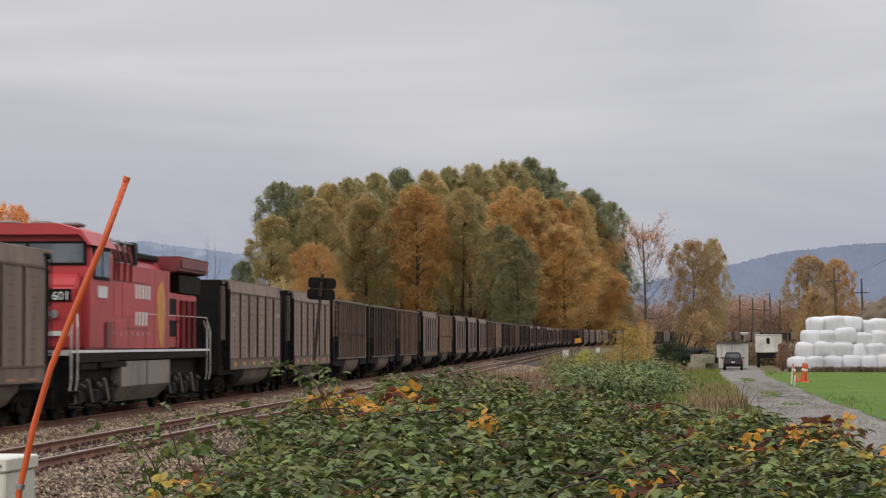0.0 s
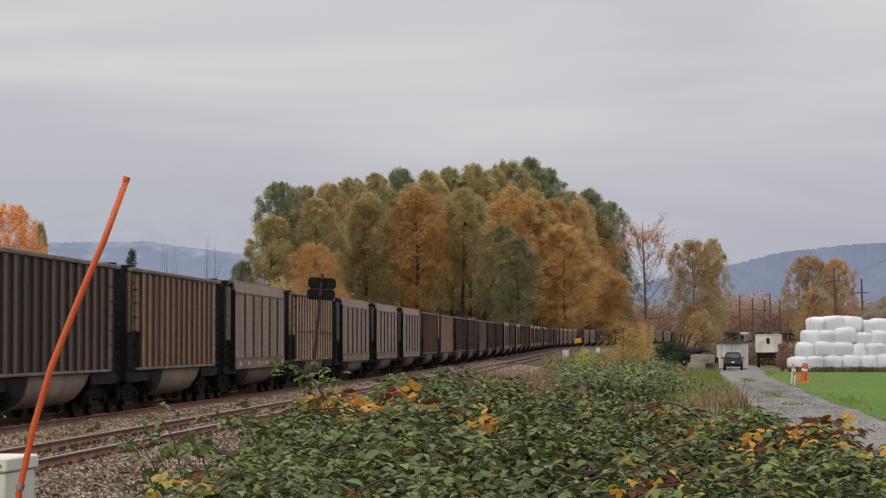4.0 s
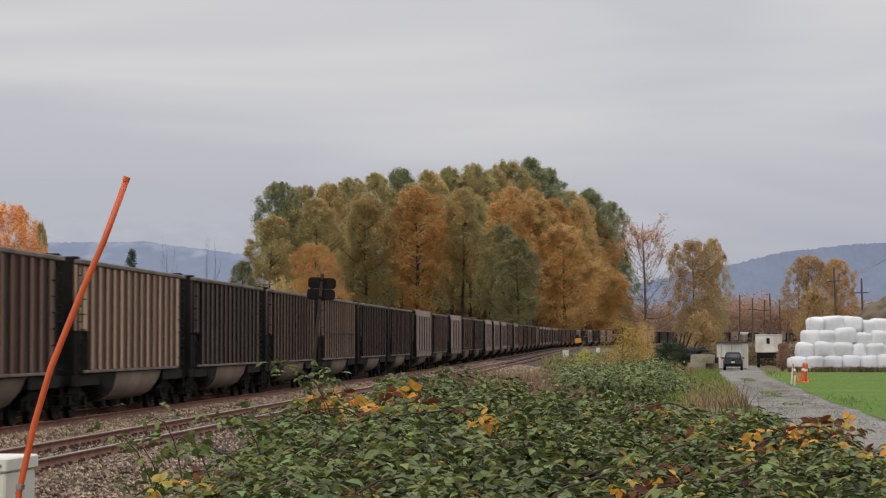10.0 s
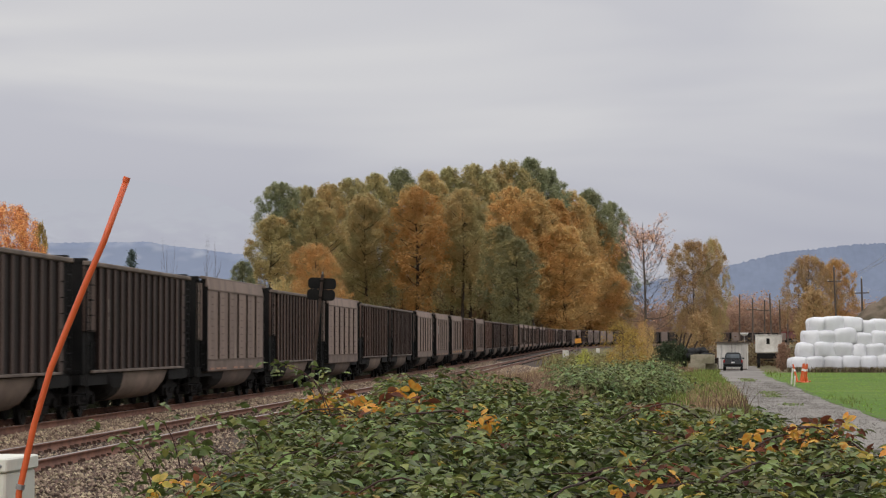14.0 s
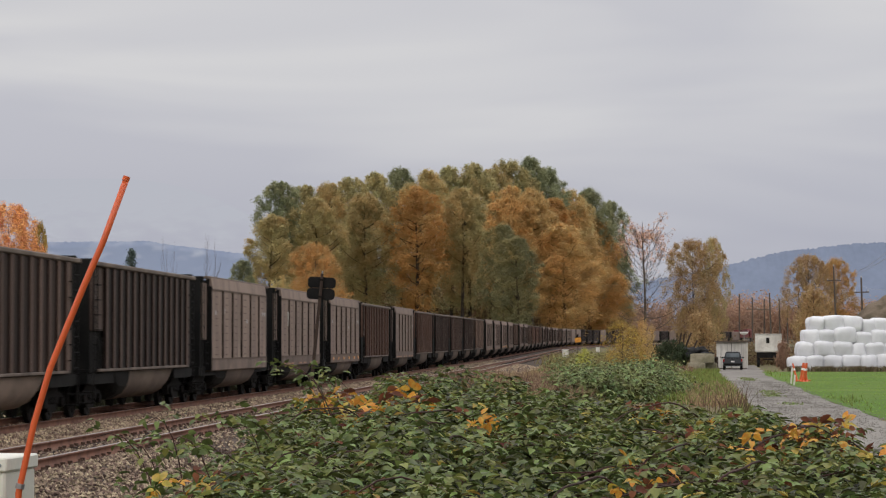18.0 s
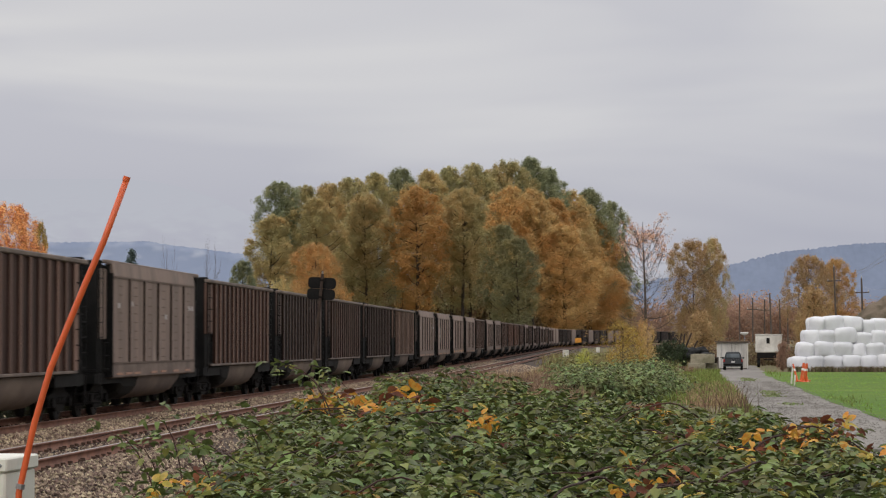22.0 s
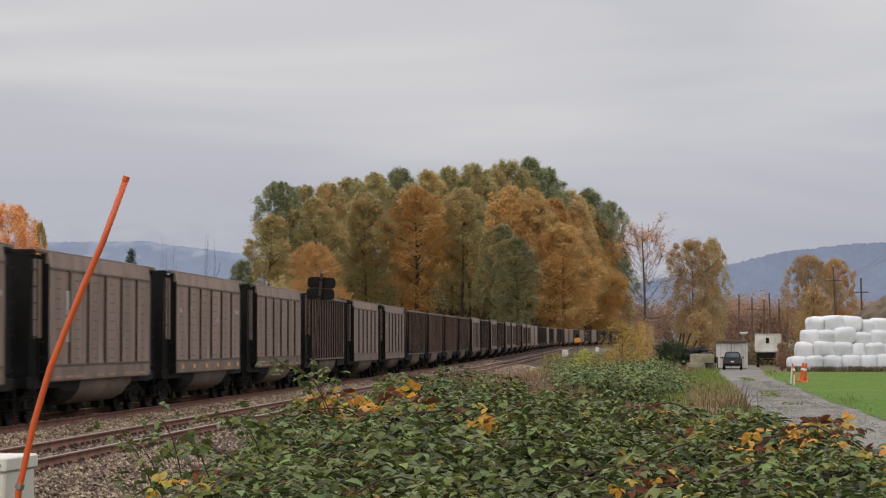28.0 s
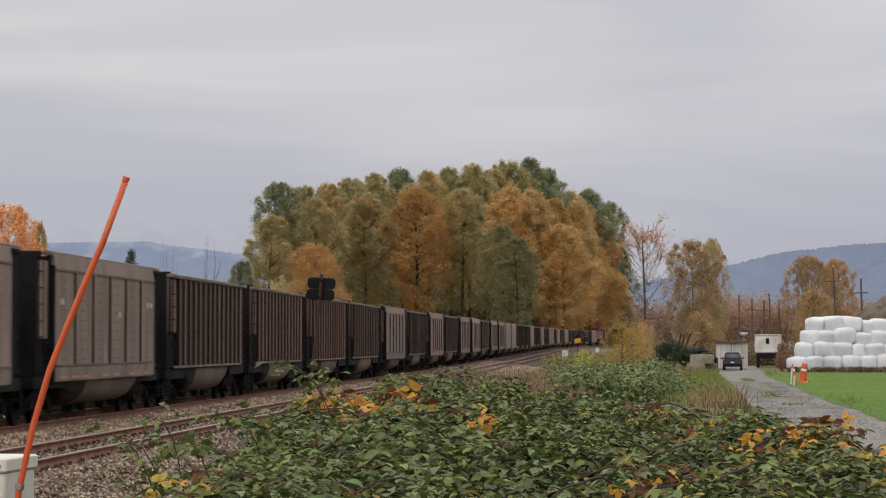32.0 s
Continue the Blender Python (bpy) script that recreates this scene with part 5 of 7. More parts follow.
FRONT = [(-78.4, 540.62, 31.2, 7.35, "o"), (-68.9, 551.45, 33.8, 7.75, "o"), (-59.39, 567.18, 36.9, 7.69, "o"), (-47.48, 568.05, 38.6, 8.75, "r"),
         (-37.28, 578.82, 40.1, 7.56, "o"), (-27.43, 599.59, 40.8, 8.93, "y"), (-22.22, 610.0, 41.5, 8.8, "y"), (-16.37, 630.48, 40.6, 9.67, "r"), (-12.15, 680.92, 41.3, 9.18, "y"), (-6.52, 761.54, 39.7, 9.55, "r"), (-2.2, 791.93, 34.8, 8.82, "d")]
LOWROW = [(-62.2, 496.91, 22.8, 7.2, "s"), (-26.6, 560.0, 28.6, 6.4, "t"), (-22.9, 547.61, 26.2, 6.2, "t"),
          (-13.5, 600.61, 31.8, 9.49, "y"), (-8.44, 701.24, 31.0, 10.42, "r"), (-3.39, 771.79, 25.0, 10.03, "y"), ]
tree_rng = random.Random(8)
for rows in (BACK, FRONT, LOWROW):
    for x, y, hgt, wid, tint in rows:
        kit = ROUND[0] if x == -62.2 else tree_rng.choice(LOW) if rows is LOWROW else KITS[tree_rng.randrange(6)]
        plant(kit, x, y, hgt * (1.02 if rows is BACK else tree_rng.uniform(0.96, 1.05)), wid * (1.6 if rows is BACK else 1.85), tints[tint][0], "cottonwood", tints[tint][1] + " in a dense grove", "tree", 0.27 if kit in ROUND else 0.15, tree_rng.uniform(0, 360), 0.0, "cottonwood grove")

# undergrowth along the foot of the grove
for i in range(40):
    y = 400 + 9.5 * i
    plant(BUSH[i % 3], TRACK_FAR - 13 + bend(y) + tree_rng.uniform(-2, 2), y, tree_rng.uniform(3.5, 7), tree_rng.uniform(8, 12), tree_rng.choice((M["interior"], M["brush"])),
          "undergrowth_bush", "autumn brown undergrowth bush below the grove", "bush", 0.5, tree_rng.uniform(0, 360), grade(y) - 0.5)
# deeper trees that close the view between the trunks
dr = np.random.default_rng(61)
xs = dr.uniform(-80, -14, 230)
hs = dr.uniform(17, 29, 230)
v, f = leaf_cloud(np.stack([xs, 690 + 1.1 * xs + dr.uniform(0, 60, 230), hs * 0.5], -1), np.stack([hs * 0.3, hs * 0.3, hs * 0.5], -1), 260, 0.65, dr)
v[:, 2] = np.maximum(v[:, 2], 0)
tagged(raw("grove_interior", v, f, M["interior"]), "dim brown trees deep inside the grove", "woods", kind="stuff")


# ---- single trees and shrubs ----
plant(SPARSE, 3.29, 331.11, 19.4, 10.75, M["f_peach"], "bare_tree", "nearly bare tree with a few peach leaves", "tree", 0.24, 20)
plant(ROUND[0], 10.34, 341.65, 16.9, 9.33, M["f_soft"], "broadleaf_tree", "golden autumn tree behind a white container", "tree", 0.27, 60)
plant(ROUND[2], 13.21, 346.88, 17.4, 4.98, M["f_olive"], "broadleaf_tree", "olive-yellow autumn tree beside another", "tree", 0.27, 200)
plant(BUSH[0], 9.62, 291.47, 6.6, 6.07, M["f_soft"], "tall_shrub", "golden brown shrub at a tree's foot", "bush", 0.5, 0)
plant(ROUND[1], 32.65, 423.49, 17.6, 10.16, M["f_soft"], "broadleaf_tree", "golden tree behind the wrapped bales", "tree", 0.27, 30)
plant(ROUND[0], 37.97, 428.89, 17.2, 8.31, M["f_orange"], "broadleaf_tree", "orange tree behind the wrapped bales", "tree", 0.27, 130)
plant(BUSH[1], 28.65, 363.04, 11.4, 7.54, M["f_soft"], "tall_shrub", "golden brown shrub behind the bales", "bush", 0.5, 40)
plant(ROUND[1], -37.56, 147.66, 11.5, 5.23, M["f_bright"], "maple_tree", "bright orange maple beyond the railway", "tree", 0.27, 10)
plant(LOW[0], -66.5, 426.31, 16.9, 6.4, M["f_deep"], "dark_tree", "small dark green tree at the grove's edge", "tree", 0.15, 10)
plant(BUSH[0], -58.67, 416.84, 14.1, 6.84, M["f_olive"], "tall_shrub", "pale olive shrub below the grove", "bush", 0.5, 80)
plant(OPEN[0], 0.22, 190.52, 4.5, 4.42, M["f_yellow"], "tall_shrub", "yellow autumn shrub above the brambles", "bush", 0.5, 10)
plant(OPEN[1], 0.96, 196.59, 4.0, 3.83, M["f_yellow"], "tall_shrub", "yellow autumn shrub above the brambles", "bush", 0.5, 200)
plant(OPEN[0], 1.94, 204.68, 4.8, 2.09, M["f_orange"], "tall_shrub", "slim orange shrub around a bare tree", "bush", 0.5, 70)
plant(OPEN[1], 2.27, 200.7, 4.3, 2.33, M["f_gold"], "tall_shrub", "golden shrub around a bare tree", "bush", 0.5, 100)
plant(OPEN[0], -2.66, 166.25, 1.9, 1.31, M["f_lime"], "tall_shrub", "lime-yellow shrub beside the signal cabinet", "bush", 0.5, 150)
plant(OPEN[1], -2.38, 168.27, 2.2, 1.72, M["f_lime"], "tall_shrub", "lime-yellow shrub beside the signal cabinet", "bush", 0.5, 50)
plant(BUSH[0], 4.23, 205.85, 2.8, 3.15, M["b_dark"], "bramble_mound", "dark green bramble mound", "bush", 0.5, 50)
plant(BUSH[2], 3.25, 203.77, 2.4, 2.36, M["b_dark"], "bramble_mound", "dark green bramble mound", "bush", 0.5, 20)
plant(BUSH[1], 5.21, 206.92, 2.6, 1.73, M["b_dark"], "bramble_mound", "dark green bramble mound", "bush", 0.5, 90)
plant(BUSH[1], 13.7, 206.54, 2.7, 1.72, M["f_russet"], "tall_shrub", "russet shrub beside the lane", "bush", 0.5, 50)
FIR = cottonwood(51, limbs=90, per=60, leaf=0.009, low=0.03, wide=0.26, lobe=0.22, droop=1.1, cone=True)
THIN = bare_tree(35, 1, 0.0008, 0.85)
plant(ROUND[2], -40.51, 167.5, 11.4, 1.58, M["f_yellow"], "slender_tree", "thin pale yellow tree beside a maple", "tree", 0.27, 10)
plant(FIR, -60.22, 296.41, 14.6, 5.6, M["f_fir"], "young_fir", "small dark fir beyond the railway", "tree", 0.15, 0)
for px_, args in enumerate(((-59.33, 316.53, 16.6, 2.53), (-55.52, 326.83, 17.4, 3.07))):
    plant(THIN, *args, M["f_russet"], "bare_sapling", "thin leafless sapling beyond the railway", "tree", 0.24, 40 * px_)

# russet woods far to the right and behind the line
rw = np.random.default_rng(17)
for name, x0, x1, y0, h0, h1, n, m in (("distant_russet_wood", -22, 230, 1180, 21, 24.5, 560, "f_russet"), ("distant_brown_wood", 56, 82, 1330, 28, 31, 100, "f_russet"), ("distant_left_wood", -330, -90, 1100, 8, 14, 80, "f_fir")):
    xs = rw.uniform(x0, x1, n)
    hs = rw.uniform(h0, h1, n)
    cs = np.stack([xs, y0 + rw.uniform(-30, 30, n), hs * 0.62], -1)
    rs = np.stack([hs * 0.16, hs * 0.16, hs * 0.36], -1)
    v, f = leaf_cloud(np.concatenate([cs, cs * np.array([1, 1, 0.45])]), np.concatenate([rs, rs * 1.1]), 56, 0.75, rw)
    v[:, 2] += 1.0
    v[:, 2] = np.maximum(v[:, 2], 0.0)
    tagged(raw(name, v, f, M[m]), "hazy far-off autumn woods", "woods", kind="stuff")


# ---- hills ----
def hill(name, x0, x1, y, tops, material, label, rough, steep=1.0):
    """A ridge with a forested, ragged crest; tops gives heights along it."""
    r = np.random.default_rng(len(name))
    n = 420
    xs = np.linspace(x0, x1, n)
    crest = np.interp(np.linspace(0, 1, n), np.linspace(0, 1, len(tops)), tops)
    crest = crest + r.uniform(0, rough, n) + 0.5 * rough * np.sin(xs * 0.02)
    rows = []
    smooth = np.interp(np.linspace(0, 1, n), np.linspace(0, 1, len(tops)), tops)
    for f, back in ((-0.1, 0), (0.2, 150), (0.4, 260), (0.6, 360), (0.8, 450), (0.94, 510), (1.0, 530), (0.6, 800)):
        rows.append(np.stack([xs, np.full(n, y + back * steep), (crest if f == 1.0 else smooth * f)], -1))
    v = np.concatenate(rows)
    faces = [(j * n + i, j * n + i + 1, (j + 1) * n + i + 1, (j + 1) * n + i) for j in range(len(rows) - 1) for i in range(n - 1)]
    return tagged(raw(name, v, faces, material, smooth=True), label, "hill", kind="structure")


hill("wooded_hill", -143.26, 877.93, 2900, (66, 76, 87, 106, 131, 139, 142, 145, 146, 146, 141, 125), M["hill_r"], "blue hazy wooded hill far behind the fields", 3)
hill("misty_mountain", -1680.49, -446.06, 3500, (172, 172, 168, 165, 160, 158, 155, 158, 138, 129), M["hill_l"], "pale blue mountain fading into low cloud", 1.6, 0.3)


# low cloud lying on the mountain's top
def cloud_bank():
    m = bpy.data.materials.new("low_cloud")
    m.use_nodes = True
    n, l = m.node_tree.nodes, m.node_tree.links
    n.clear()
    out, mix, tr, em = n.new("ShaderNodeOutputMaterial"), n.new("ShaderNodeMixShader"), n.new("ShaderNodeBsdfTransparent"), n.new("ShaderNodeEmission")
    # The cloud sheet glows at a set sky grey instead of being lit.
    em.inputs["Color"].default_value = (0.47, 0.485, 0.54, 1)
    co, noi, sep, add, rng = n.new("ShaderNodeTexCoord"), n.new("ShaderNodeTexNoise"), n.new("ShaderNodeSeparateXYZ"), n.new("ShaderNodeMath"), n.new("ShaderNodeMapRange")
    mp = n.new("ShaderNodeMapping")
    mp.inputs["Scale"].default_value = (0.006, 0.0, 0.014)
    l.new(co.outputs["Object"], mp.inputs["Vector"])
    l.new(mp.outputs[0], noi.inputs["Vector"])
    noi.inputs["Detail"].default_value = 1.5
    l.new(co.outputs["Object"], sep.inputs[0])
    add.operation = "MULTIPLY_ADD"
    add.inputs[1].default_value = 150.0
    l.new(noi.outputs["Fac"], add.inputs[0])
    l.new(sep.outputs["Z"], add.inputs[2])
    rng.interpolation_type = "SMOOTHSTEP"
    rng.inputs["From Min"].default_value, rng.inputs["From Max"].default_value = 195.0, 270.0
    rng.inputs["To Max"].default_value = 0.92
    l.new(add.outputs[0], rng.inputs["Value"])
    l.new(rng.outputs[0], mix.inputs[0])
    l.new(tr.outputs[0], mix.inputs[1])
    l.new(em.outputs[0], mix.inputs[2])
    l.new(mix.outputs[0], out.inputs["Surface"])
    x0, x1 = -1222.93, -426.52
    xs = np.linspace(x0, x1, 40)
    top = 230 - 110 * np.clip((xs - x0) / (x1 - x0) * 3 - 2, 0, 1) ** 2
    v = np.concatenate([np.stack([xs, 3300 + 20 * np.sin(xs * 0.01), np.full(40, 60.0)], -1), np.stack([xs, 3330 + 20 * np.sin(xs * 0.01), top], -1)])
    tagged(raw("cloud_backdrop", v, [(i, i + 1, 41 + i, 40 + i) for i in range(39)], m), "white low cloud drifting over the mountain top", "cloud", kind="structure")


cloud_bank()


# ---- the bramble thicket in front ----
A0 = radians(4.165)


def spot(u, d):
    """World x, y of a place u metres across and d metres ahead, square to the camera's heading."""
    return u * math.cos(A0) - d * math.sin(A0), u * math.sin(A0) + d * math.cos(A0)


# crest of the thicket across its width: u / d (angle), distance, height
CREST_A = (-0.13, -0.1126, -0.1045, -0.0893, -0.080, -0.0707, -0.0614, -0.0521, -0.0312, -0.0219, 0.0154, 0.027, 0.0503, 0.0735, 0.0945, 0.1084, 0.120, 0.134, 0.1433, 0.155, 0.1666, 0.176, 0.19)
CREST_D = (10.5, 12.0, 13.0, 15.0, 16.5, 18.0, 19.5, 20.5, 22.0, 22.0, 22.0, 22.0, 22.0, 21.0, 20.0, 18.5, 17.5, 16.5, 15.5, 14.5, 13.5, 12.8, 12.0)
CREST_Z = (0.98, 1.06, 1.06, 1.08, 1.10, 1.18, 1.28, 1.30, 1.33, 1.48, 1.47, 1.44, 1.34, 1.31, 1.31, 1.24, 1.29, 1.33, 1.30, 1.30, 1.28, 1.22, 1.19)


def top_of(a, d):
    """Height of the thicket's upper surface on the bearing a at distance d (arrays)."""
    cd, cz = np.interp(a, CREST_A, CREST_D), np.interp(a, CREST_A, CREST_Z)
    near = 1.14 + (cz - 1.14) * np.clip((d - 7.5) / (cd - 7.5), 0, 1)
    far = cz - 0.055 * np.clip(d - cd, 0, None) ** 1.5
    return np.where(d < cd, near, far)


def lumps(x, y):
    return 0.035 * np.sin(x * 1.1 + 2.0 * np.sin(y * 0.6)) * np.sin(y * 0.9 + 2) + 0.05 * np.sin(x * 2.9 + 0.7 * y) * np.sin(y * 1.9 + 1.0) + 0.04 * np.sin(y * 3.1 - x * 2.1 + 0.5 * np.sin(x * 3)) + 0.03 * np.sin(x * 6.1 + 1.3 + np.sin(y * 2)) * np.sin(y * 5.3)


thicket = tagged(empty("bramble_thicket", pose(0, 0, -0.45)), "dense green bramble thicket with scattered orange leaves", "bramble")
# Added near-black sheet under the leaves, standing in for stems and inner shade.
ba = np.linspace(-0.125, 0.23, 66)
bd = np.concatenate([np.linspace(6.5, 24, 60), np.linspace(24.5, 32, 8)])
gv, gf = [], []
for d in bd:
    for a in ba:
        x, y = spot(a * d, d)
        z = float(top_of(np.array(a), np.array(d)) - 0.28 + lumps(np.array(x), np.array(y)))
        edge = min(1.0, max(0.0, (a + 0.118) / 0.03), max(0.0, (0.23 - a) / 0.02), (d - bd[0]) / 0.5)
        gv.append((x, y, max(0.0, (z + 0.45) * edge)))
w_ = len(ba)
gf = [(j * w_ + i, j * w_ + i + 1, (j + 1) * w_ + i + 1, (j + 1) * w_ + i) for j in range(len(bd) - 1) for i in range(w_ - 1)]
raw("tangle", gv, gf, M["core"], thicket, "near-black sheet for stems and shade under the leaves", smooth=True)

# one leaflet: a pointed oval folded along its midrib, lengthwise on +x
LEAF = np.array([(0, 0, 0), (0.14, 0.2, 0.05), (0.42, 0.31, 0.08), (0.78, 0.18, 0.01), (1.08, 0, -0.16), (0.78, -0.18, 0.01), (0.42, -0.31, 0.08), (0.14, -0.2, 0.05), (0.3, 0, -0.02), (0.68, 0, -0.07)])
LEAF_F = np.array([(0, 8, 1), (1, 8, 2), (2, 8, 9), (2, 9, 3), (3, 9, 4), (0, 7, 8), (7, 6, 8), (6, 9, 8), (6, 5, 9), (5, 4, 9)])


def leaves(p, size, r, tilt=0.34):
    """Compound leaves of three leaflets at the points p."""
    n = len(p)
    out = []
    yaw = r.uniform(0, 2 * np.pi, n)
    for k, (da, s) in enumerate(((0.0, 1.0), (1.15, 0.8), (-1.15, 0.8))):
        a = yaw + da + r.normal(0, 0.15, n)
        s_ = size * s * r.uniform(0.55, 1.3, n)
        v = LEAF[None] * s_[:, None, None]
        v[..., 0] += 0.018
        droop = r.normal(0.18, tilt * 0.5, n)[:, None]
        roll = r.normal(0, tilt * 0.75, n)[:, None]
        y2 = v[..., 1] * np.cos(roll) - v[..., 2] * np.sin(roll)
        z2 = v[..., 1] * np.sin(roll) + v[..., 2] * np.cos(roll)
        x3 = v[..., 0] * np.cos(droop) + z2 * np.sin(droop)
        z3 = -v[..., 0] * np.sin(droop) + z2 * np.cos(droop)
        c, s2 = np.cos(a)[:, None], np.sin(a)[:, None]
        out.append(np.stack([x3 * c - y2 * s2, x3 * s2 + y2 * c, z3], -1) + p[:, None])
    v = np.stack(out, 1).reshape(-1, 3)
    f = (LEAF_F[None] + 10 * np.arange(3 * n)[:, None, None]).reshape(-1, 3)
    return v, f


rb = np.random.default_rng(77)


def clump(x, y):
    """Leaf masses a hand or two across, -1 to 1."""
    return 0.5 * np.sin(x * 13 + 3 * np.sin(y * 3.1)) * np.sin(y * 7 + 2 * np.sin(x * 4.3)) + 0.5 * np.sin(x * 5.3 + 1.7 * np.sin(y * 5) + 2) * np.sin(y * 3.7 + 1.5 * np.sin(x * 3))


def thicket_points(n, lift0, lift1, a0=-0.15, a1=0.215, d0=9.4, d1=24.5):
    a = rb.uniform(a0, a1, n)
    d = np.sqrt(rb.uniform(d0 ** 2, d1 ** 2, n))
    x, y = spot(a * d, d)
    z = top_of(a, d) + lumps(x, y) + rb.uniform(lift0, lift1, n)
    fine = clump(x, y)
    z = z + 0.125 * fine
    keep = (rb.uniform(0, 1, n) < np.clip(0.52 + 1.0 * fine, 0.04, 1)) & (d < np.interp(a, CREST_A, CREST_D) + 2.5) & (rb.uniform(0, 1, n) < np.clip((a + 0.128) / 0.04, 0.04, 1))
    return np.stack([x, y, z + 0.45], -1)[keep]


for name, n, lo, hi, m, size in (("green_leaves", 42000, -0.16, 0.06, "b_green", 0.07), ("olive_leaves", 9000, -0.1, 0.06, "b_olive", 0.068), ("yellow_leaves", 650, -0.06, 0.05, "b_yellow", 0.062), ("rust_leaves", 1100, -0.15, 0.04, "b_rust", 0.06)):
    v, f = leaves(thicket_points(n, lo, hi), size, rb)
    o = raw(name, v, f, M[m], thicket, smooth=True)
    tagged(o, kind="stuff")

# single leaves that stand clear on top
EDGE = ((0.0, 0.0), (0.1, 0.16), (0.3, 0.29), (0.42, 0.27), (0.5, 0.31), (0.68, 0.24), (0.78, 0.2), (1.0, 0.0))


def rich_leaf(size, r):
    """One compound leaf: three toothed, cupped leaflets on a short stalk."""
    vs, fs = [], []
    yaw = r.uniform(0, 6.3)
    for da, s in ((0.0, 1.0), (1.2, 0.8), (-1.2, 0.8)):
        k = len(vs)
        a, s_ = yaw + da + r.normal(0, 0.15), size * s * r.uniform(0.85, 1.15)
        cup, droop, roll = r.uniform(0.1, 0.45), r.normal(0.3, 0.2), r.normal(0, 0.35)
        pts = [(t, 0.0) for t, _ in EDGE] + [(t, w) for t, w in EDGE[1:-1]] + [(t, -w) for t, w in EDGE[1:-1]]
        for t, w in pts:
            z = cup * abs(w) - droop * t * t + roll * w + r.normal(0, 0.02)
            x = 0.15 + t
            vs.append((s_ * (x * math.cos(a) - w * math.sin(a)), s_ * (x * math.sin(a) + w * math.cos(a)), s_ * z))
        for side in (8, 14):
            for j in range(7):
                m0, m1 = k + j, k + j + 1
                e0 = k + side + j - 1 if j > 0 else None
                e1 = k + side + j if j < 6 else None
                q = [p for p in (m0, m1, e1, e0) if p is not None]
                fs.append(q if side == 8 else q[::-1])
    return np.array(vs), fs


LEAF_ME = {}
for key in ("b_green", "b_olive", "b_orange", "b_rust", "b_yellow"):
    LEAF_ME[key] = []
    for q in range(4):
        v, f = rich_leaf(0.066, np.random.default_rng(q + 5))
        me = bpy.data.meshes.new("leaf")
        me.from_pydata(v.tolist(), [], f)
        me.shade_smooth()
        me.materials.append(M[key])
        LEAF_ME[key].append(me)
for i, p in enumerate(thicket_points(700, 0.02, 0.08, d0=7.5, d1=17)[:260]):
    o = link("leaf", LEAF_ME[rb.choice(("b_green", "b_green", "b_green", "b_olive"))][i % 4], None, thicket)
    o.matrix_basis = Matrix.Translation(p) @ Euler((rb.normal(0, 0.25), rb.normal(0, 0.25), rb.uniform(0, 6.3))).to_matrix().to_4x4()
# orange clusters: bearing, distance, count
CLUSTERS = [(-0.05, 19.3, 9), (-0.037, 18, 9), (-0.02, 17.3, 7), (-0.043, 20, 7), (-0.034, 19, 7), (-0.011, 17, 6), (0.0155, 14.5, 8), (-0.087, 12.3, 5), (-0.112, 11.5, 5), (-0.103, 11.2, 5), (-0.131, 10.0, 4), (0.083, 17.6, 6), (0.092, 18, 5), (0.105, 15, 4), (0.13, 13.6, 6),
            (0.143, 13.7, 4), (0.152, 13.7, 5), (0.157, 14.0, 5), (0.147, 13.9, 4), (0.162, 13.5, 4), (0.086, 18.4, 6), (0.168, 12.6, 3), (0.14, 12.8, 3), (0.18, 11.2, 5), (0.08, 10.2, 6), (0.092, 10.1, 5), (0.122, 16, 3)]
for a, d, n in CLUSTERS:
    for j in range(n + 5):
        aa, dd = a + rb.normal(0, 0.085 / d), d + rb.normal(0, 0.3)
        x, y = spot(aa * dd, dd)
        z = float(top_of(np.array(aa), np.array(dd)) + lumps(np.array(x), np.array(y))) + rb.uniform(0.03, 0.14) + 0.45
        o = link("leaf", LEAF_ME[("b_orange", "b_orange", "b_yellow", "b_rust", "b_rust")[rb.integers(5)]][j % 4], None, thicket, "orange autumn leaf")
        o.matrix_basis = Matrix.Translation((x, y, z)) @ Euler((rb.normal(0, 0.5), rb.normal(0, 0.5), rb.uniform(0, 6.3))).to_matrix().to_4x4() @ Matrix.Scale(rb.uniform(0.85, 1.35) * (1.2 if -0.06 < a < 0.0 else 1.0) * (0.65 + 0.35 * min(1.0, (d - 8) / 8)), 4)
# arching canes
for i in range(52):
    a, d = rb.uniform(-0.075, 0.19), rb.uniform(10, 21)
    d = min(d, float(np.interp(a, CREST_A, CREST_D)) - 0.3)
    turn, ln, hi = rb.choice((0, 3.14)) + rb.normal(0, 0.6), rb.uniform(0.5, 1.1), rb.uniform(0.06, 0.17)
    pts = []
    for t in np.linspace(-1, 1, 9):
        uu, dd = a * d + math.cos(turn) * t * ln * 0.6, d + math.sin(turn) * t * ln * 0.6
        x, y = spot(uu, dd)
        z = float(top_of(np.array(uu / dd), np.array(dd))) + 0.45 + hi * (1 - t * t) - 0.07 + 0.02 * math.sin(5 * t + i)
        pts.append((x, y, z))
    part("cane", tube(bmesh.new(), pts, [0.0048] * 6 + [0.0042, 0.0035, 0.002], 5), M["cane"], thicket)

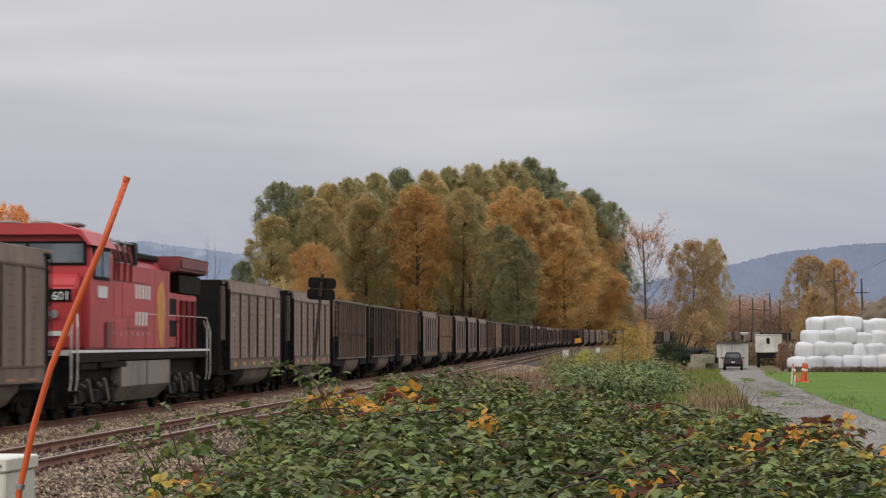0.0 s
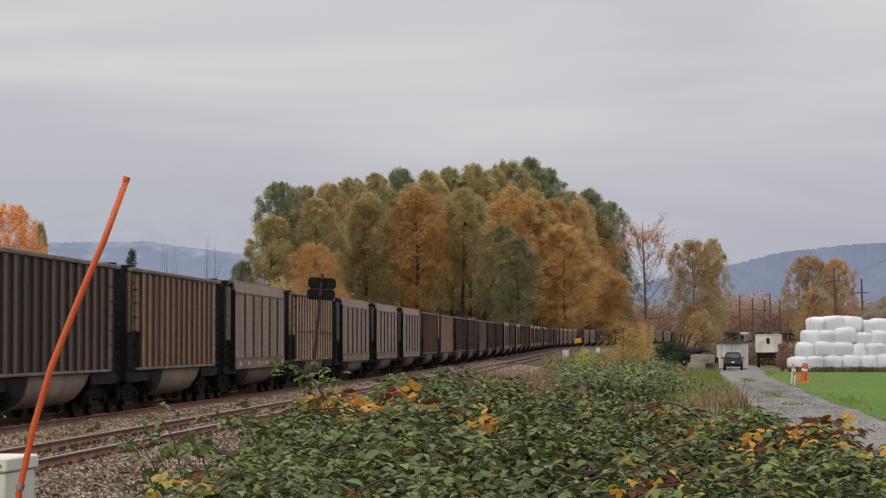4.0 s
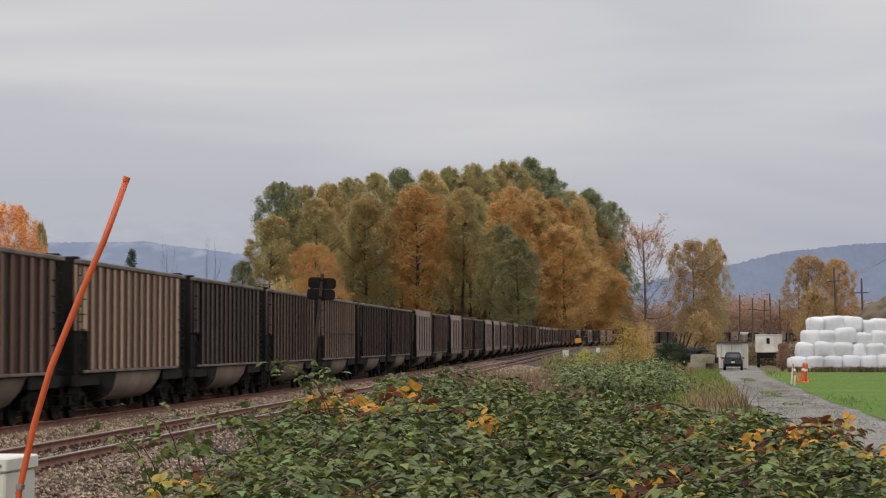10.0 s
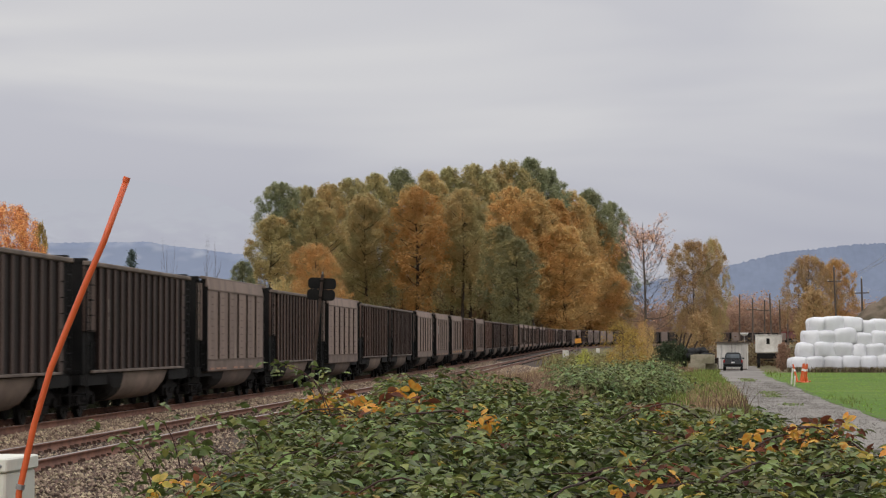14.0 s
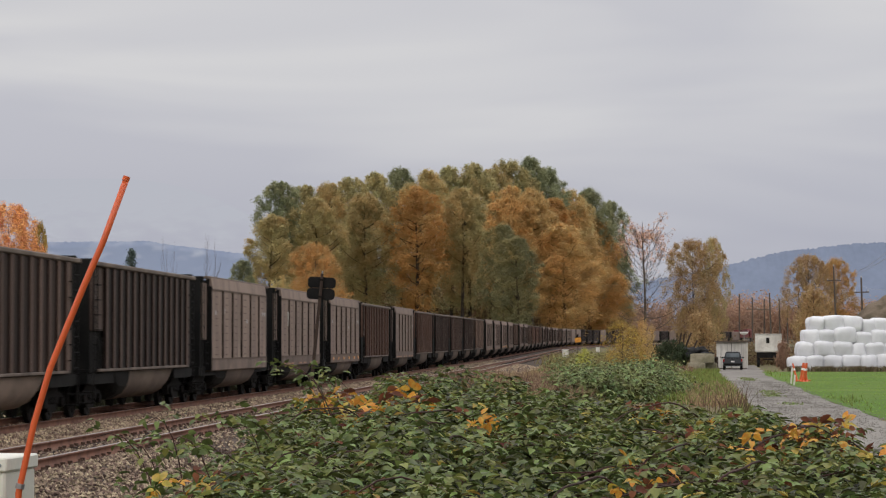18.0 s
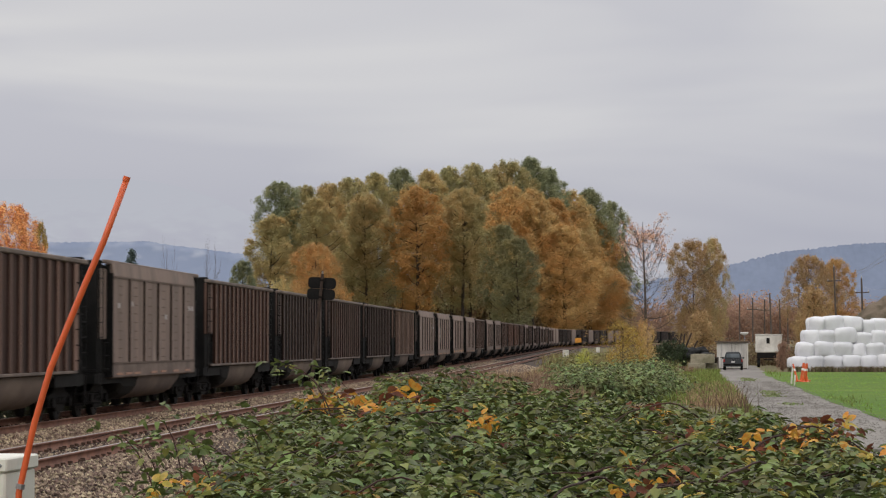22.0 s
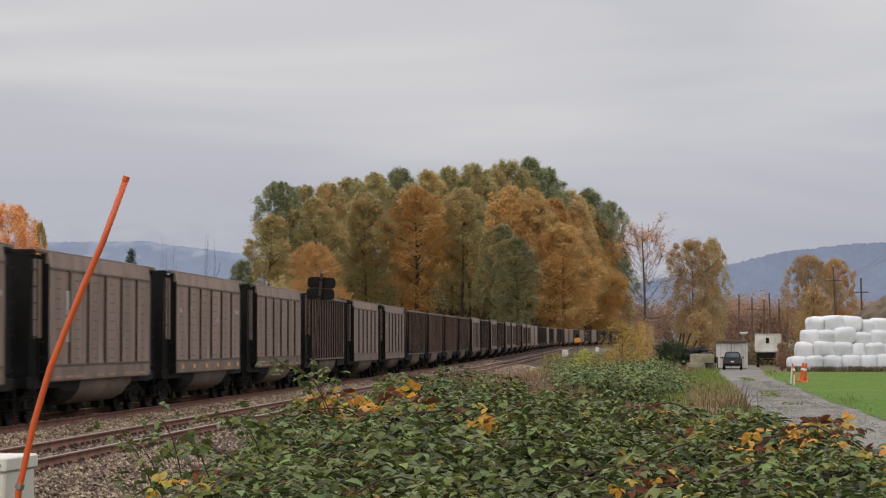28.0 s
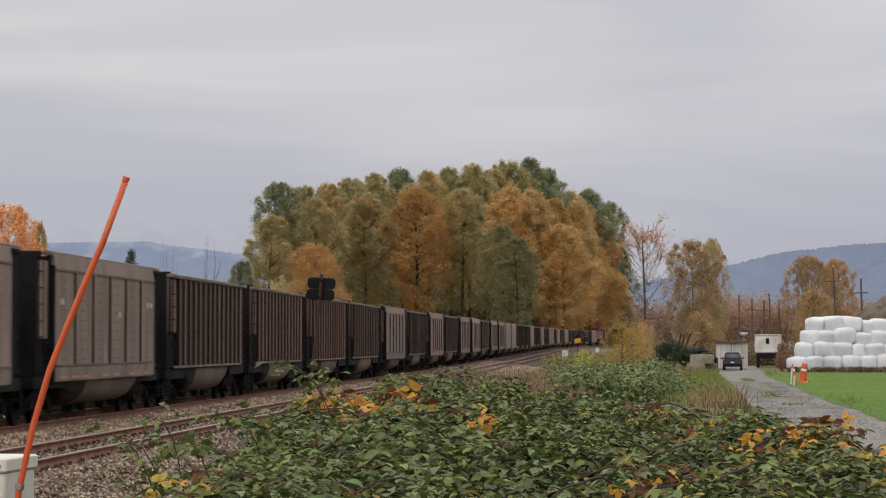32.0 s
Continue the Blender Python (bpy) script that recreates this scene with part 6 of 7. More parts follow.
# long canes that arch clear of the leaves: bearing, distance, half width, rise
for a, d, half, hi in ((0.05, 18.3, 0.026, 0.12), (0.093, 16.9, 0.024, 0.2), (0.1, 12.5, 0.02, 0.16), (0.063, 10.4, 0.02, 0.13), (0.152, 13.4, 0.024, 0.15), (-0.045, 17.5, 0.02, 0.16), (0.0, 15.6, 0.024, 0.13), (0.13, 11.2, 0.018, 0.12)):
    pts = []
    for t in np.linspace(-1, 1, 13):
        aa, dd = a + half * t, d + 0.35 * t
        x, y = spot(aa * dd, dd)
        pts.append((x, y, float(top_of(np.array(a), np.array(d))) + 0.45 + hi * (1 - abs(t + 0.15) ** 1.8) + 0.012 * math.sin(7 * t + 9 * a)))
    part("cane", tube(bmesh.new(), pts, [0.0056] * 5 + [0.0052] * 4 + [0.0048, 0.0042, 0.0035, 0.002], 6), M["cane"], thicket)

# loose sprays of bramble leaning out over the ballast
for a, d, tip in ((-0.138, 14, 1.36), (-0.128, 14.5, 1.28), (-0.119, 14, 1.45), (-0.109, 13.5, 1.36), (-0.105, 14.5, 1.30), (-0.098, 14, 1.27), (-0.089, 15, 1.45), (-0.084, 15, 1.38), (-0.074, 16.5, 1.42),
                  (-0.065, 18, 1.72), (-0.059, 18.5, 1.66), (-0.055, 19, 1.6), (-0.115, 12.5, 1.2), (-0.125, 12, 1.14), (-0.135, 12, 1.1), (-0.095, 13, 1.2), (-0.079, 17, 1.36), (-0.048, 20, 1.6)):
    bx, by = spot(a * d, d)
    lean = rb.uniform(-0.85, -0.2)
    spray = tagged(empty("bramble_spray", pose(bx - lean * 0.8, by, -0.45)), "thin bramble shoot with sparse green leaves", "bramble", "bramble shoots")
    hz = tip + 0.45
    bow = [(lean * t ** 2, 0.1 * t, hz * math.sin(t * 1.75) / math.sin(1.57)) for t in np.linspace(0, 1, 11)]
    part("cane", tube(bmesh.new(), bow, [0.005] * 6 + [0.0045, 0.004, 0.0035, 0.003, 0.002], 5), M["cane"], spray)
    for j in range(15):
        t = rb.uniform(0.35, 1) ** 0.8
        p = (lean * t ** 2 + rb.normal(0, 0.09), 0.1 * t + rb.normal(0, 0.08), hz * math.sin(t * 1.75) + rb.normal(-0.01, 0.04))
        link("leaf", LEAF_ME["b_green" if j % 5 else "b_olive"][j % 4], None, spray).matrix_basis = Matrix.Translation(p) @ Euler((rb.normal(0, 0.4), rb.normal(0, 0.4), rb.uniform(0, 6.3))).to_matrix().to_4x4()


# ---- grasses and low growth between the thicket, the track and the lane ----
def blades(name, spots, height, lean, material, label, seed, width=0.012):
    r = np.random.default_rng(seed)
    n = len(spots)
    h = height * r.uniform(0.5, 1.25, n)
    a = r.uniform(0, 2 * np.pi, n)
    w = np.stack([np.cos(a), np.sin(a), np.zeros(n)], -1) * width
    tip = np.stack([r.normal(0, lean, n) * h, r.normal(0, lean, n) * h, h], -1)
    mid = tip * np.array([0.35, 0.35, 0.55])
    q = np.stack([spots - w, spots + w, spots + mid + w * 0.8, spots + mid - w * 0.8, spots + tip], 1)
    f = [c for i in range(n) for c in ((5 * i, 5 * i + 1, 5 * i + 2, 5 * i + 3), (5 * i + 3, 5 * i + 2, 5 * i + 4))]
    return tagged(raw(name, q.reshape(-1, 3), f, material), label, "grass", kind="stuff")


def strip(n, a0, a1, d0, d1, power=1.0):
    d = d0 + (d1 - d0) * np.clip(rb.uniform(0, 1, n) ** power + rb.normal(0, 0.06, n), -0.1, 1.1)
    a = rb.uniform(a0, a1, n) + rb.normal(0, 0.12 * (a1 - a0), n)
    x, y = spot(a * d, d)
    z = np.array([lay(p, q) for p, q in zip(x, y)])
    lx = np.array([lane_x(q) for q in y])
    off = (x < lx - 1.7) | (x > lx + 2.0)
    return np.stack([x, y, z], -1)[off]


blades("dry_grass", strip(8000, 0.015, 0.056, 85, 150), 0.55, 0.5, M["straw"], "tall dry tan grass beside the track", 2, 0.02)
bank = strip(9000, -0.02, 0.05, 95, 260)
bank = bank[bank[:, 0] > -6.3]
blades("dry_grass_near_track", bank, 0.5, 0.3, M["straw"], "tall dry tan grass along the ballast", 3, 0.04)
blades("reddish_weeds", strip(3000, 0.036, 0.058, 92, 135), 0.75, 0.5, M["stalk"], "withered reddish weeds beyond the thicket", 14, 0.02)
blades("verge_grass", strip(16000, 0.09, 0.128, 100, 200), 0.34, 0.35, M["blade"], "bright green verge grass beside the lane", 4, 0.03)
blades("lane_edge_grass", strip(9000, 0.118, 0.165, 38, 100), 0.2, 0.4, M["blade"], "short green grass along the lane's edge", 18, 0.014)
blades("tan_verge_grass", strip(1500, 0.1, 0.122, 88, 125), 0.42, 0.55, M["straw"], "dry tan grass on the lane's verge", 15, 0.02)
blades("olive_meadow_grass", strip(9000, 0.05, 0.093, 190, 300), 0.9, 0.3, M["olive_grass"], "rough olive-brown grass on the bank", 16, 0.05)
blades("mound_weeds", strip(1500, 0.09, 0.102, 180, 200), 0.5, 0.35, M["stalk"], "brown dead weeds at a mound's foot", 17, 0.035)
blades("tall_stalks", strip(420, -0.003, 0.04, 92, 125), 1.15, 0.2, M["stalk"], "tall reddish dead stalks beside the ballast", 12, 0.022)
blades("lane_stalks", strip(70, 0.108, 0.126, 66, 84), 1.05, 0.2, M["dock"], "dark dead dock stalks near the lane", 13, 0.011)


def patch(name, spots, size, material, label):
    """Low leafy clumps: bearing, distance, half width, height above ground, leaves."""
    vs, fs, k = [], [], 0
    for a, d, wd, hh, n in spots:
        x, y = spot(a * d, d)
        g = lay(x, y)
        v, f = leaf_cloud([(x, y, g + hh * 0.35), (x + wd * 0.7, y + 1, g + hh * 0.25), (x - wd * 0.7, y, g + hh * 0.25)], [(wd, wd, hh * 0.65)] * 3, n, size, rb, 0.6)
        v[:, 2] = np.maximum(v[:, 2], g)
        vs.append(v)
        fs.append(f + k)
        k += len(v)
    return tagged(raw(name, np.concatenate(vs), np.concatenate(fs), material), label, "bramble", kind="stuff")


patch("low_brambles", [(rb.uniform(0.052, 0.092), rb.uniform(95, 158), rb.uniform(0.7, 1.4), rb.uniform(0.9, 1.8), 420) for _ in range(30)], 0.11, M["b_low"], "low green bramble patch beyond the thicket")
patch("pale_weeds", [(rb.uniform(0.07, 0.094), rb.uniform(100, 135), rb.uniform(0.4, 1.0), rb.uniform(0.4, 0.9), 260) for _ in range(9)], 0.075, M["pale_weed"], "pale green nettles and weeds on the bank")
bank_v, bank_f, k1 = [], [], 0
for i in range(22):
    a, d = rb.uniform(0.055, 0.088), rb.uniform(215, 300)
    x, y = spot(a * d, d)
    wd = rb.uniform(1.6, 3.0)
    v, f = leaf_cloud([(x, y, -0.2)], [(wd, wd, rb.uniform(0.8, 1.6))], 520, 0.15, rb, 0.4)
    v[:, 2] = np.maximum(v[:, 2], -0.45)
    bank_v.append(v)
    bank_f.append(f + k1)
    k1 += len(v)
tagged(raw("weedy_bank", np.concatenate(bank_v), np.concatenate(bank_f), M["weed"]), "olive weeds and low scrub on the bank", "scrub", kind="stuff")
bank_v, bank_f, k1 = [], [], 0
for i in range(40):
    a, d = rb.uniform(0.09, 0.165), rb.uniform(252, 300)
    x, y = spot(a * d, d)
    wd = rb.uniform(1.8, 3.2)
    v, f = leaf_cloud([(x, y, 0.3)], [(wd, wd, rb.uniform(1.2, 2.4))], 420, 0.2, rb, 0.2)
    v[:, 2] = np.maximum(v[:, 2], -0.45)
    bank_v.append(v)
    bank_f.append(f + k1)
    k1 += len(v)
tagged(raw("yard_brush", np.concatenate(bank_v), np.concatenate(bank_f), M["brush"]), "brown autumn brush behind the yard", "scrub", kind="stuff")


# added dark scrub beyond the far track, standing in for shade under the cars
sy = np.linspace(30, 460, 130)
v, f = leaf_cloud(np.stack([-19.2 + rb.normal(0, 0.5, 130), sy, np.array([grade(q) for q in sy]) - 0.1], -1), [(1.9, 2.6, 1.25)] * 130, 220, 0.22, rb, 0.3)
tagged(raw("trackside_scrub", v, f, M["shade_scrub"]), "added dark scrub standing in for shade under the train", "scrub", kind="stuff")
q = np.stack([rb.uniform(0, 1, 5000), rb.uniform(0, 1, 5000), np.full(5000, -0.44)], -1)
wx, wy = spot((26.0 + q[:, 0] * 13), 199.5 + q[:, 1] * 2.6)
q[:, 0], q[:, 1] = wx + 2.6, wy
q = q[np.sin(q[:, 0] * 2.3) + 0.7 * np.sin(q[:, 0] * 5.1 + 1) + 0.5 * np.sin(q[:, 0] * 11) > rb.uniform(-1.6, 1.2, len(q))]
blades("bale_weeds", q, 0.42, 0.5, surface("withered_weed", (0.15, 0.105, 0.07), (0.11, 0.11, 0.05), 0.9, island=0.4, bump=0), "withered brown weeds below the bale stack", 6, 0.05)
fx = rb.uniform(2.0, 26, 16000)
fy = rb.uniform(66, 198, 16000)
q = np.stack([fx + np.array([lane_x(t) for t in fy]), fy, np.full(16000, -0.44)], -1)
blades("field_grass", q, 0.035, 1.2, M["turf"], "short bright green field grass", 7, 0.02)
m = rb.uniform(0, 1, 2600)
fy = 70 + 100 * rb.uniform(0, 1, 2600)
patch = np.sin(fy * 0.21) * np.sin(fy * 0.087 + 1) > 0.15
q = np.stack([np.array([lane_x(t) for t in fy]) + rb.normal(-0.1, 0.22, 2600), fy, np.full(2600, -0.42)], -1)[patch]
blades("lane_weeds", q, 0.06, 0.6, M["pale_weed"], "thin green weeds down the middle of the lane", 9, 0.03)


# ---- things beside the track ----
def marker_pole():
    p = tagged(empty("marker_pole", pose(-3.45, 13.79, 0.99)), "leaning orange fibreglass marker pole clamped to a cabinet", "marker pole")
    pts = [(-0.01, 0, -0.9), (0.0, 0, 0.03), (0.088, 0, 0.43), (0.182, 0, 0.75), (0.275, 0, 0.98), (0.376, 0, 1.225), (0.485, 0, 1.475), (0.618, 0, 1.835)]
    part("shaft", tube(bmesh.new(), pts, 0.0185, 10), M["orange"], p, smooth=True)
    part("tip", tube(bmesh.new(), [(0.612, 0, 1.825), (0.622, 0, 1.852)], 0.021, 10), M["orange"], p)
    part("clamp", tube(bmesh.new(), [(0.006, 0, 0.055), (0.012, 0, 0.085)], 0.026, 10), M["zinc"], p)
    return p


def relay_cabinet():
    c = tagged(empty("relay_cabinet", pose(-3.853, 14.11, -0.443, 0, 0, -4)), "pale grey metal trackside cabinet with an overhanging lid", "cabinet")
    part("body", boxes((-0.34, 0.34, -0.28, 0.28, 0.0, 1.58), bevel=0.012), M["cabinet"], c)
    part("lid", boxes((-0.355, 0.355, -0.3, 0.3, 1.582, 1.665), bevel=0.01), M["cabinet"], c)
    for x in (0.315, 0.13, -0.1):
        b = bmesh.new()
        bmesh.ops.create_uvsphere(b, u_segments=8, v_segments=5, radius=0.011)
        part("bolt", b, M["zinc"], c).matrix_basis = pose(x, -0.302, 1.62)
    part("door", boxes((-0.3, 0.24, -0.292, -0.282, 0.1, 1.5), bevel=0.004), M["cabinet"], c)
    return c


def oval_plate(w, h, y0, y1):
    bm = bmesh.new()
    out = []
    r_ = h * 0.36
    for k in range(9):
        t = -math.pi / 2 + math.pi * k / 8
        out.append((w / 2 - r_ + r_ * math.cos(t), (h / 2 - r_) * (1 if k > 4 else -1 if k < 4 else 0) + r_ * math.sin(t)))
    for k in range(9):
        t = math.pi / 2 + math.pi * k / 8
        out.append((-w / 2 + r_ + r_ * math.cos(t), (h / 2 - r_) * (1 if k < 4 else -1 if k > 4 else 0) + r_ * math.sin(t)))
    return extrude_xz(bm, out, y0, y1)


def signal_mast():
    s = tagged(empty("railway_signal", pose(-9.22, 71.52, -0.45, 0, 5.6, 0)), "rusty leaning mast with two dark oval signal heads seen from behind", "railway signal")
    part("mast", tube(bmesh.new(), [(0, 0, 0), (0, 0, 2.6), (0, 0, 4.42)], (0.055, 0.05, 0.045), 8), M["mast"], s)
    for z, dz in ((4.15, 0), (3.815, 0)):
        h = part("signal_head", oval_plate(0.84, 0.33, 0.08, 0.13), M["black"], s)
        h.matrix_basis = pose(0.0, 0, z, 0, -2.5, 0)
        for x in (-0.2, 0.2):
            part("lamp_housing", boxes((x - 0.13, x + 0.13, 0.132, 0.3, -0.12, 0.12), bevel=0.03), M["black"], h)
    part("bracket", boxes((-0.06, 0.06, -0.06, 0.08, 3.7, 3.76), (-0.06, 0.06, -0.06, 0.08, 4.2, 4.26)), M["truckiron"], s)
    part("finial", tube(bmesh.new(), [(0, 0, 4.42), (0, 0, 4.5)], 0.02, 6), M["zinc"], s)
    return s


def small_cabinet():
    c = tagged(empty("signal_cabinet", pose(-5.84, 262.27, -0.40) @ Matrix.Scale(1.35, 4)), "small whitish trackside signal cabinet", "cabinet")
    part("body", boxes((-0.24, 0.24, -0.2, 0.2, 0.2, 1.15), bevel=0.02), M["cream"], c)
    part("roof", boxes((-0.27, 0.27, -0.23, 0.23, 1.152, 1.2), bevel=0.01), M["cream"], c)
    part("foot", boxes((-0.2, 0.2, -0.16, 0.16, 0, 0.2)), M["concrete"], c)
    return c


def yellow_sign():
    c = tagged(empty("trackside_signal", pose(-5.67, 330.46, -0.2)), "black trackside signal box with an orange panel", "railway signal")
    part("mast", tube(bmesh.new(), [(0, 0, 0), (0, 0, 2.1)], 0.045, 7), M["mast"], c)
    part("box", boxes((-0.36, 0.38, -0.05, 0.3, 2.05, 3.0), bevel=0.04), M["black"], c)
    part("panel", boxes((-0.42, 0.44, -0.09, -0.052, -0.34, 0.3), bevel=0.01), M["gold"], c).matrix_basis = pose(0, 0, 2.55, 0, -8, 0)
    part("cap", boxes((-0.2, 0.1, -0.1, 0.2, 3.002, 3.3), bevel=0.03), M["black"], c)
    return c


marker_pole(), relay_cabinet(), signal_mast(), small_cabinet(), yellow_sign()


# ---- the yard at the end of the lane ----
def bale_mesh(seed, w, h):
    """A round bale in tight white film: a slumped barrel, its axis along x, with soft shoulders and creases."""
    r = random.Random(seed)
    bm = bmesh.new()
    bmesh.ops.create_cube(bm, size=1)
    bmesh.ops.subdivide_edges(bm, edges=bm.edges[:], cuts=7, use_grid_fill=True)
    e, bulge = r.uniform(3.4, 5.2), r.uniform(0.05, 0.12)
    for v in bm.verts:
        p = v.co * 2
        side = (abs(p.y) ** e + abs(p.z) ** e) ** (1 / e)
        m = (abs(p.x) ** 6 + side ** 6) ** (1 / 6)
        q = p / max(m, 1e-6) * 0.5
        barrel = 1 - bulge * abs(q.x * 2) ** 3
        n = noise.noise(v.co * 1.6 + Vector((seed * 7.1, 0, 0))) * 0.09
        crease = 0.014 * math.sin(11 * math.atan2(q.z, q.y) + seed) * abs(q.x * 2) ** 3
        slump = 1.03 if q.z > 0 else 1.0
        v.co = Vector((q.x * w * slump, q.y * 1.45 * barrel, q.z * h * barrel)) * (1 + n + crease)
    return shared("bale", bm, M["wrap"], True)


# tiers of the stack: start, height of the middles, then each bale's width and rise, in steps of 4.7 cm
BALES = {}
brng = random.Random(5)
PILE_D = 202.0
TIERS = ((1406, 0.72, (22, 30, 35, 31, 28, 33, 31, 30, 33, 30), (-2, 0, 1, 0, 0, 1, 0, 0, 0, 0)), (1419, 1.80, (24, 35, 33, 24, 33, 30, 32, 30, 31), (0, 1, 2, -3, 0, 0, 0, 0, 0)),
         (1434, 2.84, (17, 29, 37, 28, 30, 32, 30, 30), (-1, 1, 3, -4, -1, 0, 0, 0)), (1442, 3.94, (21, 33, 35, 20, 33, 30, 32, 29), (-1, 1, 0, -6, -4, -5, -4, -6)))
for row, (x0, z, widths, rises) in enumerate(TIERS):
    for depth in range(2):
        u = (x0 - 784) * PILE_D / 4298
        for i, (wide, rise) in enumerate(zip(widths, rises)):
            step = wide * 0.047
            key = (wide, (i + row) % 3)
            if key not in BALES:
                BALES[key] = bale_mesh(len(BALES) + 1, max(1.25, step * 1.1), 1.36 if wide < 36 else 1.5)
            x, y = spot(u + step / 2, PILE_D + 0.8 + depth * 1.45 + row * 0.3 + brng.uniform(-0.15, 0.15))
            b = link("wrapped_bale", BALES[key], None)
            b.matrix_basis = pose(x, y, -0.45 + z + rise * 0.047, brng.uniform(-9, 9), brng.uniform(-7, 7), 4 + (brng.uniform(50, 75) if i == 0 else brng.uniform(-18, 18)))
            tagged(b, "white plastic-wrapped hay bale in a stack", "hay bale", "stack of wrapped bales")
            u += step


def container():
    c = tagged(empty("storage_container", pose(10.15, 222.32, -0.45, 0, 0, -4)), "white corrugated storage container with an open dark roof edge", "container")
    part("front_wall", boxes((-1.36, 1.36, -0.05, 0.05, 0.05, 2.45), bevel=0.01), M["dirty_white"], c)
    for i in range(9):
        x = -1.2 + i * 0.3
        part("corrugation", boxes((x - 0.07, x + 0.07, -0.085, -0.052, 0.1, 2.4), bevel=0.01), M["dirty_white"], c)
    for x in (-0.95, -0.35, 0.3, 0.9):
        part("lock_bar", tube(bmesh.new(), [(x, -0.11, 0.15), (x, -0.11, 2.36)], 0.022, 6), M["zinc"], c)
    for x, z in ((-1.0, 1.05), (0.35, 1.3)):
        part("lock_handle", boxes((x - 0.05, x + 0.32, -0.14, -0.1, z, z + 0.05), bevel=0.006), M["mast"], c)
    part("door_gap", boxes((-0.02, 0.02, -0.1, -0.051, 0.1, 2.4)), M["black"], c)
    part("rust_sill", boxes((-1.36, 1.36, -0.1, -0.051, 0.0, 0.1)), M["mast"], c)
    for sx in (-1, 1):
        part("side_wall", boxes((sx * 1.33 - 0.04, sx * 1.33 + 0.04, 0.052, 6.0, 0.05, 2.45)), M["cream"], c)
    part("roof", boxes((-1.52, 1.5, -0.35, 6.1, 2.452, 2.56), bevel=0.01), M["wood"], c)
    part("back_wall", boxes((-1.28, 1.28, 5.9, 5.98, 0.05, 2.45)), M["cream"], c)
    return c


def trailer():
    c = tagged(empty("box_trailer", pose(14.65, 241.7, -0.45, 0, 0, -4)), "old white box trailer on dark wheels, rust streaked", "trailer")
    b = part("box", boxes((-1.3, 1.3, 0, 5.0, 1.45, 3.2), bevel=0.08), M["cream"], c)
    part("window", boxes((-0.22, 0.1, -0.03, 0.012, 2.35, 2.9), bevel=0.01), M["black"], b)
    part("roof_edge", boxes((-1.36, 1.36, -0.06, 5.06, 3.2, 3.28), bevel=0.02), M["cream"], b)
    part("chassis", boxes((-1.15, 1.15, 0.1, 4.9, 0.9, 1.44)), M["black"], c)
    for x in (-1.0, 1.0):
        for y in (0.8, 1.7):
            part("wheel", disc(bmesh.new(), x, y, 0.48, 0.48, 0.14, 14), M["tyre"], c)
    part("step", boxes((-0.5, 0.5, -0.3, 0.08, 0.7, 0.8)), M["black"], c)
    return c


def parked_suv():
    c = tagged(empty("parked_pickup", pose(9.89, 214.28, -0.425, 0, 0, -3)), "dark grey pickup parked facing a white container", "vehicle")
    body = extrude_xz(bmesh.new(), [(-0.93, 0.45), (-0.95, 0.85), (-0.9, 1.1), (0.9, 1.1), (0.95, 0.85), (0.93, 0.45), (0.8, 0.36), (-0.8, 0.36)], -2.4, 2.4)
    bmesh.ops.bevel(body, geom=list(body.edges), offset=0.05, segments=2, affect="EDGES")
    part("body", body, M["suv"], c)
    cabin = extrude_xz(bmesh.new(), [(-0.86, 1.08), (-0.70, 1.66), (-0.6, 1.76), (0.6, 1.76), (0.70, 1.66), (0.86, 1.08)], -1.9, 1.1)
    bmesh.ops.bevel(cabin, geom=list(cabin.edges), offset=0.05, segments=2, affect="EDGES")
    cabin = part("cabin", cabin, M["suv"], c)
    part("rear_window", boxes((-0.62, 0.62, -1.93, -1.895, 1.2, 1.6), bevel=0.02), M["glass"], cabin)
    for sx in (-1, 1):
        part("tail_light", boxes((sx * 0.86 - 0.07, sx * 0.86 + 0.07, -2.43, -2.38, 0.8, 1.06), bevel=0.015), M["tail"], c)
        part("mirror", boxes((sx * 0.98 - 0.1, sx * 0.98 + 0.1, 0.6, 0.7, 1.1, 1.26), bevel=0.03), M["suv"], c)
        for y in (-1.5, 1.5):
            w = part("wheel", disc(bmesh.new(), sx * 0.82, y, 0.37, 0.37, 0.12, 18), M["tyre"], c)
            part("rim", disc(bmesh.new(), sx * 0.94, y, 0.37, 0.22, 0.015, 12), M["zinc"], w)
    part("bumper", boxes((-0.88, 0.88, -2.5, -2.41, 0.46, 0.64), bevel=0.02), M["black"], c)
    part("number_plate", boxes((-0.16, 0.16, -2.42, -2.405, 0.74, 0.87)), M["white"], c)
    part("tailgate_handle", boxes((-0.12, 0.12, -2.43, -2.405, 0.95, 1.0)), M["black"], c)
    c.scale = (0.9, 0.9, 0.9)
    return c


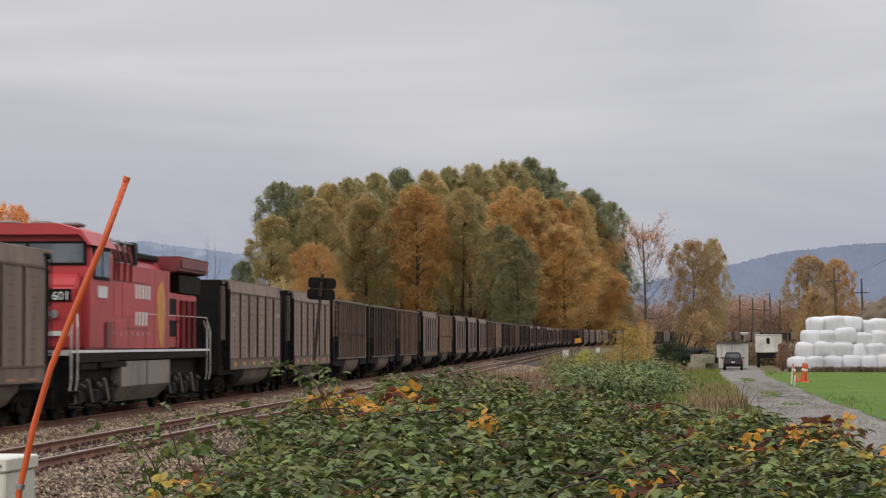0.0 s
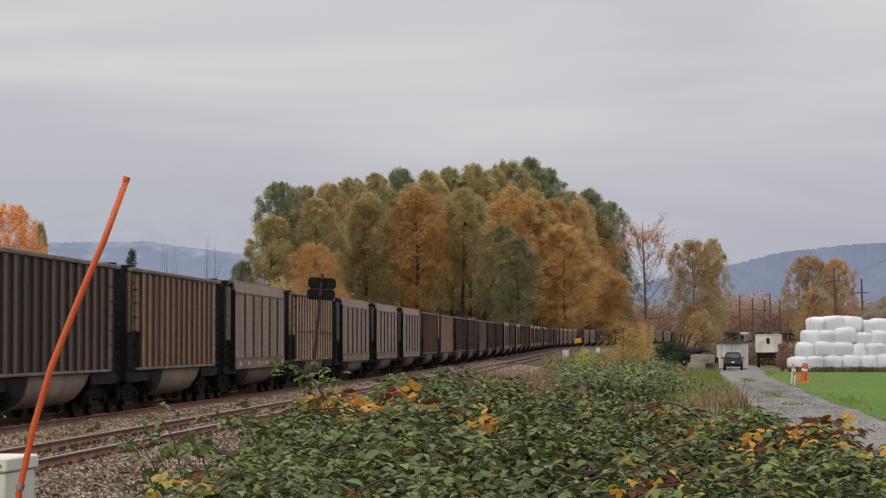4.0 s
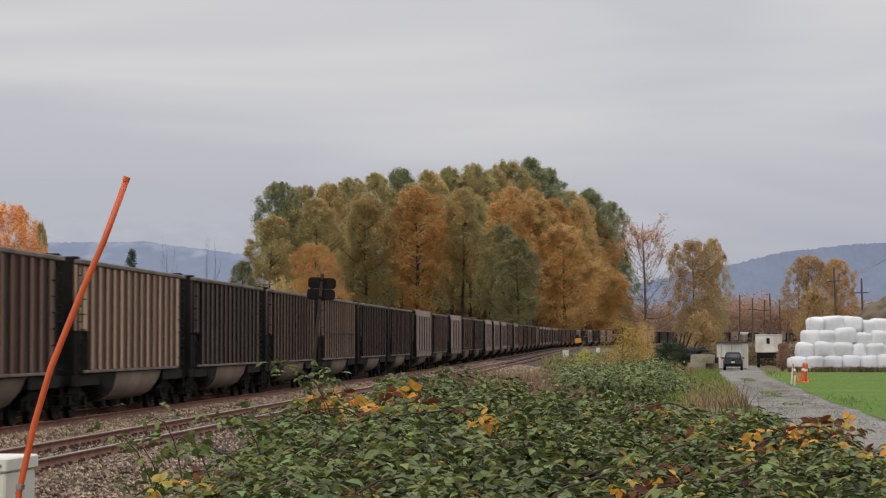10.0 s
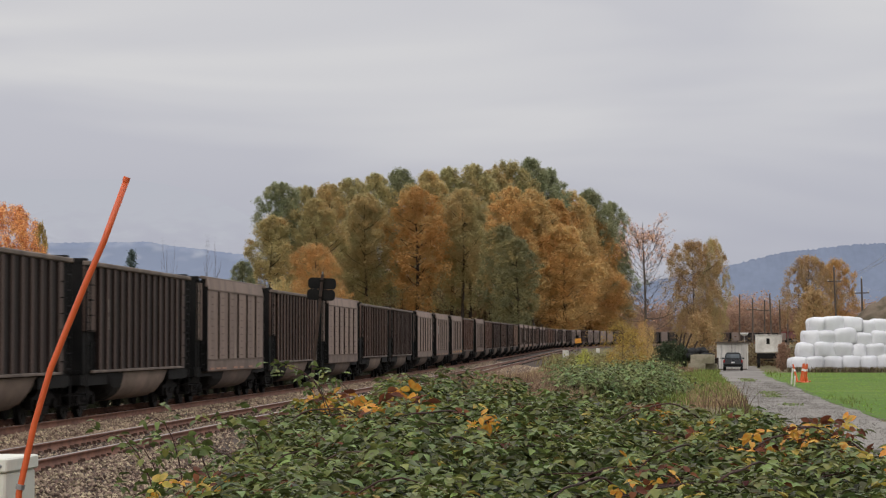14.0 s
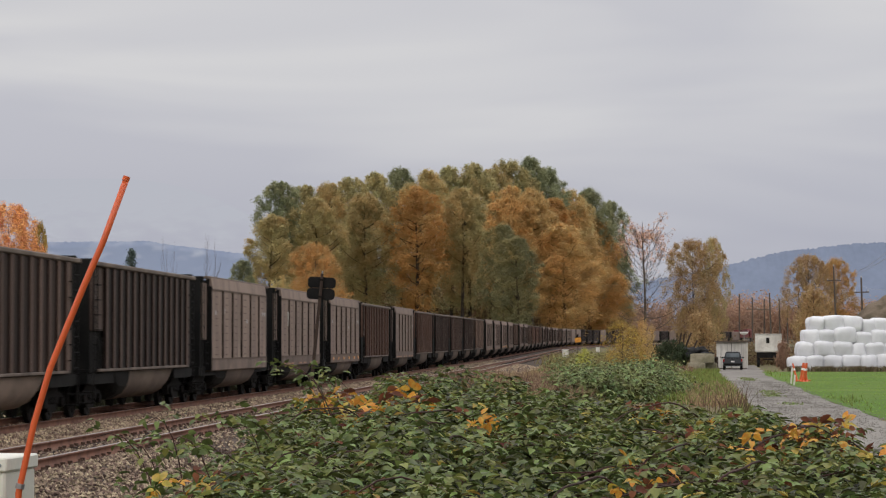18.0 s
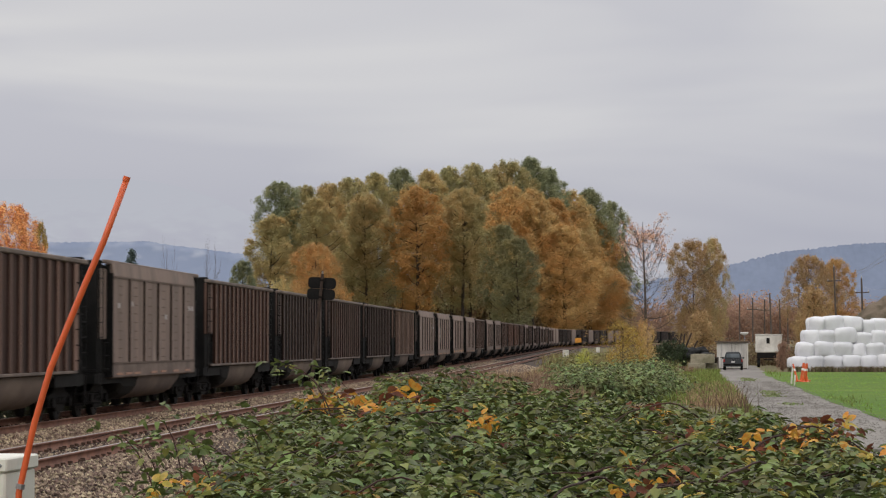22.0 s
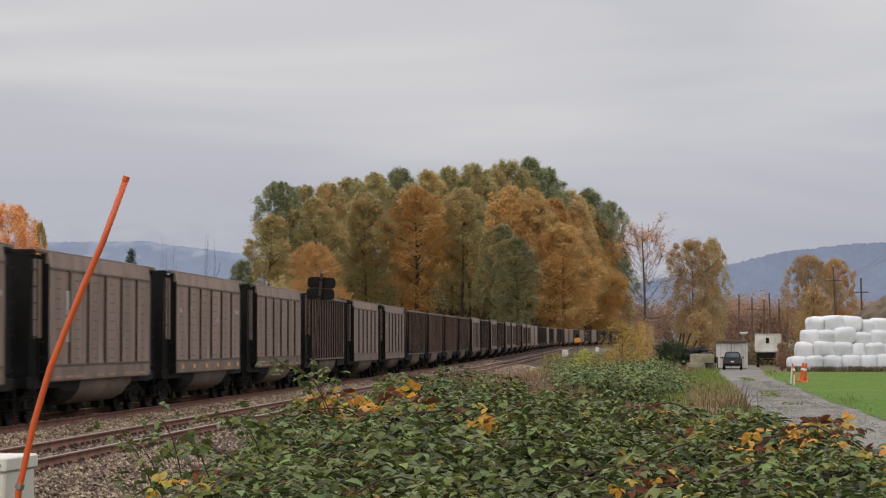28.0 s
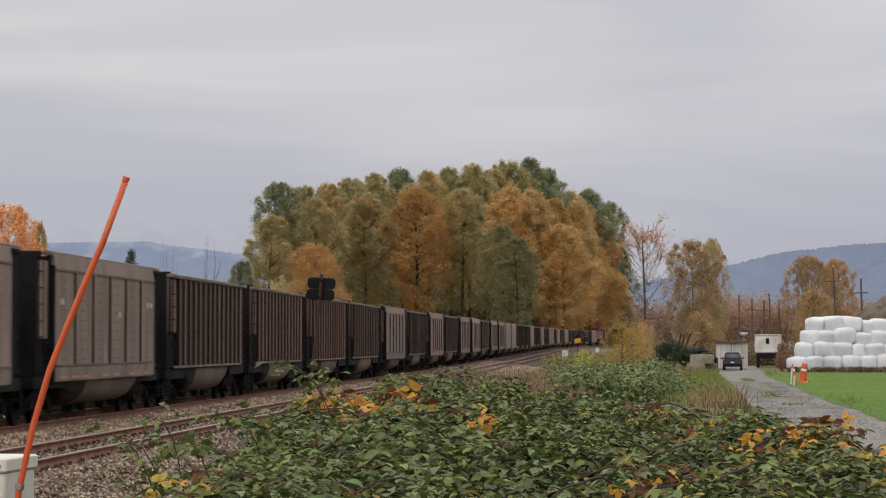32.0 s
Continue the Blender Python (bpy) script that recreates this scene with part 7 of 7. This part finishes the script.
container(), trailer(), parked_suv()
for x, y, z, w, h in ((6.27, 200.99, -0.45, 1.5, 0.72), (7.37, 202.07, -0.45, 1.3, 0.72), (6.79, 201.32, 0.28, 1.95, 0.72)):
    b = boxes((-w / 2, w / 2, -0.4, 0.4, 0, h), (-w / 2 + 0.15, w / 2 - 0.15, -0.1, 0.1, h, h + 0.05), bevel=0.03)
    o = part("concrete_block", b, M["concrete"])
    o.matrix_basis = pose(x, y, z, 0, 0, -5)
    tagged(o, "mossy tan concrete barrier block", "concrete block", "stacked concrete blocks")
for i, (x, y) in enumerate(((10.78, 149.18), (11.07, 150.7), (11.31, 151.22), (11.41, 149.72), (10.98, 148.19), (11.22, 148.61))):
    d = tagged(empty("traffic_delineator", pose(x, y, -0.45, (i % 3 - 1) * 8, (i * 5 % 7 - 3) * 4.5, 0)), "orange traffic delineator with a white band", "traffic post", "traffic posts by the lane")
    part("post", tube(bmesh.new(), [(0, 0, 0.06), (0, 0, 0.7), (0, 0, 1.15)], (0.065, 0.06, 0.05), 10), M["orange"], d)
    part("band", tube(bmesh.new(), [(0, 0, 0.7), (0, 0, 0.85)], (0.066, 0.056), 10), M["white"], d)
    part("foot", boxes((-0.2, 0.2, -0.2, 0.2, 0, 0.06), bevel=0.02), M["orange"], d)
for x, y, h in ((9.84, 141.09, 0.95), (9.58, 135.05, 0.6)):
    o = part("fence_post", boxes((-0.042, 0.042, -0.042, 0.042, 0, h), bevel=0.015), M["cream"])
    o.matrix_basis = pose(x, y, -0.45, 2, 4, 0)
    tagged(o, "short pale wooden post at the lane's edge", "post")


def heap(name, cx, cy, w, h, label):
    r = np.random.default_rng(9)
    n = 44
    vs = []
    for j in range(n):
        for i in range(n):
            u, v = i / (n - 1) * 2 - 1, j / (n - 1) * 2 - 1
            z = h * max(0, 1 - (u * u + v * v) ** 0.8) + (0.9 * noise.noise(Vector((u * 3, v * 3, 3))) + 0.5 * noise.noise(Vector((u * 8, v * 8, 3))) + r.uniform(-0.12, 0.12)) * (abs(u) < 0.95 and abs(v) < 0.95)
            vs.append((cx + u * w, cy + v * 8, -0.5 + max(0, z)))
    fs = [(j * n + i, j * n + i + 1, (j + 1) * n + i + 1, (j + 1) * n + i) for j in range(n - 1) for i in range(n - 1)]
    return tagged(raw(name, vs, fs, M["dirt"], smooth=True), label, "dirt heap")


rt = np.random.default_rng(23)
for i in range(9):
    x, y = spot(20.5 + i * 0.2 + rt.uniform(-0.15, 0.15), 206 + rt.uniform(0, 2.5))
    b = bmesh.new()
    bmesh.ops.create_icosphere(b, subdivisions=3, radius=1.0)
    for v in b.verts:
        v.co *= 1 + 0.35 * noise.noise(v.co * 1.7 + Vector((i * 3.3, 0, 0)))
        v.co = Vector((v.co.x * 0.75, v.co.y * 0.6, max(-0.9, v.co.z) * (0.42 if i % 2 else 0.34)))
    o = part("tarp_bundle", b, M["tarp"], smooth=True)
    o.matrix_basis = pose(x, y, 1.15 if i % 2 else 0.8, 0, rt.uniform(-15, 15), 20 * i)
    tagged(o, "dark crumpled tarp bundle beside a container", "tarp", "dark tarp bundles")


x, y = spot(22.0, 207.2)
pal = tagged(empty("pallet_stack", pose(x, y, -0.45, 0, 0, 4)), "stack of dark weathered pallets under tarps", "pallets")
for i in range(6):
    part("pallet", boxes((-1.4, 1.4, -0.9, 0.9, 0.2 * i, 0.2 * i + 0.06), (-1.4, -1.25, -0.9, 0.9, 0.2 * i + 0.06, 0.2 * i + 0.19), (1.25, 1.4, -0.9, 0.9, 0.2 * i + 0.06, 0.2 * i + 0.19), (-0.1, 0.1, -0.9, 0.9, 0.2 * i + 0.06, 0.2 * i + 0.19)), M["mast"], pal)


for i, (x, y, ln, tilt) in enumerate(((4.59, 208.88, 3.3, 12), (4.85, 209.91, 3.5, 22), (5.12, 208.92, 3.2, 8), (5.38, 209.95, 3.0, 30), (5.55, 208.96, 2.6, 40))):
    o = part("scrap_plank", boxes((-0.07, 0.07, -0.03, 0.03, 0, ln), bevel=0.01), M["mast"])
    o.matrix_basis = pose(x, y, -0.45, 0, tilt, 10 * i)
    tagged(o, "dark leaning scrap plank among brambles", "plank", "scrap planks")


heap("dirt_heap", 32.65, 303.17, 7.82, 8.0, "brown dirt heap behind the wrapped bales")


# ---- utility poles ----
def utility_pole(x, y, h, lean, arm, name_label):
    p = tagged(empty("utility_pole", pose(x, y, -0.45, 0, lean, 0)), name_label, "utility pole", "utility poles")
    part("pole", tube(bmesh.new(), [(0, 0, 0), (0, 0, h)], (0.17, 0.11), 8), M["wood"], p)
    if arm:
        part("crossarm", boxes((-0.95, 0.95, -0.07, 0.07, h - 2.0, h - 1.85)), M["wood"], p)
        for xx in (-0.85, 0.85):
            part("insulator", tube(bmesh.new(), [(xx, 0, h - 1.85), (xx, 0, h - 1.6)], (0.08, 0.05), 6), M["cream"], p)
        part("top_pin", tube(bmesh.new(), [(0, 0, h), (0, 0, h + 0.25)], 0.06, 6), M["cream"], p)
    return p


for x, y, top, wid, lean, arm in ((20.66, 422.62, 10.8, 0.0, 0, 0), (21.81, 402.65, 9.9, 0.0, 0, 1), (25.55, 433.0, 10.2, 0.0, 0, 1), (23.72, 382.73, 10.2, 0.0, -1.8, 0), (27.68, 423.13, 10.0, 0.0, -0.8, 0),
                                  (31.02, 453.45, 8.7, 0.0, 0, 0), (29.48, 333.02, 12.8, 0.0, -2.0, 1), (32.01, 323.18, 11.0, 0.0, -1.2, 1), (34.57, 473.76, 13.7, 0.0, 0, 1)):
    utility_pole(x, y, top, lean, arm, "weathered wooden utility pole with a crossarm" if arm else "bare weathered wooden utility pole")
for (x0, y0, z0), (x1, y1, z1) in (((29.48, 333.02, 11.02), (17.35, 121.58, 9.95)), ((29.02, 332.99, 10.86), (17.35, 121.58, 10.51)), ((32.01, 323.18, 9.4), (18.46, 121.66, 7.72)), ((29.48, 333.02, 11.94), (17.35, 121.58, 9.25))):
    pts = [(x0 + (x1 - x0) * t, y0 + (y1 - y0) * t, z0 + (z1 - z0) * t - 1.5 * 4 * t * (1 - t)) for t in np.linspace(0, 1, 12)]
    tagged(part("power_line", tube(bmesh.new(), pts, 0.011, 4), M["zinc"]), "thin dark overhead power line", "cable")


# small white things far off
dish = bmesh.new()
bmesh.ops.create_uvsphere(dish, u_segments=18, v_segments=10, radius=0.42)
bmesh.ops.bisect_plane(dish, geom=dish.verts[:] + dish.edges[:] + dish.faces[:], plane_co=(0, 0, 0), plane_no=(0, 0, 1), clear_outer=True)
for v in dish.verts:
    v.co.z *= 0.75
tank_top = tagged(empty("satellite_dish", pose(12.05, 237.5, -0.45)), "white satellite dish on a pole behind the container", "satellite dish")
bowl = part("bowl", dish, M["white"], tank_top, smooth=True)
bowl.matrix_basis = pose(0, 0, 3.45)
part("pole", tube(bmesh.new(), [(0, 0, 0), (0, 0, 3.15)], 0.05, 7), M["zinc"], tank_top)
o = part("relay_box", boxes((-0.35, 0.35, -0.3, 0.3, 0, 0.9), (-0.4, 0.4, -0.35, 0.35, 0.9, 0.98), bevel=0.02), M["cream"])
rx_, ry_ = -4.25, 470.93
o.matrix_basis = pose(rx_, ry_, lay(rx_, ry_))
tagged(o, "small white relay box beside the distant track", "cabinet")


# ---- what moves ----
SPEED, GAIN = 19.90, 0.0023


def gone(t):
    """Metres the train has rolled by t seconds."""
    return SPEED * t + GAIN * t * t


def motions():
    times = [2.0 * i for i in range(17)]
    for k, car in CARS:
        start = 87.5 + PITCH * k if k >= 0 else 48.9
        steps = times if start > 450 else times[::4]
        walk(car, [(t, rail_pose(start - gone(t))) for t in steps])
    walk(LOCO, [(t, rail_pose(67.4 - gone(t))) for t in times[::4]])
    walk(REAR_LOCO, [(t, rail_pose(1287.0 - gone(t)) @ Matrix.Rotation(math.pi, 4, "Z")) for t in times])
    # every wheelset turns alike: one set of keys serves them all
    first = WHEELS[0]
    turn = SPEED / 0.457 / FPS
    walk(first, [(i / FPS, Matrix.Rotation(turn * i, 4, "X")) for i in range(32 * FPS + 1)])
    for w in WHEELS[1:]:
        w.rotation_mode = "QUATERNION"
        w.animation_data_create()
        w.animation_data.action = first.animation_data.action
        w.animation_data.action_slot = first.animation_data.action_slot


motions()
